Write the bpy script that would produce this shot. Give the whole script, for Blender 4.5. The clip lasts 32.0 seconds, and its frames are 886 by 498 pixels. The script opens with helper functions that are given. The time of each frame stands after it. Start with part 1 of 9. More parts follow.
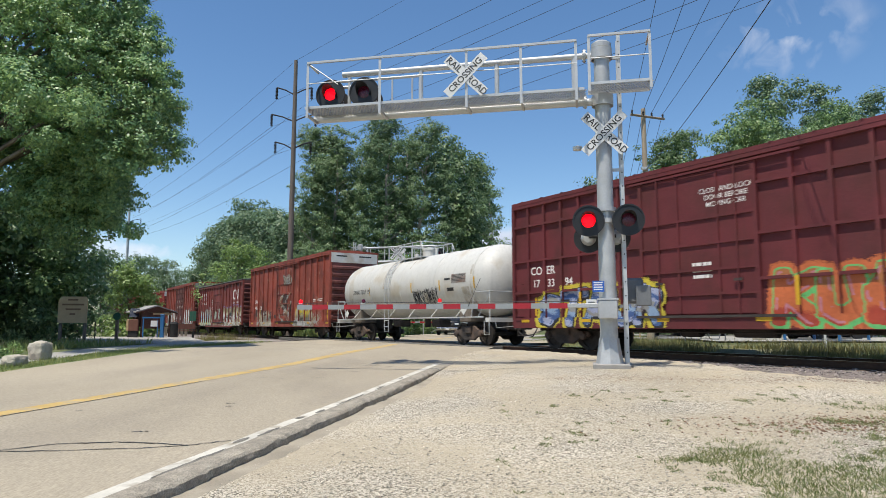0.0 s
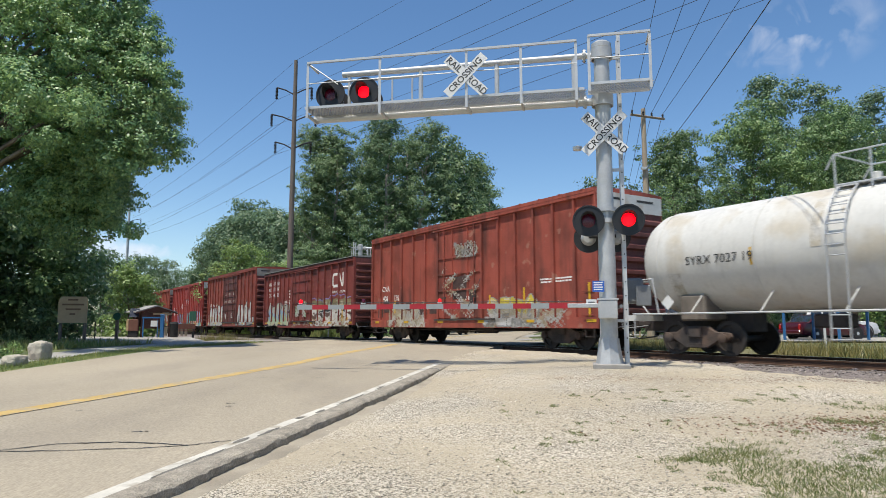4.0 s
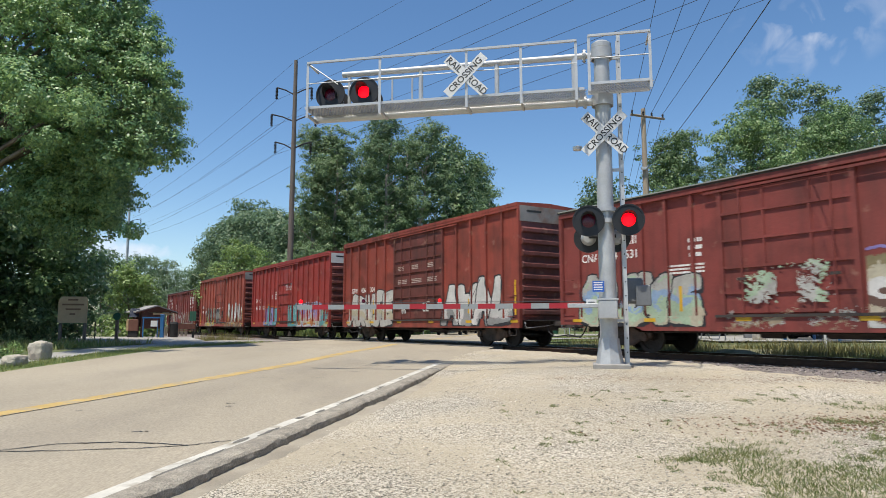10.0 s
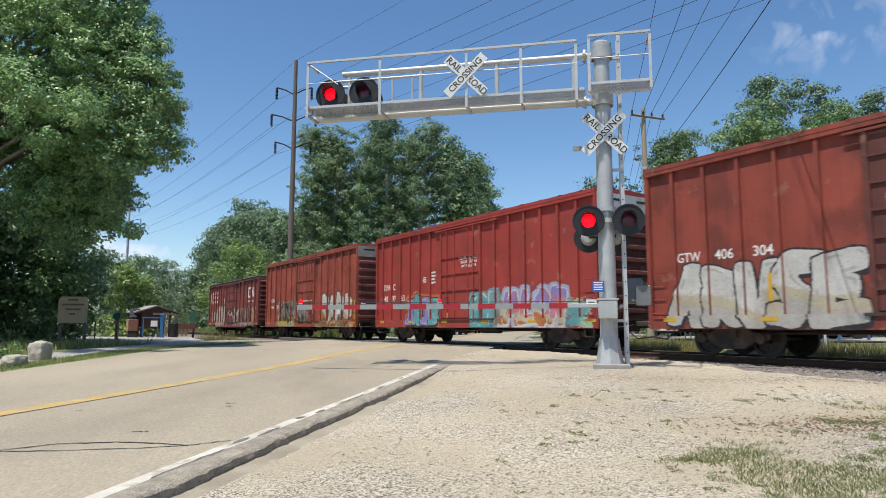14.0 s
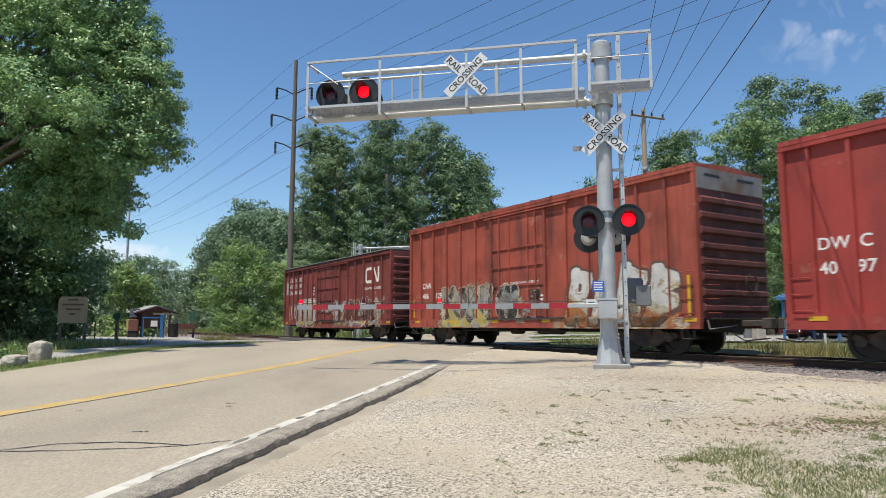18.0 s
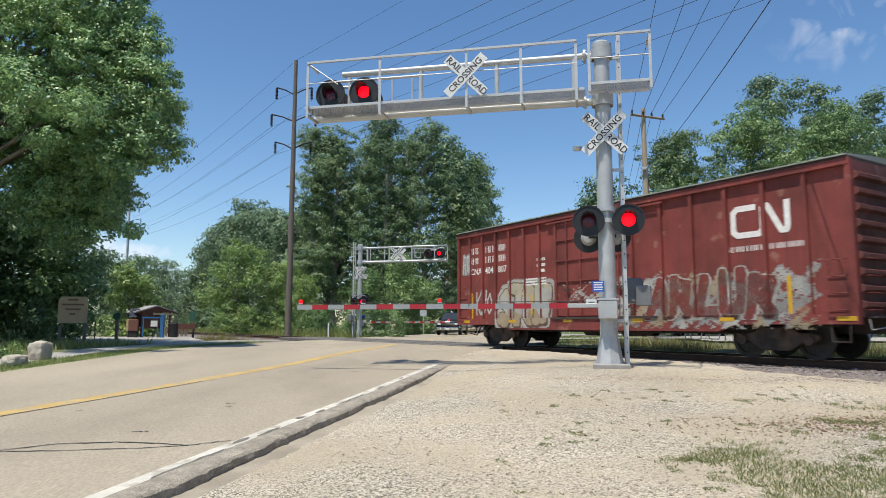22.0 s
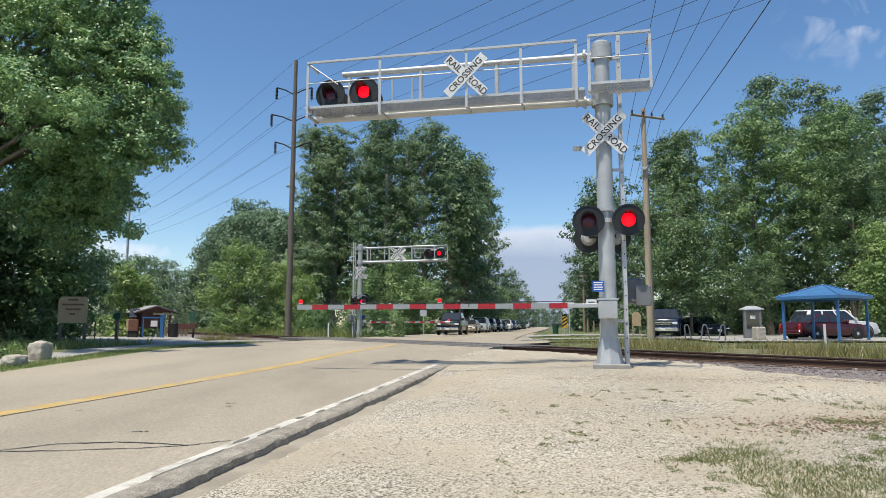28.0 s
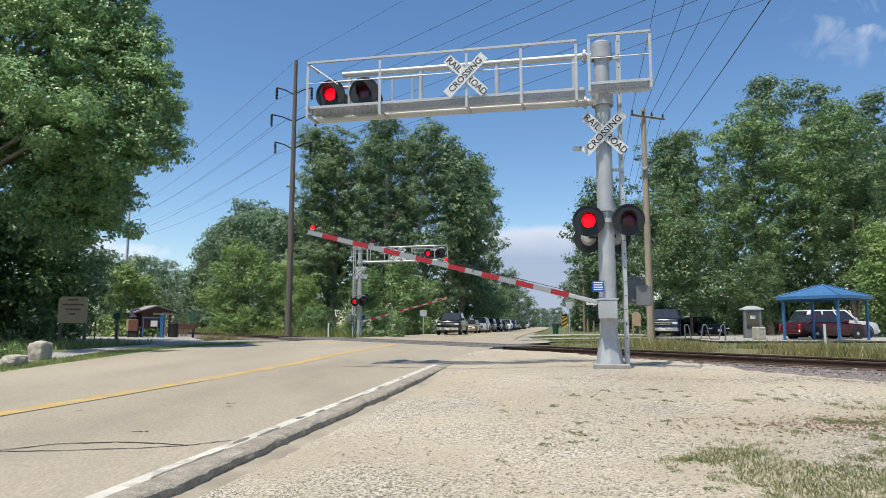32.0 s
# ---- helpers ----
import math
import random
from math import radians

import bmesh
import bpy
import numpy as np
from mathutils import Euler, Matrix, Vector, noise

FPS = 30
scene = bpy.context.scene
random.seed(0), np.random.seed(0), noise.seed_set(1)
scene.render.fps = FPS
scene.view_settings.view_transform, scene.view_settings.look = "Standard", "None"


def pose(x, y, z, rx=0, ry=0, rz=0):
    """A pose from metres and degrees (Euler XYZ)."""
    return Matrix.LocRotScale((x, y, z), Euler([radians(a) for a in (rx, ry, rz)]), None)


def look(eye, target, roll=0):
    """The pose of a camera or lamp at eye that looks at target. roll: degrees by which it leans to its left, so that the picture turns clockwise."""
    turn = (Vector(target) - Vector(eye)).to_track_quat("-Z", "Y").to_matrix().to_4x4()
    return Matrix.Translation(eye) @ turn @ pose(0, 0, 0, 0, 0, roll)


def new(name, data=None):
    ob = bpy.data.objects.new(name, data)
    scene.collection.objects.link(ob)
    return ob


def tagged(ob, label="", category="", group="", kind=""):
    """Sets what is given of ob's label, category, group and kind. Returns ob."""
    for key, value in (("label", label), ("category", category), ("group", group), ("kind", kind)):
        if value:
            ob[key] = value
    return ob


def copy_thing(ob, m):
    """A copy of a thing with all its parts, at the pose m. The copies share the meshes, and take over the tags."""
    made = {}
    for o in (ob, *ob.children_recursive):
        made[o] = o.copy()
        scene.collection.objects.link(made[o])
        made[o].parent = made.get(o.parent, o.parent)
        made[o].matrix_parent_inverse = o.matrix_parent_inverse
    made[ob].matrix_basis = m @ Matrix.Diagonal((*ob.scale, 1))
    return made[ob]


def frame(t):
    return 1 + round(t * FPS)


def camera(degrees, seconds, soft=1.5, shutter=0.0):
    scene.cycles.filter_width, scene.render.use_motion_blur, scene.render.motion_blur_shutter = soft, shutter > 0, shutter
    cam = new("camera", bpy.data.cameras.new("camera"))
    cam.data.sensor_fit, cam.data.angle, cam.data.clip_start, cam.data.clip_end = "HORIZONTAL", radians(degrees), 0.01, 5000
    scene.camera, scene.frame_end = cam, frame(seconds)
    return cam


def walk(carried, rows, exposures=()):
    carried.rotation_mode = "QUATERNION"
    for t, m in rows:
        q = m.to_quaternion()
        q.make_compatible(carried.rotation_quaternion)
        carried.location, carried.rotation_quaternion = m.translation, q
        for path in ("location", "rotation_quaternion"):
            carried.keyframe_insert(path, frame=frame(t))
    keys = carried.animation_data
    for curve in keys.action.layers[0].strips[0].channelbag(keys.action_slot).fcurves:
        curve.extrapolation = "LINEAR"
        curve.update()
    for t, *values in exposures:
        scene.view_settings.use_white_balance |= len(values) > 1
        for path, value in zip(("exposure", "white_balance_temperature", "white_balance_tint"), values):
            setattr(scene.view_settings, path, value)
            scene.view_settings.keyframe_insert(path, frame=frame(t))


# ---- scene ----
# ------------------------------------------------------------------ camera
EYE = Vector((0.0, 0.0, 0.82))
cam = camera(67.4, 32.0, soft=0.6, shutter=0.4)
VIEW = look(EYE, (0.0, 10.0, 0.82 + 10.0 * math.tan(radians(6.55))))
walk(cam, [(0.0, VIEW), (32.0, VIEW)])

# ------------------------------------------------------------------ light
SHIFT = Vector((0.235, 0.31, -1.0))            # the way the sunlight falls
SUN_EL = math.atan2(1.0, math.hypot(SHIFT.x, SHIFT.y))
SUN_ROT = math.atan2(-SHIFT.x, -SHIFT.y)
scene.view_settings.exposure = 0.60
world = bpy.data.worlds.new("sky")
scene.world = world
world.use_nodes = True
wt = world.node_tree
bg = wt.nodes["Background"]
sky = wt.nodes.new("ShaderNodeTexSky")
sky.sky_type = "NISHITA"
sky.sun_disc = False
sky.sun_elevation, sky.sun_rotation = SUN_EL, SUN_ROT
sky.altitude, sky.air_density, sky.dust_density, sky.ozone_density = 200.0, 1.0, 0.4, 1.6
bg.inputs["Strength"].default_value = 0.099
hue = wt.nodes.new("ShaderNodeHueSaturation")
hue.inputs["Saturation"].default_value = 1.18
wt.links.new(sky.outputs["Color"], hue.inputs["Color"])
# fair-weather cloud banks low over the far road, broken by noise
wtc = wt.nodes.new("ShaderNodeTexCoord")


def cloud_bank(middle, spread_x, spread_z, scale, low, high):
    """A soft cloud mask round one direction of the sky."""
    def node(kind, op=None):
        n = wt.nodes.new(kind)
        if op:
            n.operation = op
        return n
    sub = node("ShaderNodeVectorMath", "SUBTRACT")
    d = Vector(middle).normalized()
    sub.inputs[1].default_value = d
    wt.links.new(wtc.outputs["Generated"], sub.inputs[0])
    sc = node("ShaderNodeVectorMath", "MULTIPLY")
    sc.inputs[1].default_value = (1 / spread_x, 1 / spread_x, 1 / spread_z)
    wt.links.new(sub.outputs["Vector"], sc.inputs[0])
    ln2 = node("ShaderNodeVectorMath", "LENGTH")
    wt.links.new(sc.outputs["Vector"], ln2.inputs[0])
    fall = node("ShaderNodeMapRange")
    fall.inputs["From Min"].default_value, fall.inputs["From Max"].default_value = 1.0, 0.2
    wt.links.new(ln2.outputs["Value"], fall.inputs["Value"])
    nz = node("ShaderNodeTexNoise")
    nz.inputs["Scale"].default_value, nz.inputs["Detail"].default_value, nz.inputs["Roughness"].default_value = scale, 8, 0.55
    wt.links.new(wtc.outputs["Generated"], nz.inputs["Vector"])
    add = node("ShaderNodeMath", "MULTIPLY_ADD")
    add.inputs[1].default_value = 0.55
    wt.links.new(fall.outputs["Result"], add.inputs[0])
    wt.links.new(nz.outputs["Fac"], add.inputs[2])
    out = node("ShaderNodeMapRange")
    out.inputs["From Min"].default_value, out.inputs["From Max"].default_value = low, high
    wt.links.new(add.outputs[0], out.inputs["Value"])
    return out.outputs["Result"]


def cumulus_bank(middle, half_width, crest, rough):
    """A long bank of cloud: the mask below a ragged crest, and how near the crest it is."""
    def node(kind, op=None):
        n = wt.nodes.new(kind)
        if op:
            n.operation = op
        return n
    sep = node("ShaderNodeSeparateXYZ")
    wt.links.new(wtc.outputs["Generated"], sep.inputs[0])
    nz = node("ShaderNodeTexNoise")
    nz.inputs["Scale"].default_value, nz.inputs["Detail"].default_value, nz.inputs["Roughness"].default_value = 11.0, 9, 0.6
    wt.links.new(wtc.outputs["Generated"], nz.inputs["Vector"])
    top = node("ShaderNodeMath", "MULTIPLY_ADD")
    top.inputs[1].default_value, top.inputs[2].default_value = rough, crest - rough * 0.5
    wt.links.new(nz.outputs["Fac"], top.inputs[0])
    off = node("ShaderNodeMath", "SUBTRACT")
    off.inputs[1].default_value = middle
    wt.links.new(sep.outputs["X"], off.inputs[0])
    side = node("ShaderNodeMath", "ABSOLUTE")
    wt.links.new(off.outputs[0], side.inputs[0])
    droop = node("ShaderNodeMapRange")
    droop.inputs["From Min"].default_value, droop.inputs["From Max"].default_value = half_width * 0.6, half_width
    droop.inputs["To Min"].default_value, droop.inputs["To Max"].default_value = 0.0, crest * 1.2
    wt.links.new(side.outputs[0], droop.inputs["Value"])
    low = node("ShaderNodeMath", "SUBTRACT")
    wt.links.new(top.outputs[0], low.inputs[0])
    wt.links.new(droop.outputs["Result"], low.inputs[1])
    depth = node("ShaderNodeMath", "SUBTRACT")
    wt.links.new(low.outputs[0], depth.inputs[0])
    wt.links.new(sep.outputs["Z"], depth.inputs[1])
    mask = node("ShaderNodeMapRange")
    mask.inputs["From Min"].default_value, mask.inputs["From Max"].default_value = 0.0, 0.012
    mask.inputs["To Max"].default_value = 0.92
    wt.links.new(depth.outputs[0], mask.inputs["Value"])
    body = node("ShaderNodeMapRange")
    body.inputs["From Min"].default_value, body.inputs["From Max"].default_value = 0.008, 0.05
    wt.links.new(depth.outputs[0], body.inputs["Value"])
    tint = node("ShaderNodeMix")
    tint.data_type = "RGBA"
    tint.inputs["A"].default_value, tint.inputs["B"].default_value = (5.0, 5.4, 6.2, 1), (2.7, 3.25, 4.4, 1)
    wt.links.new(body.outputs["Result"], tint.inputs["Factor"])
    return mask.outputs["Result"], tint.outputs["Result"]


last = hue.outputs["Color"]
bank_mask, bank_tint = cumulus_bank(0.16, 0.17, 0.148, 0.035)
bank = wt.nodes.new("ShaderNodeMix")
bank.data_type = "RGBA"
wt.links.new(bank_mask, bank.inputs["Factor"])
wt.links.new(last, bank.inputs["A"])
wt.links.new(bank_tint, bank.inputs["B"])
last = bank.outputs["Result"]
for fac, tint in ((cloud_bank((-0.43, 0.9, 0.10), 0.10, 0.03, 18.0, 0.80, 1.05), (5.4, 6.0, 7.0)),):
    mx = wt.nodes.new("ShaderNodeMix")
    mx.data_type = "RGBA"
    mx.inputs["B"].default_value = (*tint, 1)
    wt.links.new(fac, mx.inputs["Factor"])
    wt.links.new(last, mx.inputs["A"])
    last = mx.outputs["Result"]
wt.links.new(last, bg.inputs["Color"])

sun_data = bpy.data.lights.new("sun", "SUN")
sun_data.energy, sun_data.angle, sun_data.color = 3.6, radians(0.53), (1.0, 0.94, 0.83)
sun = new("sun", sun_data)
sun.matrix_world = look((0, 0, 60), Vector((0, 0, 60)) + SHIFT)

# ------------------------------------------------------------------ plan
TRACK_N = Vector((0.8448, 0.5350, 0.0))         # across the track, away from the camera
TRACK_U = Vector((-0.5350, 0.8448, 0.0))        # along the track, to the far end
TRACK_D = 16.96                                 # camera to the track's centre line
TRACK_TURN = math.degrees(math.atan2(-0.8448, 0.5350))
ROAD_R = Vector((math.sin(radians(14)), math.cos(radians(14)), 0.0))
SPEED = 5.425


def on_track(s, across=0.0, z=0.0):
    p = TRACK_N * (TRACK_D + across) + TRACK_U * s
    return Vector((p.x, p.y, z))


ROAD_Y = [-30, 5.4, 11, 17, 24, 32, 48, 66, 100, 160, 400]
ROAD_LEFT = [-18.0, -10.5, -10.4, -10.3, -10.1, -9.0, -5.2, -0.9, 5.5, 16.2, 55.0]
ROAD_MID = [-18.1, -7.55, -5.76, -3.98, -2.65, -2.0, 0.7, 3.8, 10.2, 20.7, 60.0]
ROAD_RIGHT = [-10.4, -2.6, -1.33, -0.06, 1.6, 3.1, 5.4, 8.3, 14.6, 25.0, 64.0]


def smooth(a, b, v):
    t = min(1.0, max(0.0, (v - a) / (b - a)))
    return t * t * (3 - 2 * t)


def road_z(x, y):
    d = 21.0 - (ROAD_R.x * x + ROAD_R.y * y)
    ramp = -0.02 - 0.03 * (d + math.sqrt(d * d + 2.0)) / 2
    return max(-1.1, ramp)


def ground_z(x, y):
    z = road_z(x, y)
    e = x - float(np.interp(y, ROAD_Y, ROAD_RIGHT))
    if e > 0:
        z += 0.11 * smooth(0.3, 4.0, e) * smooth(19.0, 10.0, 21 - ROAD_R.x * x - ROAD_R.y * y)
    q = TRACK_D - (TRACK_N.x * x + TRACK_N.y * y)
    if q < -4:
        z -= 0.07 * smooth(-4, -9, q)
    return z


# ------------------------------------------------------------------ mesh helpers
class Shape:
    """Gathers faces for one mesh."""

    def __init__(self):
        self.v, self.f, self.m = [], [], []

    def add(self, verts, faces, mi=0):
        k = len(self.v)
        self.v.extend([tuple(p) for p in verts])
        for f in faces:
            self.f.append(tuple(i + k for i in f))
            self.m.append(mi)
        return self

    def box(self, x0, x1, y0, y1, z0, z1, mi=0, m=None):
        vs = [Vector((x, y, z)) for z in (z0, z1) for y in (y0, y1) for x in (x0, x1)]
        if m is not None:
            vs = [m @ p for p in vs]
        return self.add(vs, [(0, 2, 3, 1), (4, 5, 7, 6), (0, 1, 5, 4), (2, 6, 7, 3), (0, 4, 6, 2), (1, 3, 7, 5)], mi)

    def tube(self, p, q, r, seg=10, r2=None, mi=0, caps=True):
        p, q = Vector(p), Vector(q)
        d = (q - p).normalized()
        a = d.orthogonal().normalized()
        b = d.cross(a)
        r2 = r if r2 is None else r2
        vs = []
        for c, rr in ((p, r), (q, r2)):
            for i in range(seg):
                t = 2 * math.pi * i / seg
                vs.append(c + (a * math.cos(t) + b * math.sin(t)) * rr)
        fs = [(i, (i + 1) % seg, seg + (i + 1) % seg, seg + i) for i in range(seg)]
        if caps:
            fs += [tuple(range(seg))[::-1], tuple(range(seg, 2 * seg))]
        return self.add(vs, fs, mi)

    def path(self, pts, r, seg=6, mi=0):
        """One bent tube through all the points."""
        pts = [Vector(p) for p in pts]
        n = len(pts)
        up = None
        vs = []
        for i, p in enumerate(pts):
            d = (pts[min(n - 1, i + 1)] - pts[max(0, i - 1)]).normalized()
            a = d.orthogonal().normalized() if up is None else (up - d * up.dot(d)).normalized()
            up = a
            b = d.cross(a)
            for k in range(seg):
                t = 2 * math.pi * k / seg
                vs.append(p + (a * math.cos(t) + b * math.sin(t)) * r)
        fs = []
        for i in range(n - 1):
            for k in range(seg):
                k2 = (k + 1) % seg
                fs.append((i * seg + k, i * seg + k2, (i + 1) * seg + k2, (i + 1) * seg + k))
        fs += [tuple(range(seg))[::-1], tuple(range((n - 1) * seg, n * seg))]
        return self.add(vs, fs, mi)

    def ring(self, c, axis, r0, r1, depth, seg=24, mi=0):
        """A washer with depth along axis."""
        c, axis = Vector(c), Vector(axis).normalized()
        a = axis.orthogonal().normalized()
        b = axis.cross(a)
        vs = []
        for r, k in ((r0, 0), (r1, 0), (r1, depth), (r0, depth)):
            for i in range(seg):
                t = 2 * math.pi * i / seg
                vs.append(c + axis * k + (a * math.cos(t) + b * math.sin(t)) * r)
        fs = []
        for j in range(4):
            for i in range(seg):
                n2 = (i + 1) % seg
                k = (j + 1) % 4
                fs.append((j * seg + i, j * seg + n2, k * seg + n2, k * seg + i))
        return self.add(vs, fs, mi)

    def lathe(self, prof, seg=20, m=None, mi=0):
        """prof: (radius, height) pairs round z."""
        vs = []
        for r, z in prof:
            for i in range(seg):
                t = 2 * math.pi * i / seg
                p = Vector((r * math.cos(t), r * math.sin(t), z))
                vs.append(m @ p if m is not None else p)
        fs = []
        for j in range(len(prof) - 1):
            for i in range(seg):
                n2 = (i + 1) % seg
                fs.append((j * seg + i, j * seg + n2, (j + 1) * seg + n2, (j + 1) * seg + i))
        fs += [tuple(range(seg))[::-1], tuple(range((len(prof) - 1) * seg, len(prof) * seg))]
        return self.add(vs, fs, mi)

    def extrude(self, outline, axis_a, axis_b, axis_n, origin, depth, mi=0):
        """A flat outline (a, b) pushed along axis_n by depth."""
        o, a, b, n = (Vector(k) for k in (origin, axis_a, axis_b, axis_n))
        k = len(outline)
        vs = [o + a * p[0] + b * p[1] for p in outline] + [o + a * p[0] + b * p[1] + n * depth for p in outline]
        fs = [tuple(range(k))[::-1], tuple(range(k, 2 * k))]
        fs += [(i, (i + 1) % k, k + (i + 1) % k, k + i) for i in range(k)]
        return self.add(vs, fs, mi)

    def mesh(self, name, mats, smooth_angle=None, bevel=0.0):
        me = bpy.data.meshes.new(name)
        me.from_pydata(self.v, [], self.f)
        for mt in (mats if isinstance(mats, (list, tuple)) else [mats]):
            me.materials.append(mt)
        me.polygons.foreach_set("material_index", self.m)
        bm = bmesh.new()
        bm.from_mesh(me)
        if bevel:
            edges = [e for e in bm.edges if len(e.link_faces) == 2 and e.calc_face_angle(0) > 0.6]
            bmesh.ops.bevel(bm, geom=edges, offset=bevel, segments=1, affect="EDGES", clamp_overlap=True)
        bmesh.ops.recalc_face_normals(bm, faces=bm.faces)
        if smooth_angle:
            for f in bm.faces:
                f.smooth = True
            for e in bm.edges:
                if len(e.link_faces) == 2:
                    e.smooth = e.calc_face_angle(0) < smooth_angle
        bm.to_mesh(me)
        bm.free()
        return me


def part(name, shape, material, parent, label="", smooth_angle=0.6, bevel=0.0):
    ob = new(name, shape.mesh(name, material, smooth_angle, bevel))
    ob.parent = parent
    if label:
        ob["label"] = label
    return ob


def thing(name, at, label, category, group="", kind=""):
    ob = new(name)
    ob.empty_display_size = 0.2
    ob.matrix_world = at if isinstance(at, Matrix) else Matrix.Translation(at)
    return tagged(ob, label, category, group, kind)


def single(name, shape, material, label, category, group="", kind="", at=None, smooth_angle=0.6, bevel=0.0):
    ob = new(name, shape.mesh(name, material, smooth_angle, bevel))
    if at is not None:
        ob.matrix_world = at if isinstance(at, Matrix) else Matrix.Translation(at)
    return tagged(ob, label, category, group, kind)


def quads_mesh(name, verts, mat):
    """verts: (n, 4, 3) array, one loose quad each."""
    n = len(verts)
    me = bpy.data.meshes.new(name)
    me.vertices.add(n * 4)
    me.vertices.foreach_set("co", np.ascontiguousarray(verts, dtype=np.float32).ravel())
    me.loops.add(n * 4)
    me.loops.foreach_set("vertex_index", np.arange(n * 4, dtype=np.int32))
    me.polygons.add(n)
    me.polygons.foreach_set("loop_start", np.arange(0, n * 4, 4, dtype=np.int32))
    me.update(calc_edges=True)
    for mt in (mat if isinstance(mat, (list, tuple)) else [mat]):
        me.materials.append(mt)
    return me


# ------------------------------------------------------------------ materials
def material(name, color, rough=0.7, metal=0.0, vary=0.15, scale=3.0, fine=40.0, bump=0.0, bump_scale=60.0,
             second=None, second_amount=0.5, second_scale=1.2, streak=0.0, blotch=0.0, chips=0.0, per=None, spec=0.5, stretch=(1, 1, 1), grain=None):
    """Base colour with variation at two scales, patches of a second colour, vertical streaks and fine relief."""
    mt = bpy.data.materials.new(name)
    mt.use_nodes = True
    nt = mt.node_tree
    nd, ln = nt.nodes, nt.links
    bs = nd["Principled BSDF"]
    bs.inputs["Roughness"].default_value, bs.inputs["Metallic"].default_value = rough, metal
    bs.inputs["Specular IOR Level"].default_value = spec
    tc = nd.new("ShaderNodeTexCoord")
    mp = nd.new("ShaderNodeMapping")
    mp.inputs["Scale"].default_value = stretch
    ln.new(tc.outputs["Object"], mp.inputs["Vector"])

    def noise_node(sc, detail=4.0, source=None):
        t = nd.new("ShaderNodeTexNoise")
        t.inputs["Scale"].default_value, t.inputs["Detail"].default_value = sc, detail
        ln.new((source or mp).outputs["Vector"], t.inputs["Vector"])
        return t.outputs["Fac"]

    def mix(fac, a, b, blend="MIX"):
        t = nd.new("ShaderNodeMix")
        t.data_type, t.blend_type = "RGBA", blend
        for sock, val in ((t.inputs["Factor"], fac), (t.inputs["A"], a), (t.inputs["B"], b)):
            if isinstance(val, (int, float)):
                sock.default_value = val
            elif isinstance(val, tuple):
                sock.default_value = (*val[:3], 1)
            else:
                ln.new(val, sock)
        return t.outputs["Result"]

    def ramp(fac, lo, hi, a=0.0, b=1.0):
        t = nd.new("ShaderNodeMapRange")
        t.inputs["From Min"].default_value, t.inputs["From Max"].default_value = lo, hi
        t.inputs["To Min"].default_value, t.inputs["To Max"].default_value = a, b
        ln.new(fac, t.inputs["Value"])
        return t.outputs["Result"]

    col = tuple(color)
    if second is not None:
        col = mix(ramp(noise_node(second_scale, 6.0), 0.62 - 0.3 * second_amount, 0.72 - 0.2 * second_amount), col, tuple(second))
    if streak:
        st = nd.new("ShaderNodeMapping")
        st.inputs["Scale"].default_value = (3.0, 3.0, 0.12)
        ln.new(tc.outputs["Object"], st.inputs["Vector"])
        col = mix(ramp(noise_node(2.0, 5.0, st), 0.5, 0.7, 0.0, streak), col, (0.03, 0.018, 0.014))
    if blotch:
        bl = nd.new("ShaderNodeMapping")
        bl.inputs["Scale"].default_value = (0.75, 0.75, 0.27)
        ln.new(tc.outputs["Object"], bl.inputs["Vector"])
        col = mix(ramp(noise_node(1.25, 7.0, bl), 0.54, 0.68, 0.0, blotch), col, (0.055, 0.022, 0.017))
    if chips:
        col = mix(ramp(noise_node(2.1, 12.0), 0.64, 0.70, 0.0, chips), col, (0.36, 0.20, 0.14))
    v = ramp(noise_node(scale, 5.0), 0.25, 0.75, 1 - vary, 1 + vary)
    grain = vary * 0.7 if grain is None else grain
    w = ramp(noise_node(fine, 3.0), 0.2, 0.8, 1 - grain, 1 + grain)
    mu = nd.new("ShaderNodeMath")
    mu.operation = "MULTIPLY"
    ln.new(v, mu.inputs[0])
    ln.new(w, mu.inputs[1])
    out = mu.outputs[0]
    if per:
        src = nd.new("ShaderNodeObjectInfo" if per == "object" else "ShaderNodeNewGeometry")
        rr = ramp(src.outputs["Random" if per == "object" else "Random Per Island"], 0, 1, 0.72 if per == "object" else 0.45, 1.3 if per == "object" else 1.55)
        m2 = nd.new("ShaderNodeMath")
        m2.operation = "MULTIPLY"
        ln.new(out, m2.inputs[0])
        ln.new(rr, m2.inputs[1])
        out = m2.outputs[0]
    vm = nd.new("ShaderNodeVectorMath")
    vm.operation = "SCALE"
    if isinstance(col, tuple):
        vm.inputs[0].default_value = col[:3]
    else:
        ln.new(col, vm.inputs[0])
    ln.new(out, vm.inputs["Scale"])
    ln.new(vm.outputs["Vector"], bs.inputs["Base Color"])
    rv = ramp(noise_node(scale * 2.3, 3.0), 0.2, 0.8, max(0.03, rough - 0.12), min(1.0, rough + 0.12))
    ln.new(rv, bs.inputs["Roughness"])
    if bump:
        bp = nd.new("ShaderNodeBump")
        bp.inputs["Strength"].default_value = 1.0
        bp.inputs["Distance"].default_value = bump
        ln.new(noise_node(bump_scale, 4.0), bp.inputs["Height"])
        ln.new(bp.outputs["Normal"], bs.inputs["Normal"])
    return mt


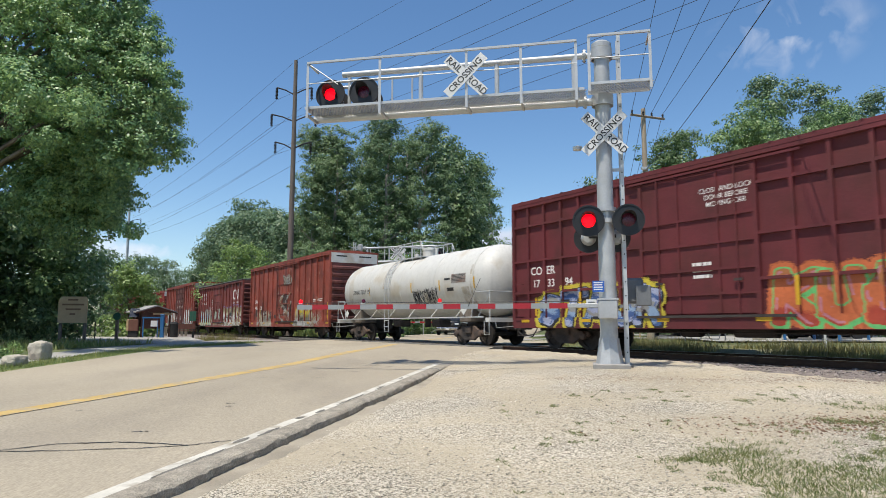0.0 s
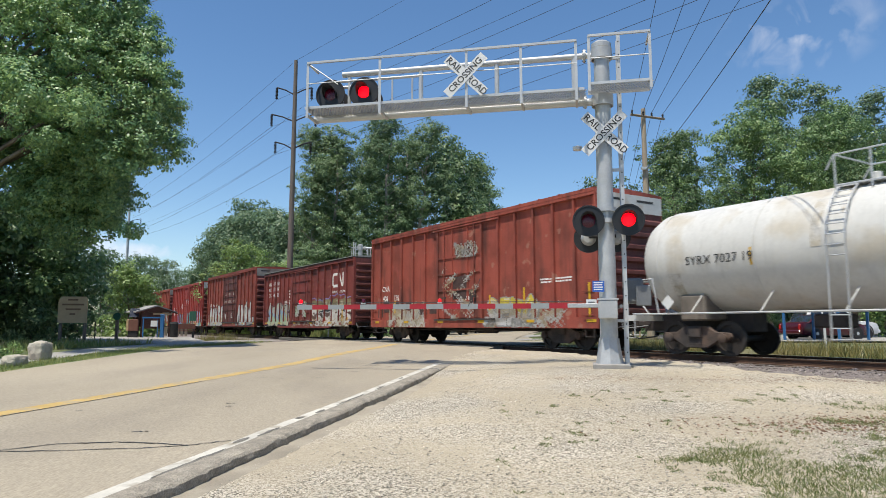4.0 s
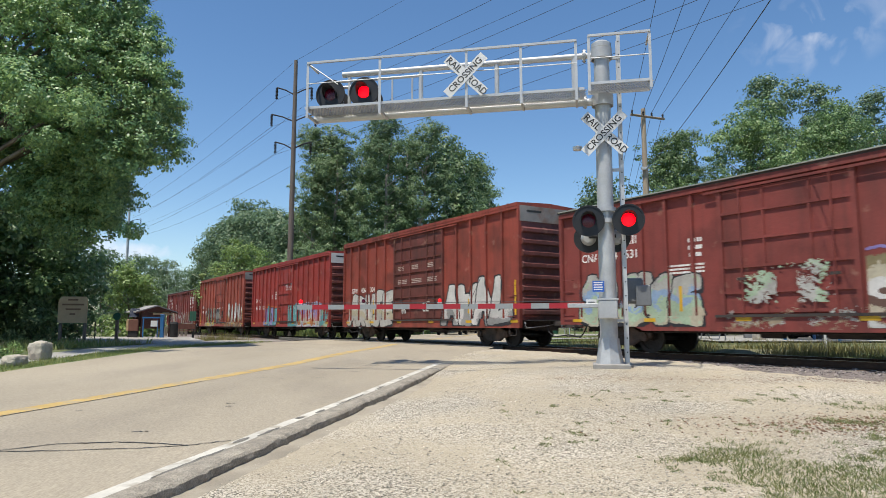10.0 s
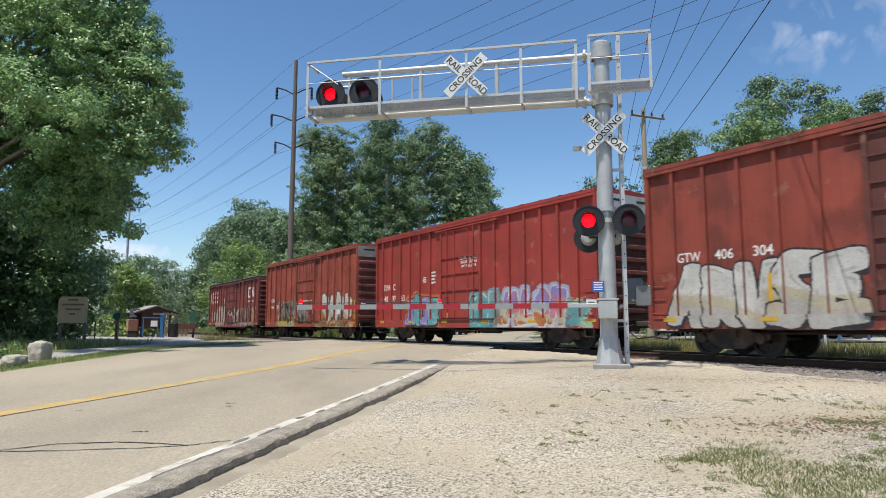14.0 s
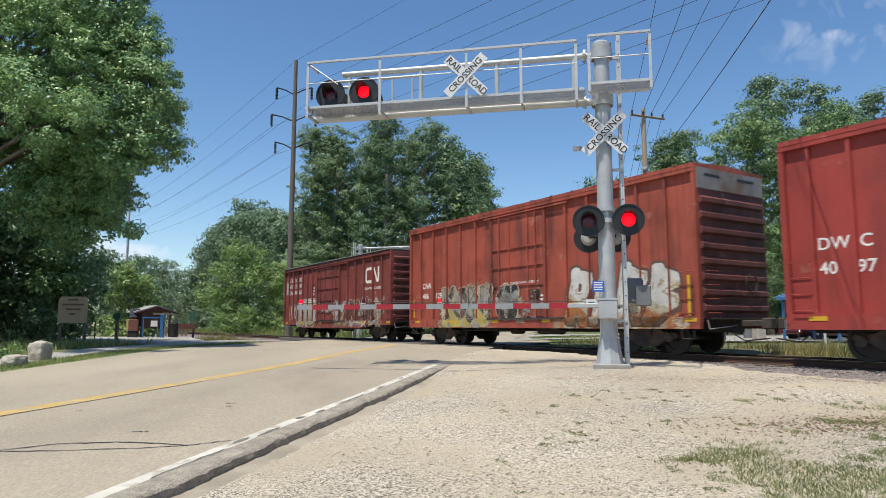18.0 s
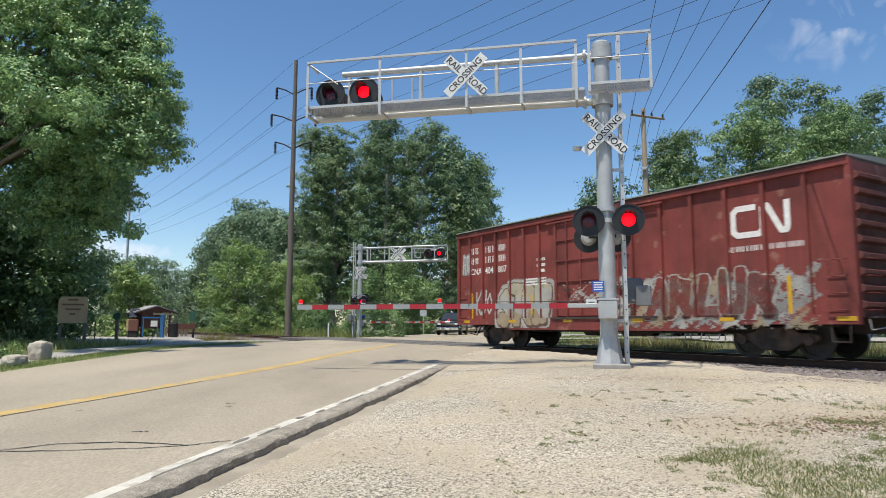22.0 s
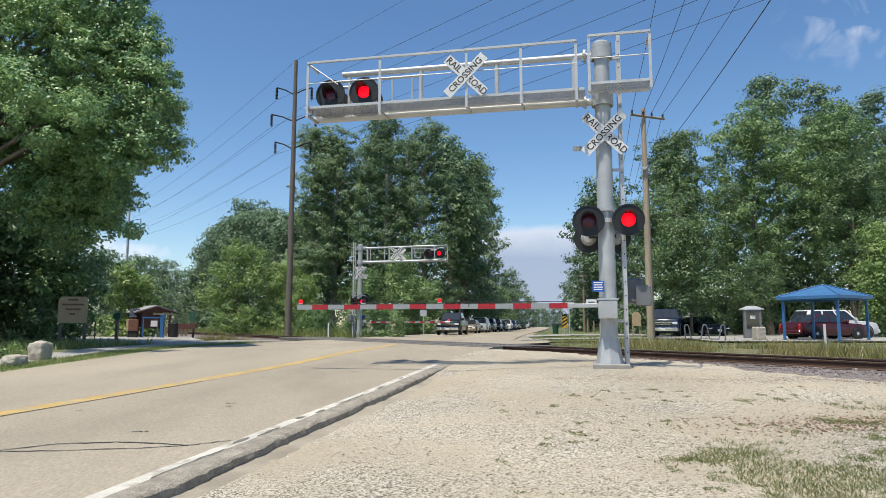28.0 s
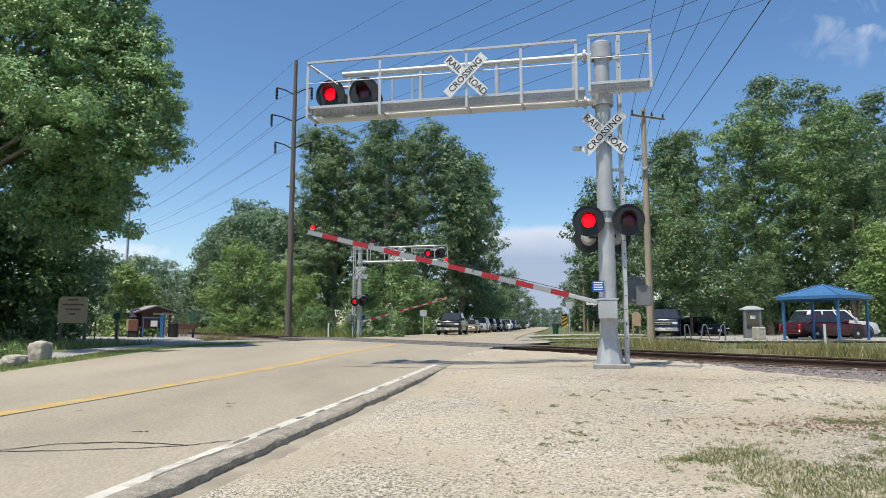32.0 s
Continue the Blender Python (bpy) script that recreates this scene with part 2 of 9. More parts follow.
def glow(name, color, strength):
    mt = bpy.data.materials.new(name)
    mt.use_nodes = True
    bs = mt.node_tree.nodes["Principled BSDF"]
    bs.inputs["Base Color"].default_value = (*color, 1)
    bs.inputs["Emission Color"].default_value = (*color, 1)
    bs.inputs["Emission Strength"].default_value = strength
    return mt


def glass(name, tint=(0.02, 0.025, 0.03)):
    """Dark tinted vehicle glass."""
    mt = bpy.data.materials.new(name)
    mt.use_nodes = True
    bs = mt.node_tree.nodes["Principled BSDF"]
    bs.inputs["Base Color"].default_value = (*tint, 1)
    bs.inputs["Roughness"].default_value = 0.04
    bs.inputs["Specular IOR Level"].default_value = 0.9
    return mt


def leaf_material(name, color, yellow, spread=0.35):
    mt = bpy.data.materials.new(name)
    mt.use_nodes = True
    nt = mt.node_tree
    nd, ln = nt.nodes, nt.links
    bs = nd["Principled BSDF"]
    bs.inputs["Roughness"].default_value = 0.45
    bs.inputs["Specular IOR Level"].default_value = 0.45
    geo = nd.new("ShaderNodeNewGeometry")
    inf = nd.new("ShaderNodeObjectInfo")
    tc = nd.new("ShaderNodeTexCoord")
    nz = nd.new("ShaderNodeTexNoise")
    nz.inputs["Scale"].default_value = spread
    ln.new(tc.outputs["Object"], nz.inputs["Vector"])
    cr = nd.new("ShaderNodeValToRGB")
    cr.color_ramp.elements[0].color = (color[0] * 0.55, color[1] * 0.6, color[2] * 0.6, 1)
    cr.color_ramp.elements[0].position = 0.0
    cr.color_ramp.elements[1].color = (*yellow, 1)
    cr.color_ramp.elements[1].position = 1.0
    mid = cr.color_ramp.elements.new(0.55)
    mid.color = (*color, 1)
    a = nd.new("ShaderNodeMath")
    a.operation = "MULTIPLY_ADD"
    a.inputs[1].default_value, a.inputs[2].default_value = 0.55, 0.0
    ln.new(geo.outputs["Random Per Island"], a.inputs[0])
    b = nd.new("ShaderNodeMath")
    b.operation = "MULTIPLY_ADD"
    b.inputs[1].default_value = 0.5
    ln.new(nz.outputs["Fac"], b.inputs[0])
    ln.new(a.outputs[0], b.inputs[2])
    c = nd.new("ShaderNodeMath")
    c.operation = "MULTIPLY_ADD"
    c.inputs[1].default_value = 0.2
    ln.new(inf.outputs["Random"], c.inputs[0])
    ln.new(b.outputs[0], c.inputs[2])
    ln.new(c.outputs[0], cr.inputs["Fac"])
    ln.new(cr.outputs["Color"], bs.inputs["Base Color"])
    tr = nd.new("ShaderNodeBsdfTranslucent")
    hs = nd.new("ShaderNodeHueSaturation")
    hs.inputs["Value"].default_value = 1.6
    ln.new(cr.outputs["Color"], hs.inputs["Color"])
    ln.new(hs.outputs["Color"], tr.inputs["Color"])
    mx = nd.new("ShaderNodeMixShader")
    mx.inputs["Fac"].default_value = 0.24
    ln.new(bs.outputs["BSDF"], mx.inputs[1])
    ln.new(tr.outputs["BSDF"], mx.inputs[2])
    ln.new(mx.outputs["Shader"], nd["Material Output"].inputs["Surface"])
    return mt


M_SOIL = material("soil_and_grass", (0.0787, 0.1024, 0.0315), 0.95, vary=0.35, scale=0.7, fine=14, second=(0.17, 0.15, 0.08), second_amount=0.5, second_scale=0.35, bump=0.03, bump_scale=9)
M_LAWN = material("lawn", (0.0787, 0.1181, 0.0276), 0.95, vary=0.3, scale=1.2, fine=30, second=(0.16, 0.17, 0.06), second_amount=0.4, bump=0.02, bump_scale=30)
M_ROAD = material("worn_concrete", (0.342, 0.294, 0.218), 0.9, vary=0.17, scale=0.30, fine=48, second=(0.285, 0.245, 0.185), second_amount=0.5, second_scale=0.6, bump=0.008, bump_scale=170, stretch=(1.0, 0.35, 1.0), grain=0.28)
M_ASPHALT = material("asphalt", (0.295, 0.262, 0.208), 0.95, vary=0.3, scale=6.0, fine=60, second=(0.31, 0.275, 0.22), second_amount=0.5, second_scale=14.0, bump=0.022, bump_scale=48, grain=0.4)
M_SHOULDER = material("dusty_asphalt", (0.30, 0.262, 0.20), 0.95, vary=0.22, scale=1.3, fine=60, second=(0.34, 0.30, 0.23), second_amount=0.5, second_scale=2.0, bump=0.012, bump_scale=60)
M_TAR = material("tar", (0.035, 0.033, 0.03), 0.6, vary=0.2, scale=5)
M_CROSSING = material("crossing_asphalt", (0.1339, 0.1260, 0.1142), 0.9, vary=0.2, scale=1.5, fine=60, bump=0.006, bump_scale=60)
M_WHITE_LINE = material("white_line_paint", (0.53, 0.50, 0.43), 0.8, vary=0.16, scale=2.0, fine=30, second=(0.34, 0.30, 0.235), second_amount=0.34, second_scale=3.2)
M_YELLOW_LINE = material("yellow_line_paint", (0.46, 0.315, 0.105), 0.8, vary=0.16, scale=2.0, fine=40, second=(0.36, 0.285, 0.17), second_amount=0.62, second_scale=3.2)
M_RAIL = material("rusty_rail", (0.0787, 0.0433, 0.0276), 0.75, metal=0.3, vary=0.3, scale=4, fine=50)
M_RAIL_TOP = material("polished_rail", (0.55, 0.53, 0.50), 0.3, metal=1.0, vary=0.1, scale=4)
M_TIE = material("weathered_tie", (0.0945, 0.0669, 0.0472), 0.95, vary=0.35, scale=3, fine=40, per="object", bump=0.01, bump_scale=30, stretch=(6, 1, 1))
M_GALV = material("galvanised_steel", (0.4331, 0.4409, 0.4409), 0.5, metal=0.35, vary=0.10, scale=2.5, fine=25, second=(0.46, 0.47, 0.46), second_amount=0.4, second_scale=1.5)
M_GALV_DULL = material("dull_aluminium", (0.4882, 0.4961, 0.4961), 0.45, metal=0.3, vary=0.07, scale=3.0, fine=30)
M_CONCRETE = material("grey_concrete", (0.2835, 0.2717, 0.2520), 0.92, vary=0.2, scale=3, fine=50, bump=0.006, bump_scale=50)
M_BLACK = material("black_paint", (0.012, 0.013, 0.015), 0.5, vary=0.2, scale=4)
M_BLACK_DULL = material("dull_black", (0.02, 0.02, 0.022), 0.75, vary=0.2, scale=6)
M_LENS = material("dark_red_lens", (0.075, 0.004, 0.018), 0.25, vary=0.25, scale=20)
M_LIT = glow("lit_red_lamp", (1.0, 0.0, 0.006), 1.7)
M_LIT_DIM = glow("dim_red_lamp", (0.7, 0.004, 0.008), 0.35)
M_SIGN_WHITE = material("white_sign_sheet", (0.6457, 0.6457, 0.6299), 0.4, vary=0.05, scale=4)
M_LETTER = material("black_lettering", (0.02, 0.02, 0.02), 0.6, vary=0.1)
M_LETTER_WHITE = material("white_lettering", (0.72, 0.70, 0.67), 0.7, vary=0.15, scale=8, fine=60)
M_BLUE_SIGN = material("blue_sign", (0.0157, 0.0945, 0.4094), 0.4, vary=0.06)
M_GATE_RED = material("red_gate_sheet", (0.34, 0.014, 0.024), 0.45, vary=0.08, scale=6)
M_GATE_WHITE = material("grey_white_gate_sheet", (0.27, 0.285, 0.285), 0.45, vary=0.08, scale=6)
M_BARK = material("bark", (0.16, 0.13, 0.10), 0.95, vary=0.35, scale=3, fine=20, bump=0.03, bump_scale=14, stretch=(1, 1, 0.3))
M_POLE = material("weathered_pole_wood", (0.2598, 0.1969, 0.1339), 0.9, vary=0.2, scale=2, fine=30, bump=0.01, bump_scale=25, stretch=(6, 6, 0.4))
M_POLE_DARK = material("brown_pole_wood", (0.145, 0.12, 0.10), 0.9, vary=0.2, scale=2, fine=30, bump=0.01, bump_scale=25, stretch=(6, 6, 0.4))
M_WIRE = material("cable", (0.04, 0.04, 0.045), 0.6, vary=0.1)
M_LEAF_DARK = leaf_material("poplar_leaves", (0.108, 0.178, 0.08), (0.23, 0.305, 0.135))
M_LEAF_PARK = leaf_material("park_leaves", (0.088, 0.152, 0.06), (0.19, 0.26, 0.095), 0.25)
M_LEAF_MID = leaf_material("maple_leaves", (0.122, 0.208, 0.078), (0.265, 0.352, 0.124))
M_LEAF_LIGHT = leaf_material("bright_leaves", (0.155, 0.245, 0.07), (0.30, 0.38, 0.115))
# aerial haze over the far trees is put into this bluer leaf colour
M_LEAF_HAZED = leaf_material("hazed_far_leaves", (0.112, 0.178, 0.095), (0.19, 0.255, 0.125), 0.08)
M_LEAF_NEAR = leaf_material("cottonwood_leaves", (0.155, 0.275, 0.125), (0.35, 0.46, 0.165), 0.35)
M_BLADE = leaf_material("grass_blades", (0.15, 0.195, 0.05), (0.33, 0.32, 0.12))


def gravel_material(name, light, mid, dark, scale, bump):
    """Loose stones: cells in three tones with relief, and dusty patches."""
    mt = bpy.data.materials.new(name)
    mt.use_nodes = True
    nt = mt.node_tree
    nd, ln = nt.nodes, nt.links
    bs = nd["Principled BSDF"]
    bs.inputs["Roughness"].default_value = 0.95
    bs.inputs["Specular IOR Level"].default_value = 0.2
    tc = nd.new("ShaderNodeTexCoord")
    vo = nd.new("ShaderNodeTexVoronoi")
    vo.inputs["Scale"].default_value = scale
    ln.new(tc.outputs["Object"], vo.inputs["Vector"])
    cr = nd.new("ShaderNodeValToRGB")
    cr.color_ramp.elements[0].color, cr.color_ramp.elements[0].position = (*dark, 1), 0.07
    cr.color_ramp.elements[1].color, cr.color_ramp.elements[1].position = (*light, 1), 0.95
    e = cr.color_ramp.elements.new(0.4)
    e.color = (*mid, 1)
    sp = nd.new("ShaderNodeSeparateColor")
    ln.new(vo.outputs["Color"], sp.inputs["Color"])
    ln.new(sp.outputs["Red"], cr.inputs["Fac"])
    nz = nd.new("ShaderNodeTexNoise")
    nz.inputs["Scale"].default_value, nz.inputs["Detail"].default_value = 0.55, 6
    ln.new(tc.outputs["Object"], nz.inputs["Vector"])
    mr = nd.new("ShaderNodeMapRange")
    mr.inputs["From Min"].default_value, mr.inputs["From Max"].default_value = 0.36, 0.58
    ln.new(nz.outputs["Fac"], mr.inputs["Value"])
    mx = nd.new("ShaderNodeMix")
    mx.data_type = "RGBA"
    mx.inputs["B"].default_value = (mid[0] * 1.12, mid[1] * 1.08, mid[2] * 1.0, 1)
    mf = nd.new("ShaderNodeMath")
    mf.operation = "MULTIPLY"
    mf.inputs[1].default_value = 0.8
    ln.new(mr.outputs["Result"], mf.inputs[0])
    ln.new(mf.outputs[0], mx.inputs["Factor"])
    ln.new(cr.outputs["Color"], mx.inputs["A"])
    wide = nd.new("ShaderNodeTexNoise")
    wide.inputs["Scale"].default_value, wide.inputs["Detail"].default_value = 0.22, 5
    ln.new(tc.outputs["Object"], wide.inputs["Vector"])
    tone = nd.new("ShaderNodeMapRange")
    tone.inputs["From Min"].default_value, tone.inputs["From Max"].default_value = 0.3, 0.7
    tone.inputs["To Min"].default_value, tone.inputs["To Max"].default_value = 0.80, 1.14
    ln.new(wide.outputs["Fac"], tone.inputs["Value"])
    scl = nd.new("ShaderNodeVectorMath")
    scl.operation = "SCALE"
    ln.new(mx.outputs["Result"], scl.inputs[0])
    ln.new(tone.outputs["Result"], scl.inputs["Scale"])
    ln.new(scl.outputs["Vector"], bs.inputs["Base Color"])
    bp = nd.new("ShaderNodeBump")
    bp.inputs["Distance"].default_value = bump
    bp.invert = True
    ln.new(vo.outputs["Distance"], bp.inputs["Height"])
    ln.new(bp.outputs["Normal"], bs.inputs["Normal"])
    return mt


M_GRAVEL = gravel_material("limestone_gravel", (0.72, 0.655, 0.54), (0.41, 0.362, 0.282), (0.07, 0.06, 0.046), 68.0, 0.012)
M_BALLAST = gravel_material("track_ballast", (0.36, 0.32, 0.31), (0.20, 0.175, 0.168), (0.07, 0.058, 0.054), 15.0, 0.05)
M_STONE = material("loose_stone", (0.46, 0.415, 0.335), 0.95, vary=0.2, scale=20, per="island")
M_BALLAST_STONE = material("ballast_stone", (0.25, 0.218, 0.208), 0.95, vary=0.25, scale=20, per="island")

# ------------------------------------------------------------------ ground, road, track


def grid_sheet(xs, ys, zf, keep=None):
    sh = Shape()
    nx = len(xs)
    sh.v = [(x, y, zf(x, y)) for y in ys for x in xs]
    for j in range(len(ys) - 1):
        for i in range(nx - 1):
            if keep is None or keep((xs[i] + xs[i + 1]) / 2, (ys[j] + ys[j + 1]) / 2):
                sh.f.append((j * nx + i, j * nx + i + 1, (j + 1) * nx + i + 1, (j + 1) * nx + i))
                sh.m.append(0)
    return sh


def spread(lo, hi, near, step, growth):
    """Coordinates fine round near, coarser outwards."""
    out, a, d = [near], near, step
    while a < hi:
        a, d = a + d, d * growth
        out.append(a)
    a, d = near, step
    while a > lo:
        a, d = a - d, d * growth
        out.insert(0, a)
    return out


def track_q(x, y):
    return TRACK_D - (TRACK_N.x * x + TRACK_N.y * y)


def sheet_z(x, y):
    z = ground_z(x, y) - 0.07
    q = track_q(x, y)
    if q > 0:
        z -= 0.16 * smooth(9.0, 6.0, q)
        z -= 0.12 * smooth(-4.0, -1.0, x - float(np.interp(y, ROAD_Y, ROAD_RIGHT))) * smooth(2.0, 9.0, q)
    if y > 28 and x < float(np.interp(y, ROAD_Y, ROAD_LEFT)) - 0.3:
        z -= 0.42 * smooth(8.5, 5.0, abs(q))
    return z - 0.4 * smooth(2.9, 2.2, abs(q))


single("ground", grid_sheet(spread(-2500, 2500, 2, 0.9, 1.06), spread(-2500, 3500, 24, 0.9, 1.06), sheet_z), M_SOIL,
       "grassy soil ground reaching to the horizon", "ground", kind="structure", smooth_angle=1.0)


def strip(ys, left, right, zf, thick=0.0, cols=2):
    """A band between x = left(y) and right(y)."""
    sh = Shape()
    for y in ys:
        a, b = left(y), right(y)
        for k in range(cols):
            x = a + (b - a) * k / (cols - 1)
            sh.v.append((x, y, zf(x, y)))
    for j in range(len(ys) - 1):
        for k in range(cols - 1):
            i = j * cols + k
            sh.f.append((i, i + 1, i + cols + 1, i + cols))
            sh.m.append(0)
    return sh


def at_y(table):
    return lambda y: float(np.interp(y, ROAD_Y, table))


near_ys = [y for y in np.arange(-28, 60, 0.5)] + [62, 66, 72, 80, 90, 105, 130, 170, 240, 320, 400]
road_sh = strip(near_ys, at_y(ROAD_LEFT), at_y(ROAD_RIGHT), lambda x, y: road_z(x, y), cols=24)
keep_f = []
for f in road_sh.f:
    c = sum((Vector(road_sh.v[i]) for i in f), Vector()) / 4
    if abs(track_q(c.x, c.y)) > 1.75:
        keep_f.append(f)
road_sh.f, road_sh.m = keep_f, [0] * len(keep_f)
road = single("road", road_sh, M_ROAD, "pale worn two-lane road with fine cracks", "road", kind="structure", smooth_angle=1.0)


def line_part(name, mid, width, ys, mat, label, dz=0.004):
    return tagged(new(name, strip(ys, lambda y: mid(y) - width / 2, lambda y: mid(y) + width / 2, lambda x, y: road_z(x, y) + dz).mesh(name, mat)),
                  label, "road marking", kind="structure")


to_track = [y for y in np.arange(-28, 17.6, 0.4)]
rng = random.Random(4)
line_part("edge_line", lambda y: at_y(ROAD_RIGHT)(y) - 0.11 + 0.015 * noise.noise((y * 1.5, 0, 2)), 0.155, to_track, M_WHITE_LINE, "worn white edge line along the road")
line_part("centre_line_near", lambda y: at_y(ROAD_MID)(y) + 0.10 + 0.012 * noise.noise((y * 0.9, 4, 2)), 0.20, [y for y in np.arange(-28, 30.5, 0.5)], M_YELLOW_LINE, "faded yellow centre line of the road")
line_part("centre_line_far", lambda y: at_y(ROAD_MID)(y) - 0.095 + 0.012 * noise.noise((y * 0.8, 8, 2)), 0.19, [y for y in np.arange(-28, 30.5, 0.5)], M_YELLOW_LINE, "faded yellow centre line of the road")
line_part("centre_line_beyond", at_y(ROAD_MID), 0.3, [y for y in np.arange(37, 160, 2.0)], M_YELLOW_LINE, "faded yellow centre line beyond the track")
line_part("centre_joint", lambda y: at_y(ROAD_MID)(y) + 0.215 + 0.008 * math.sin(y * 5), 0.038, [y for y in np.arange(9.0, 13.6, 0.3)], M_TAR, "dark open joint beside the yellow lines", 0.005)


def crack(name, pts, width, label):
    sh = Shape()
    fine = []
    for (x0, y0), (x1, y1) in zip(pts, pts[1:]):
        for k in range(8):
            t = k / 8
            fine.append((x0 + (x1 - x0) * t + rng.uniform(-0.012, 0.012), y0 + (y1 - y0) * t + rng.uniform(-0.012, 0.012)))
    fine.append(pts[-1])
    for i, (x, y) in enumerate(fine):
        a, b = fine[max(0, i - 1)], fine[min(len(fine) - 1, i + 1)]
        d = Vector((b[0] - a[0], b[1] - a[1], 0)).normalized()
        w = width * rng.uniform(0.5, 1.1) / 2
        for sgn in (-1, 1):
            px, py = x - d.y * w * sgn, y + d.x * w * sgn
            sh.v.append((px, py, road_z(px, py) + 0.006))
    for i in range(len(fine) - 1):
        sh.f.append((2 * i, 2 * i + 1, 2 * i + 3, 2 * i + 2))
        sh.m.append(0)
    return single(name, sh, M_TAR, label, "road marking", kind="structure")


crack("sealed_crack", [(-4.7, 7.05), (-4.2, 7.42), (-3.6, 7.5), (-3.1, 7.42), (-2.72, 7.28)], 0.035, "dark tar-sealed crack across the lane")
crack("sealed_crack", [(-5.4, 7.0), (-4.7, 7.05), (-4.0, 7.08), (-3.2, 7.16), (-2.7, 7.3), (-2.35, 7.55)], 0.028, "dark tar-sealed crack across the lane")
for k in range(16):
    y = rng.uniform(7.5, 18)
    x = float(np.interp(y, ROAD_Y, ROAD_MID)) + rng.uniform(0.8, 3.2)
    w = rng.uniform(0.08, 0.25)
    crack("road_scar", [(x, y), (x + w, y + rng.uniform(-0.05, 0.05))], 0.03, "short dark scar in the road surface")

# broken asphalt berm along the road's edge
berm = Shape()
ys = [y for y in np.arange(-8, 17.8, 0.045)]
BERM = ((-0.03, 0.004), (0.03, 0.020), (0.08, 0.032), (0.13, 0.036), (0.18, 0.036), (0.23, 0.032), (0.275, 0.022), (0.30, 0.0), (0.305, -0.045), (0.30, -0.12))
for y in ys:
    x = at_y(ROAD_RIGHT)(y)
    wide = 1 + 0.16 * noise.noise((1.0, y * 1.1, 1.0)) + 0.13 * noise.noise((3.0, y * 3.7, 7.0)) + 0.07 * noise.noise((5.0, y * 11.0, 2.0))
    z = road_z(x, y)
    fade = smooth(17.8, 15.5, y)
    for k, (dx, dz) in enumerate(BERM):
        lump = 0.016 * noise.noise((dx * 9, y * 5, 4.0)) + 0.011 * noise.noise((dx * 30, y * 17, 6.0))
        edge = 0.022 * noise.noise((k * 0.7, y * 14.0, 9.0)) if k > 5 else 0.0
        berm.v.append((x + dx * (wide if dx > 0.1 else 1) + edge, y, z + (dz + lump * (1 if k else 0)) * fade if k < 8 else z + dz))
nb = len(BERM)
for j in range(len(ys) - 1):
    for k in range(nb - 1):
        i = j * nb + k
        berm.f.append((i, i + 1, i + nb + 1, i + nb))
        berm.m.append(0)
single("road_kerb", berm, M_ASPHALT, "broken asphalt kerb edge beside the white line", "kerb", kind="structure", smooth_angle=0.35)
M_SCAR = material("bare_grey_asphalt", (0.15, 0.14, 0.12), 0.95, vary=0.25, scale=6, fine=60, bump=0.01, bump_scale=60)


def line_scar(y0, y1, side, width):
    """A torn strip where the edge line's paint has gone."""
    sh = Shape()
    n = max(6, int((y1 - y0) / 0.05))
    for k in range(n + 1):
        y = y0 + (y1 - y0) * k / n
        t = max(0.0, math.sin(math.pi * k / n)) ** 0.5
        w = width * t * (0.75 + 0.6 * abs(noise.noise((side, y * 6, 3.0))))
        m = at_y(ROAD_RIGHT)(y) - 0.11 + side + 0.02 * noise.noise((1, y * 5, 8.0))
        for x in (m - w / 2, m + w / 2):
            sh.v.append((x, y, road_z(x, y) + 0.009))
    for k in range(n):
        sh.f.append((2 * k, 2 * k + 1, 2 * k + 3, 2 * k + 2))
        sh.m.append(0)
    single("line_scar", sh, M_SCAR, "torn dark patch in the white edge line", "road marking", kind="structure")


for y0, y1, side, width in ((5.9, 7.1, 0.075, 0.075), (7.35, 7.7, 0.0, 0.10), (7.75, 8.3, 0.06, 0.06), (8.9, 9.1, 0.0, 0.11), (9.35, 9.7, 0.05, 0.08), (10.1, 11.4, 0.055, 0.055), (11.9, 12.5, 0.05, 0.05), (13.6, 13.9, 0.0, 0.09)):
    line_scar(y0, y1, side, width)


def right_z(x, y):
    e = x - at_y(ROAD_RIGHT)(y)
    z = ground_z(x, y) - 0.085 * smooth(2.0, 0.3, e) * smooth(17.0, 13.0, y)
    z -= 0.11 * smooth(5.2, 3.2, track_q(x, y)) * smooth(1.0, 4.5, e)
    z += 0.035 * noise.noise((x * 0.5, y * 0.5, 3.0)) * smooth(1.5, 4.0, e) + 0.012 * noise.noise((x * 2.1, y * 2.1, 9.0))
    return z


def in_lot(x, y):
    e = x - at_y(ROAD_RIGHT)(y)
    return e > -0.12 and track_q(x, y) > 2.8 + 0.5 * noise.noise((x * 0.8, y * 0.8, 6.0)) + 1.5 * smooth(6.0, 10.0, x)


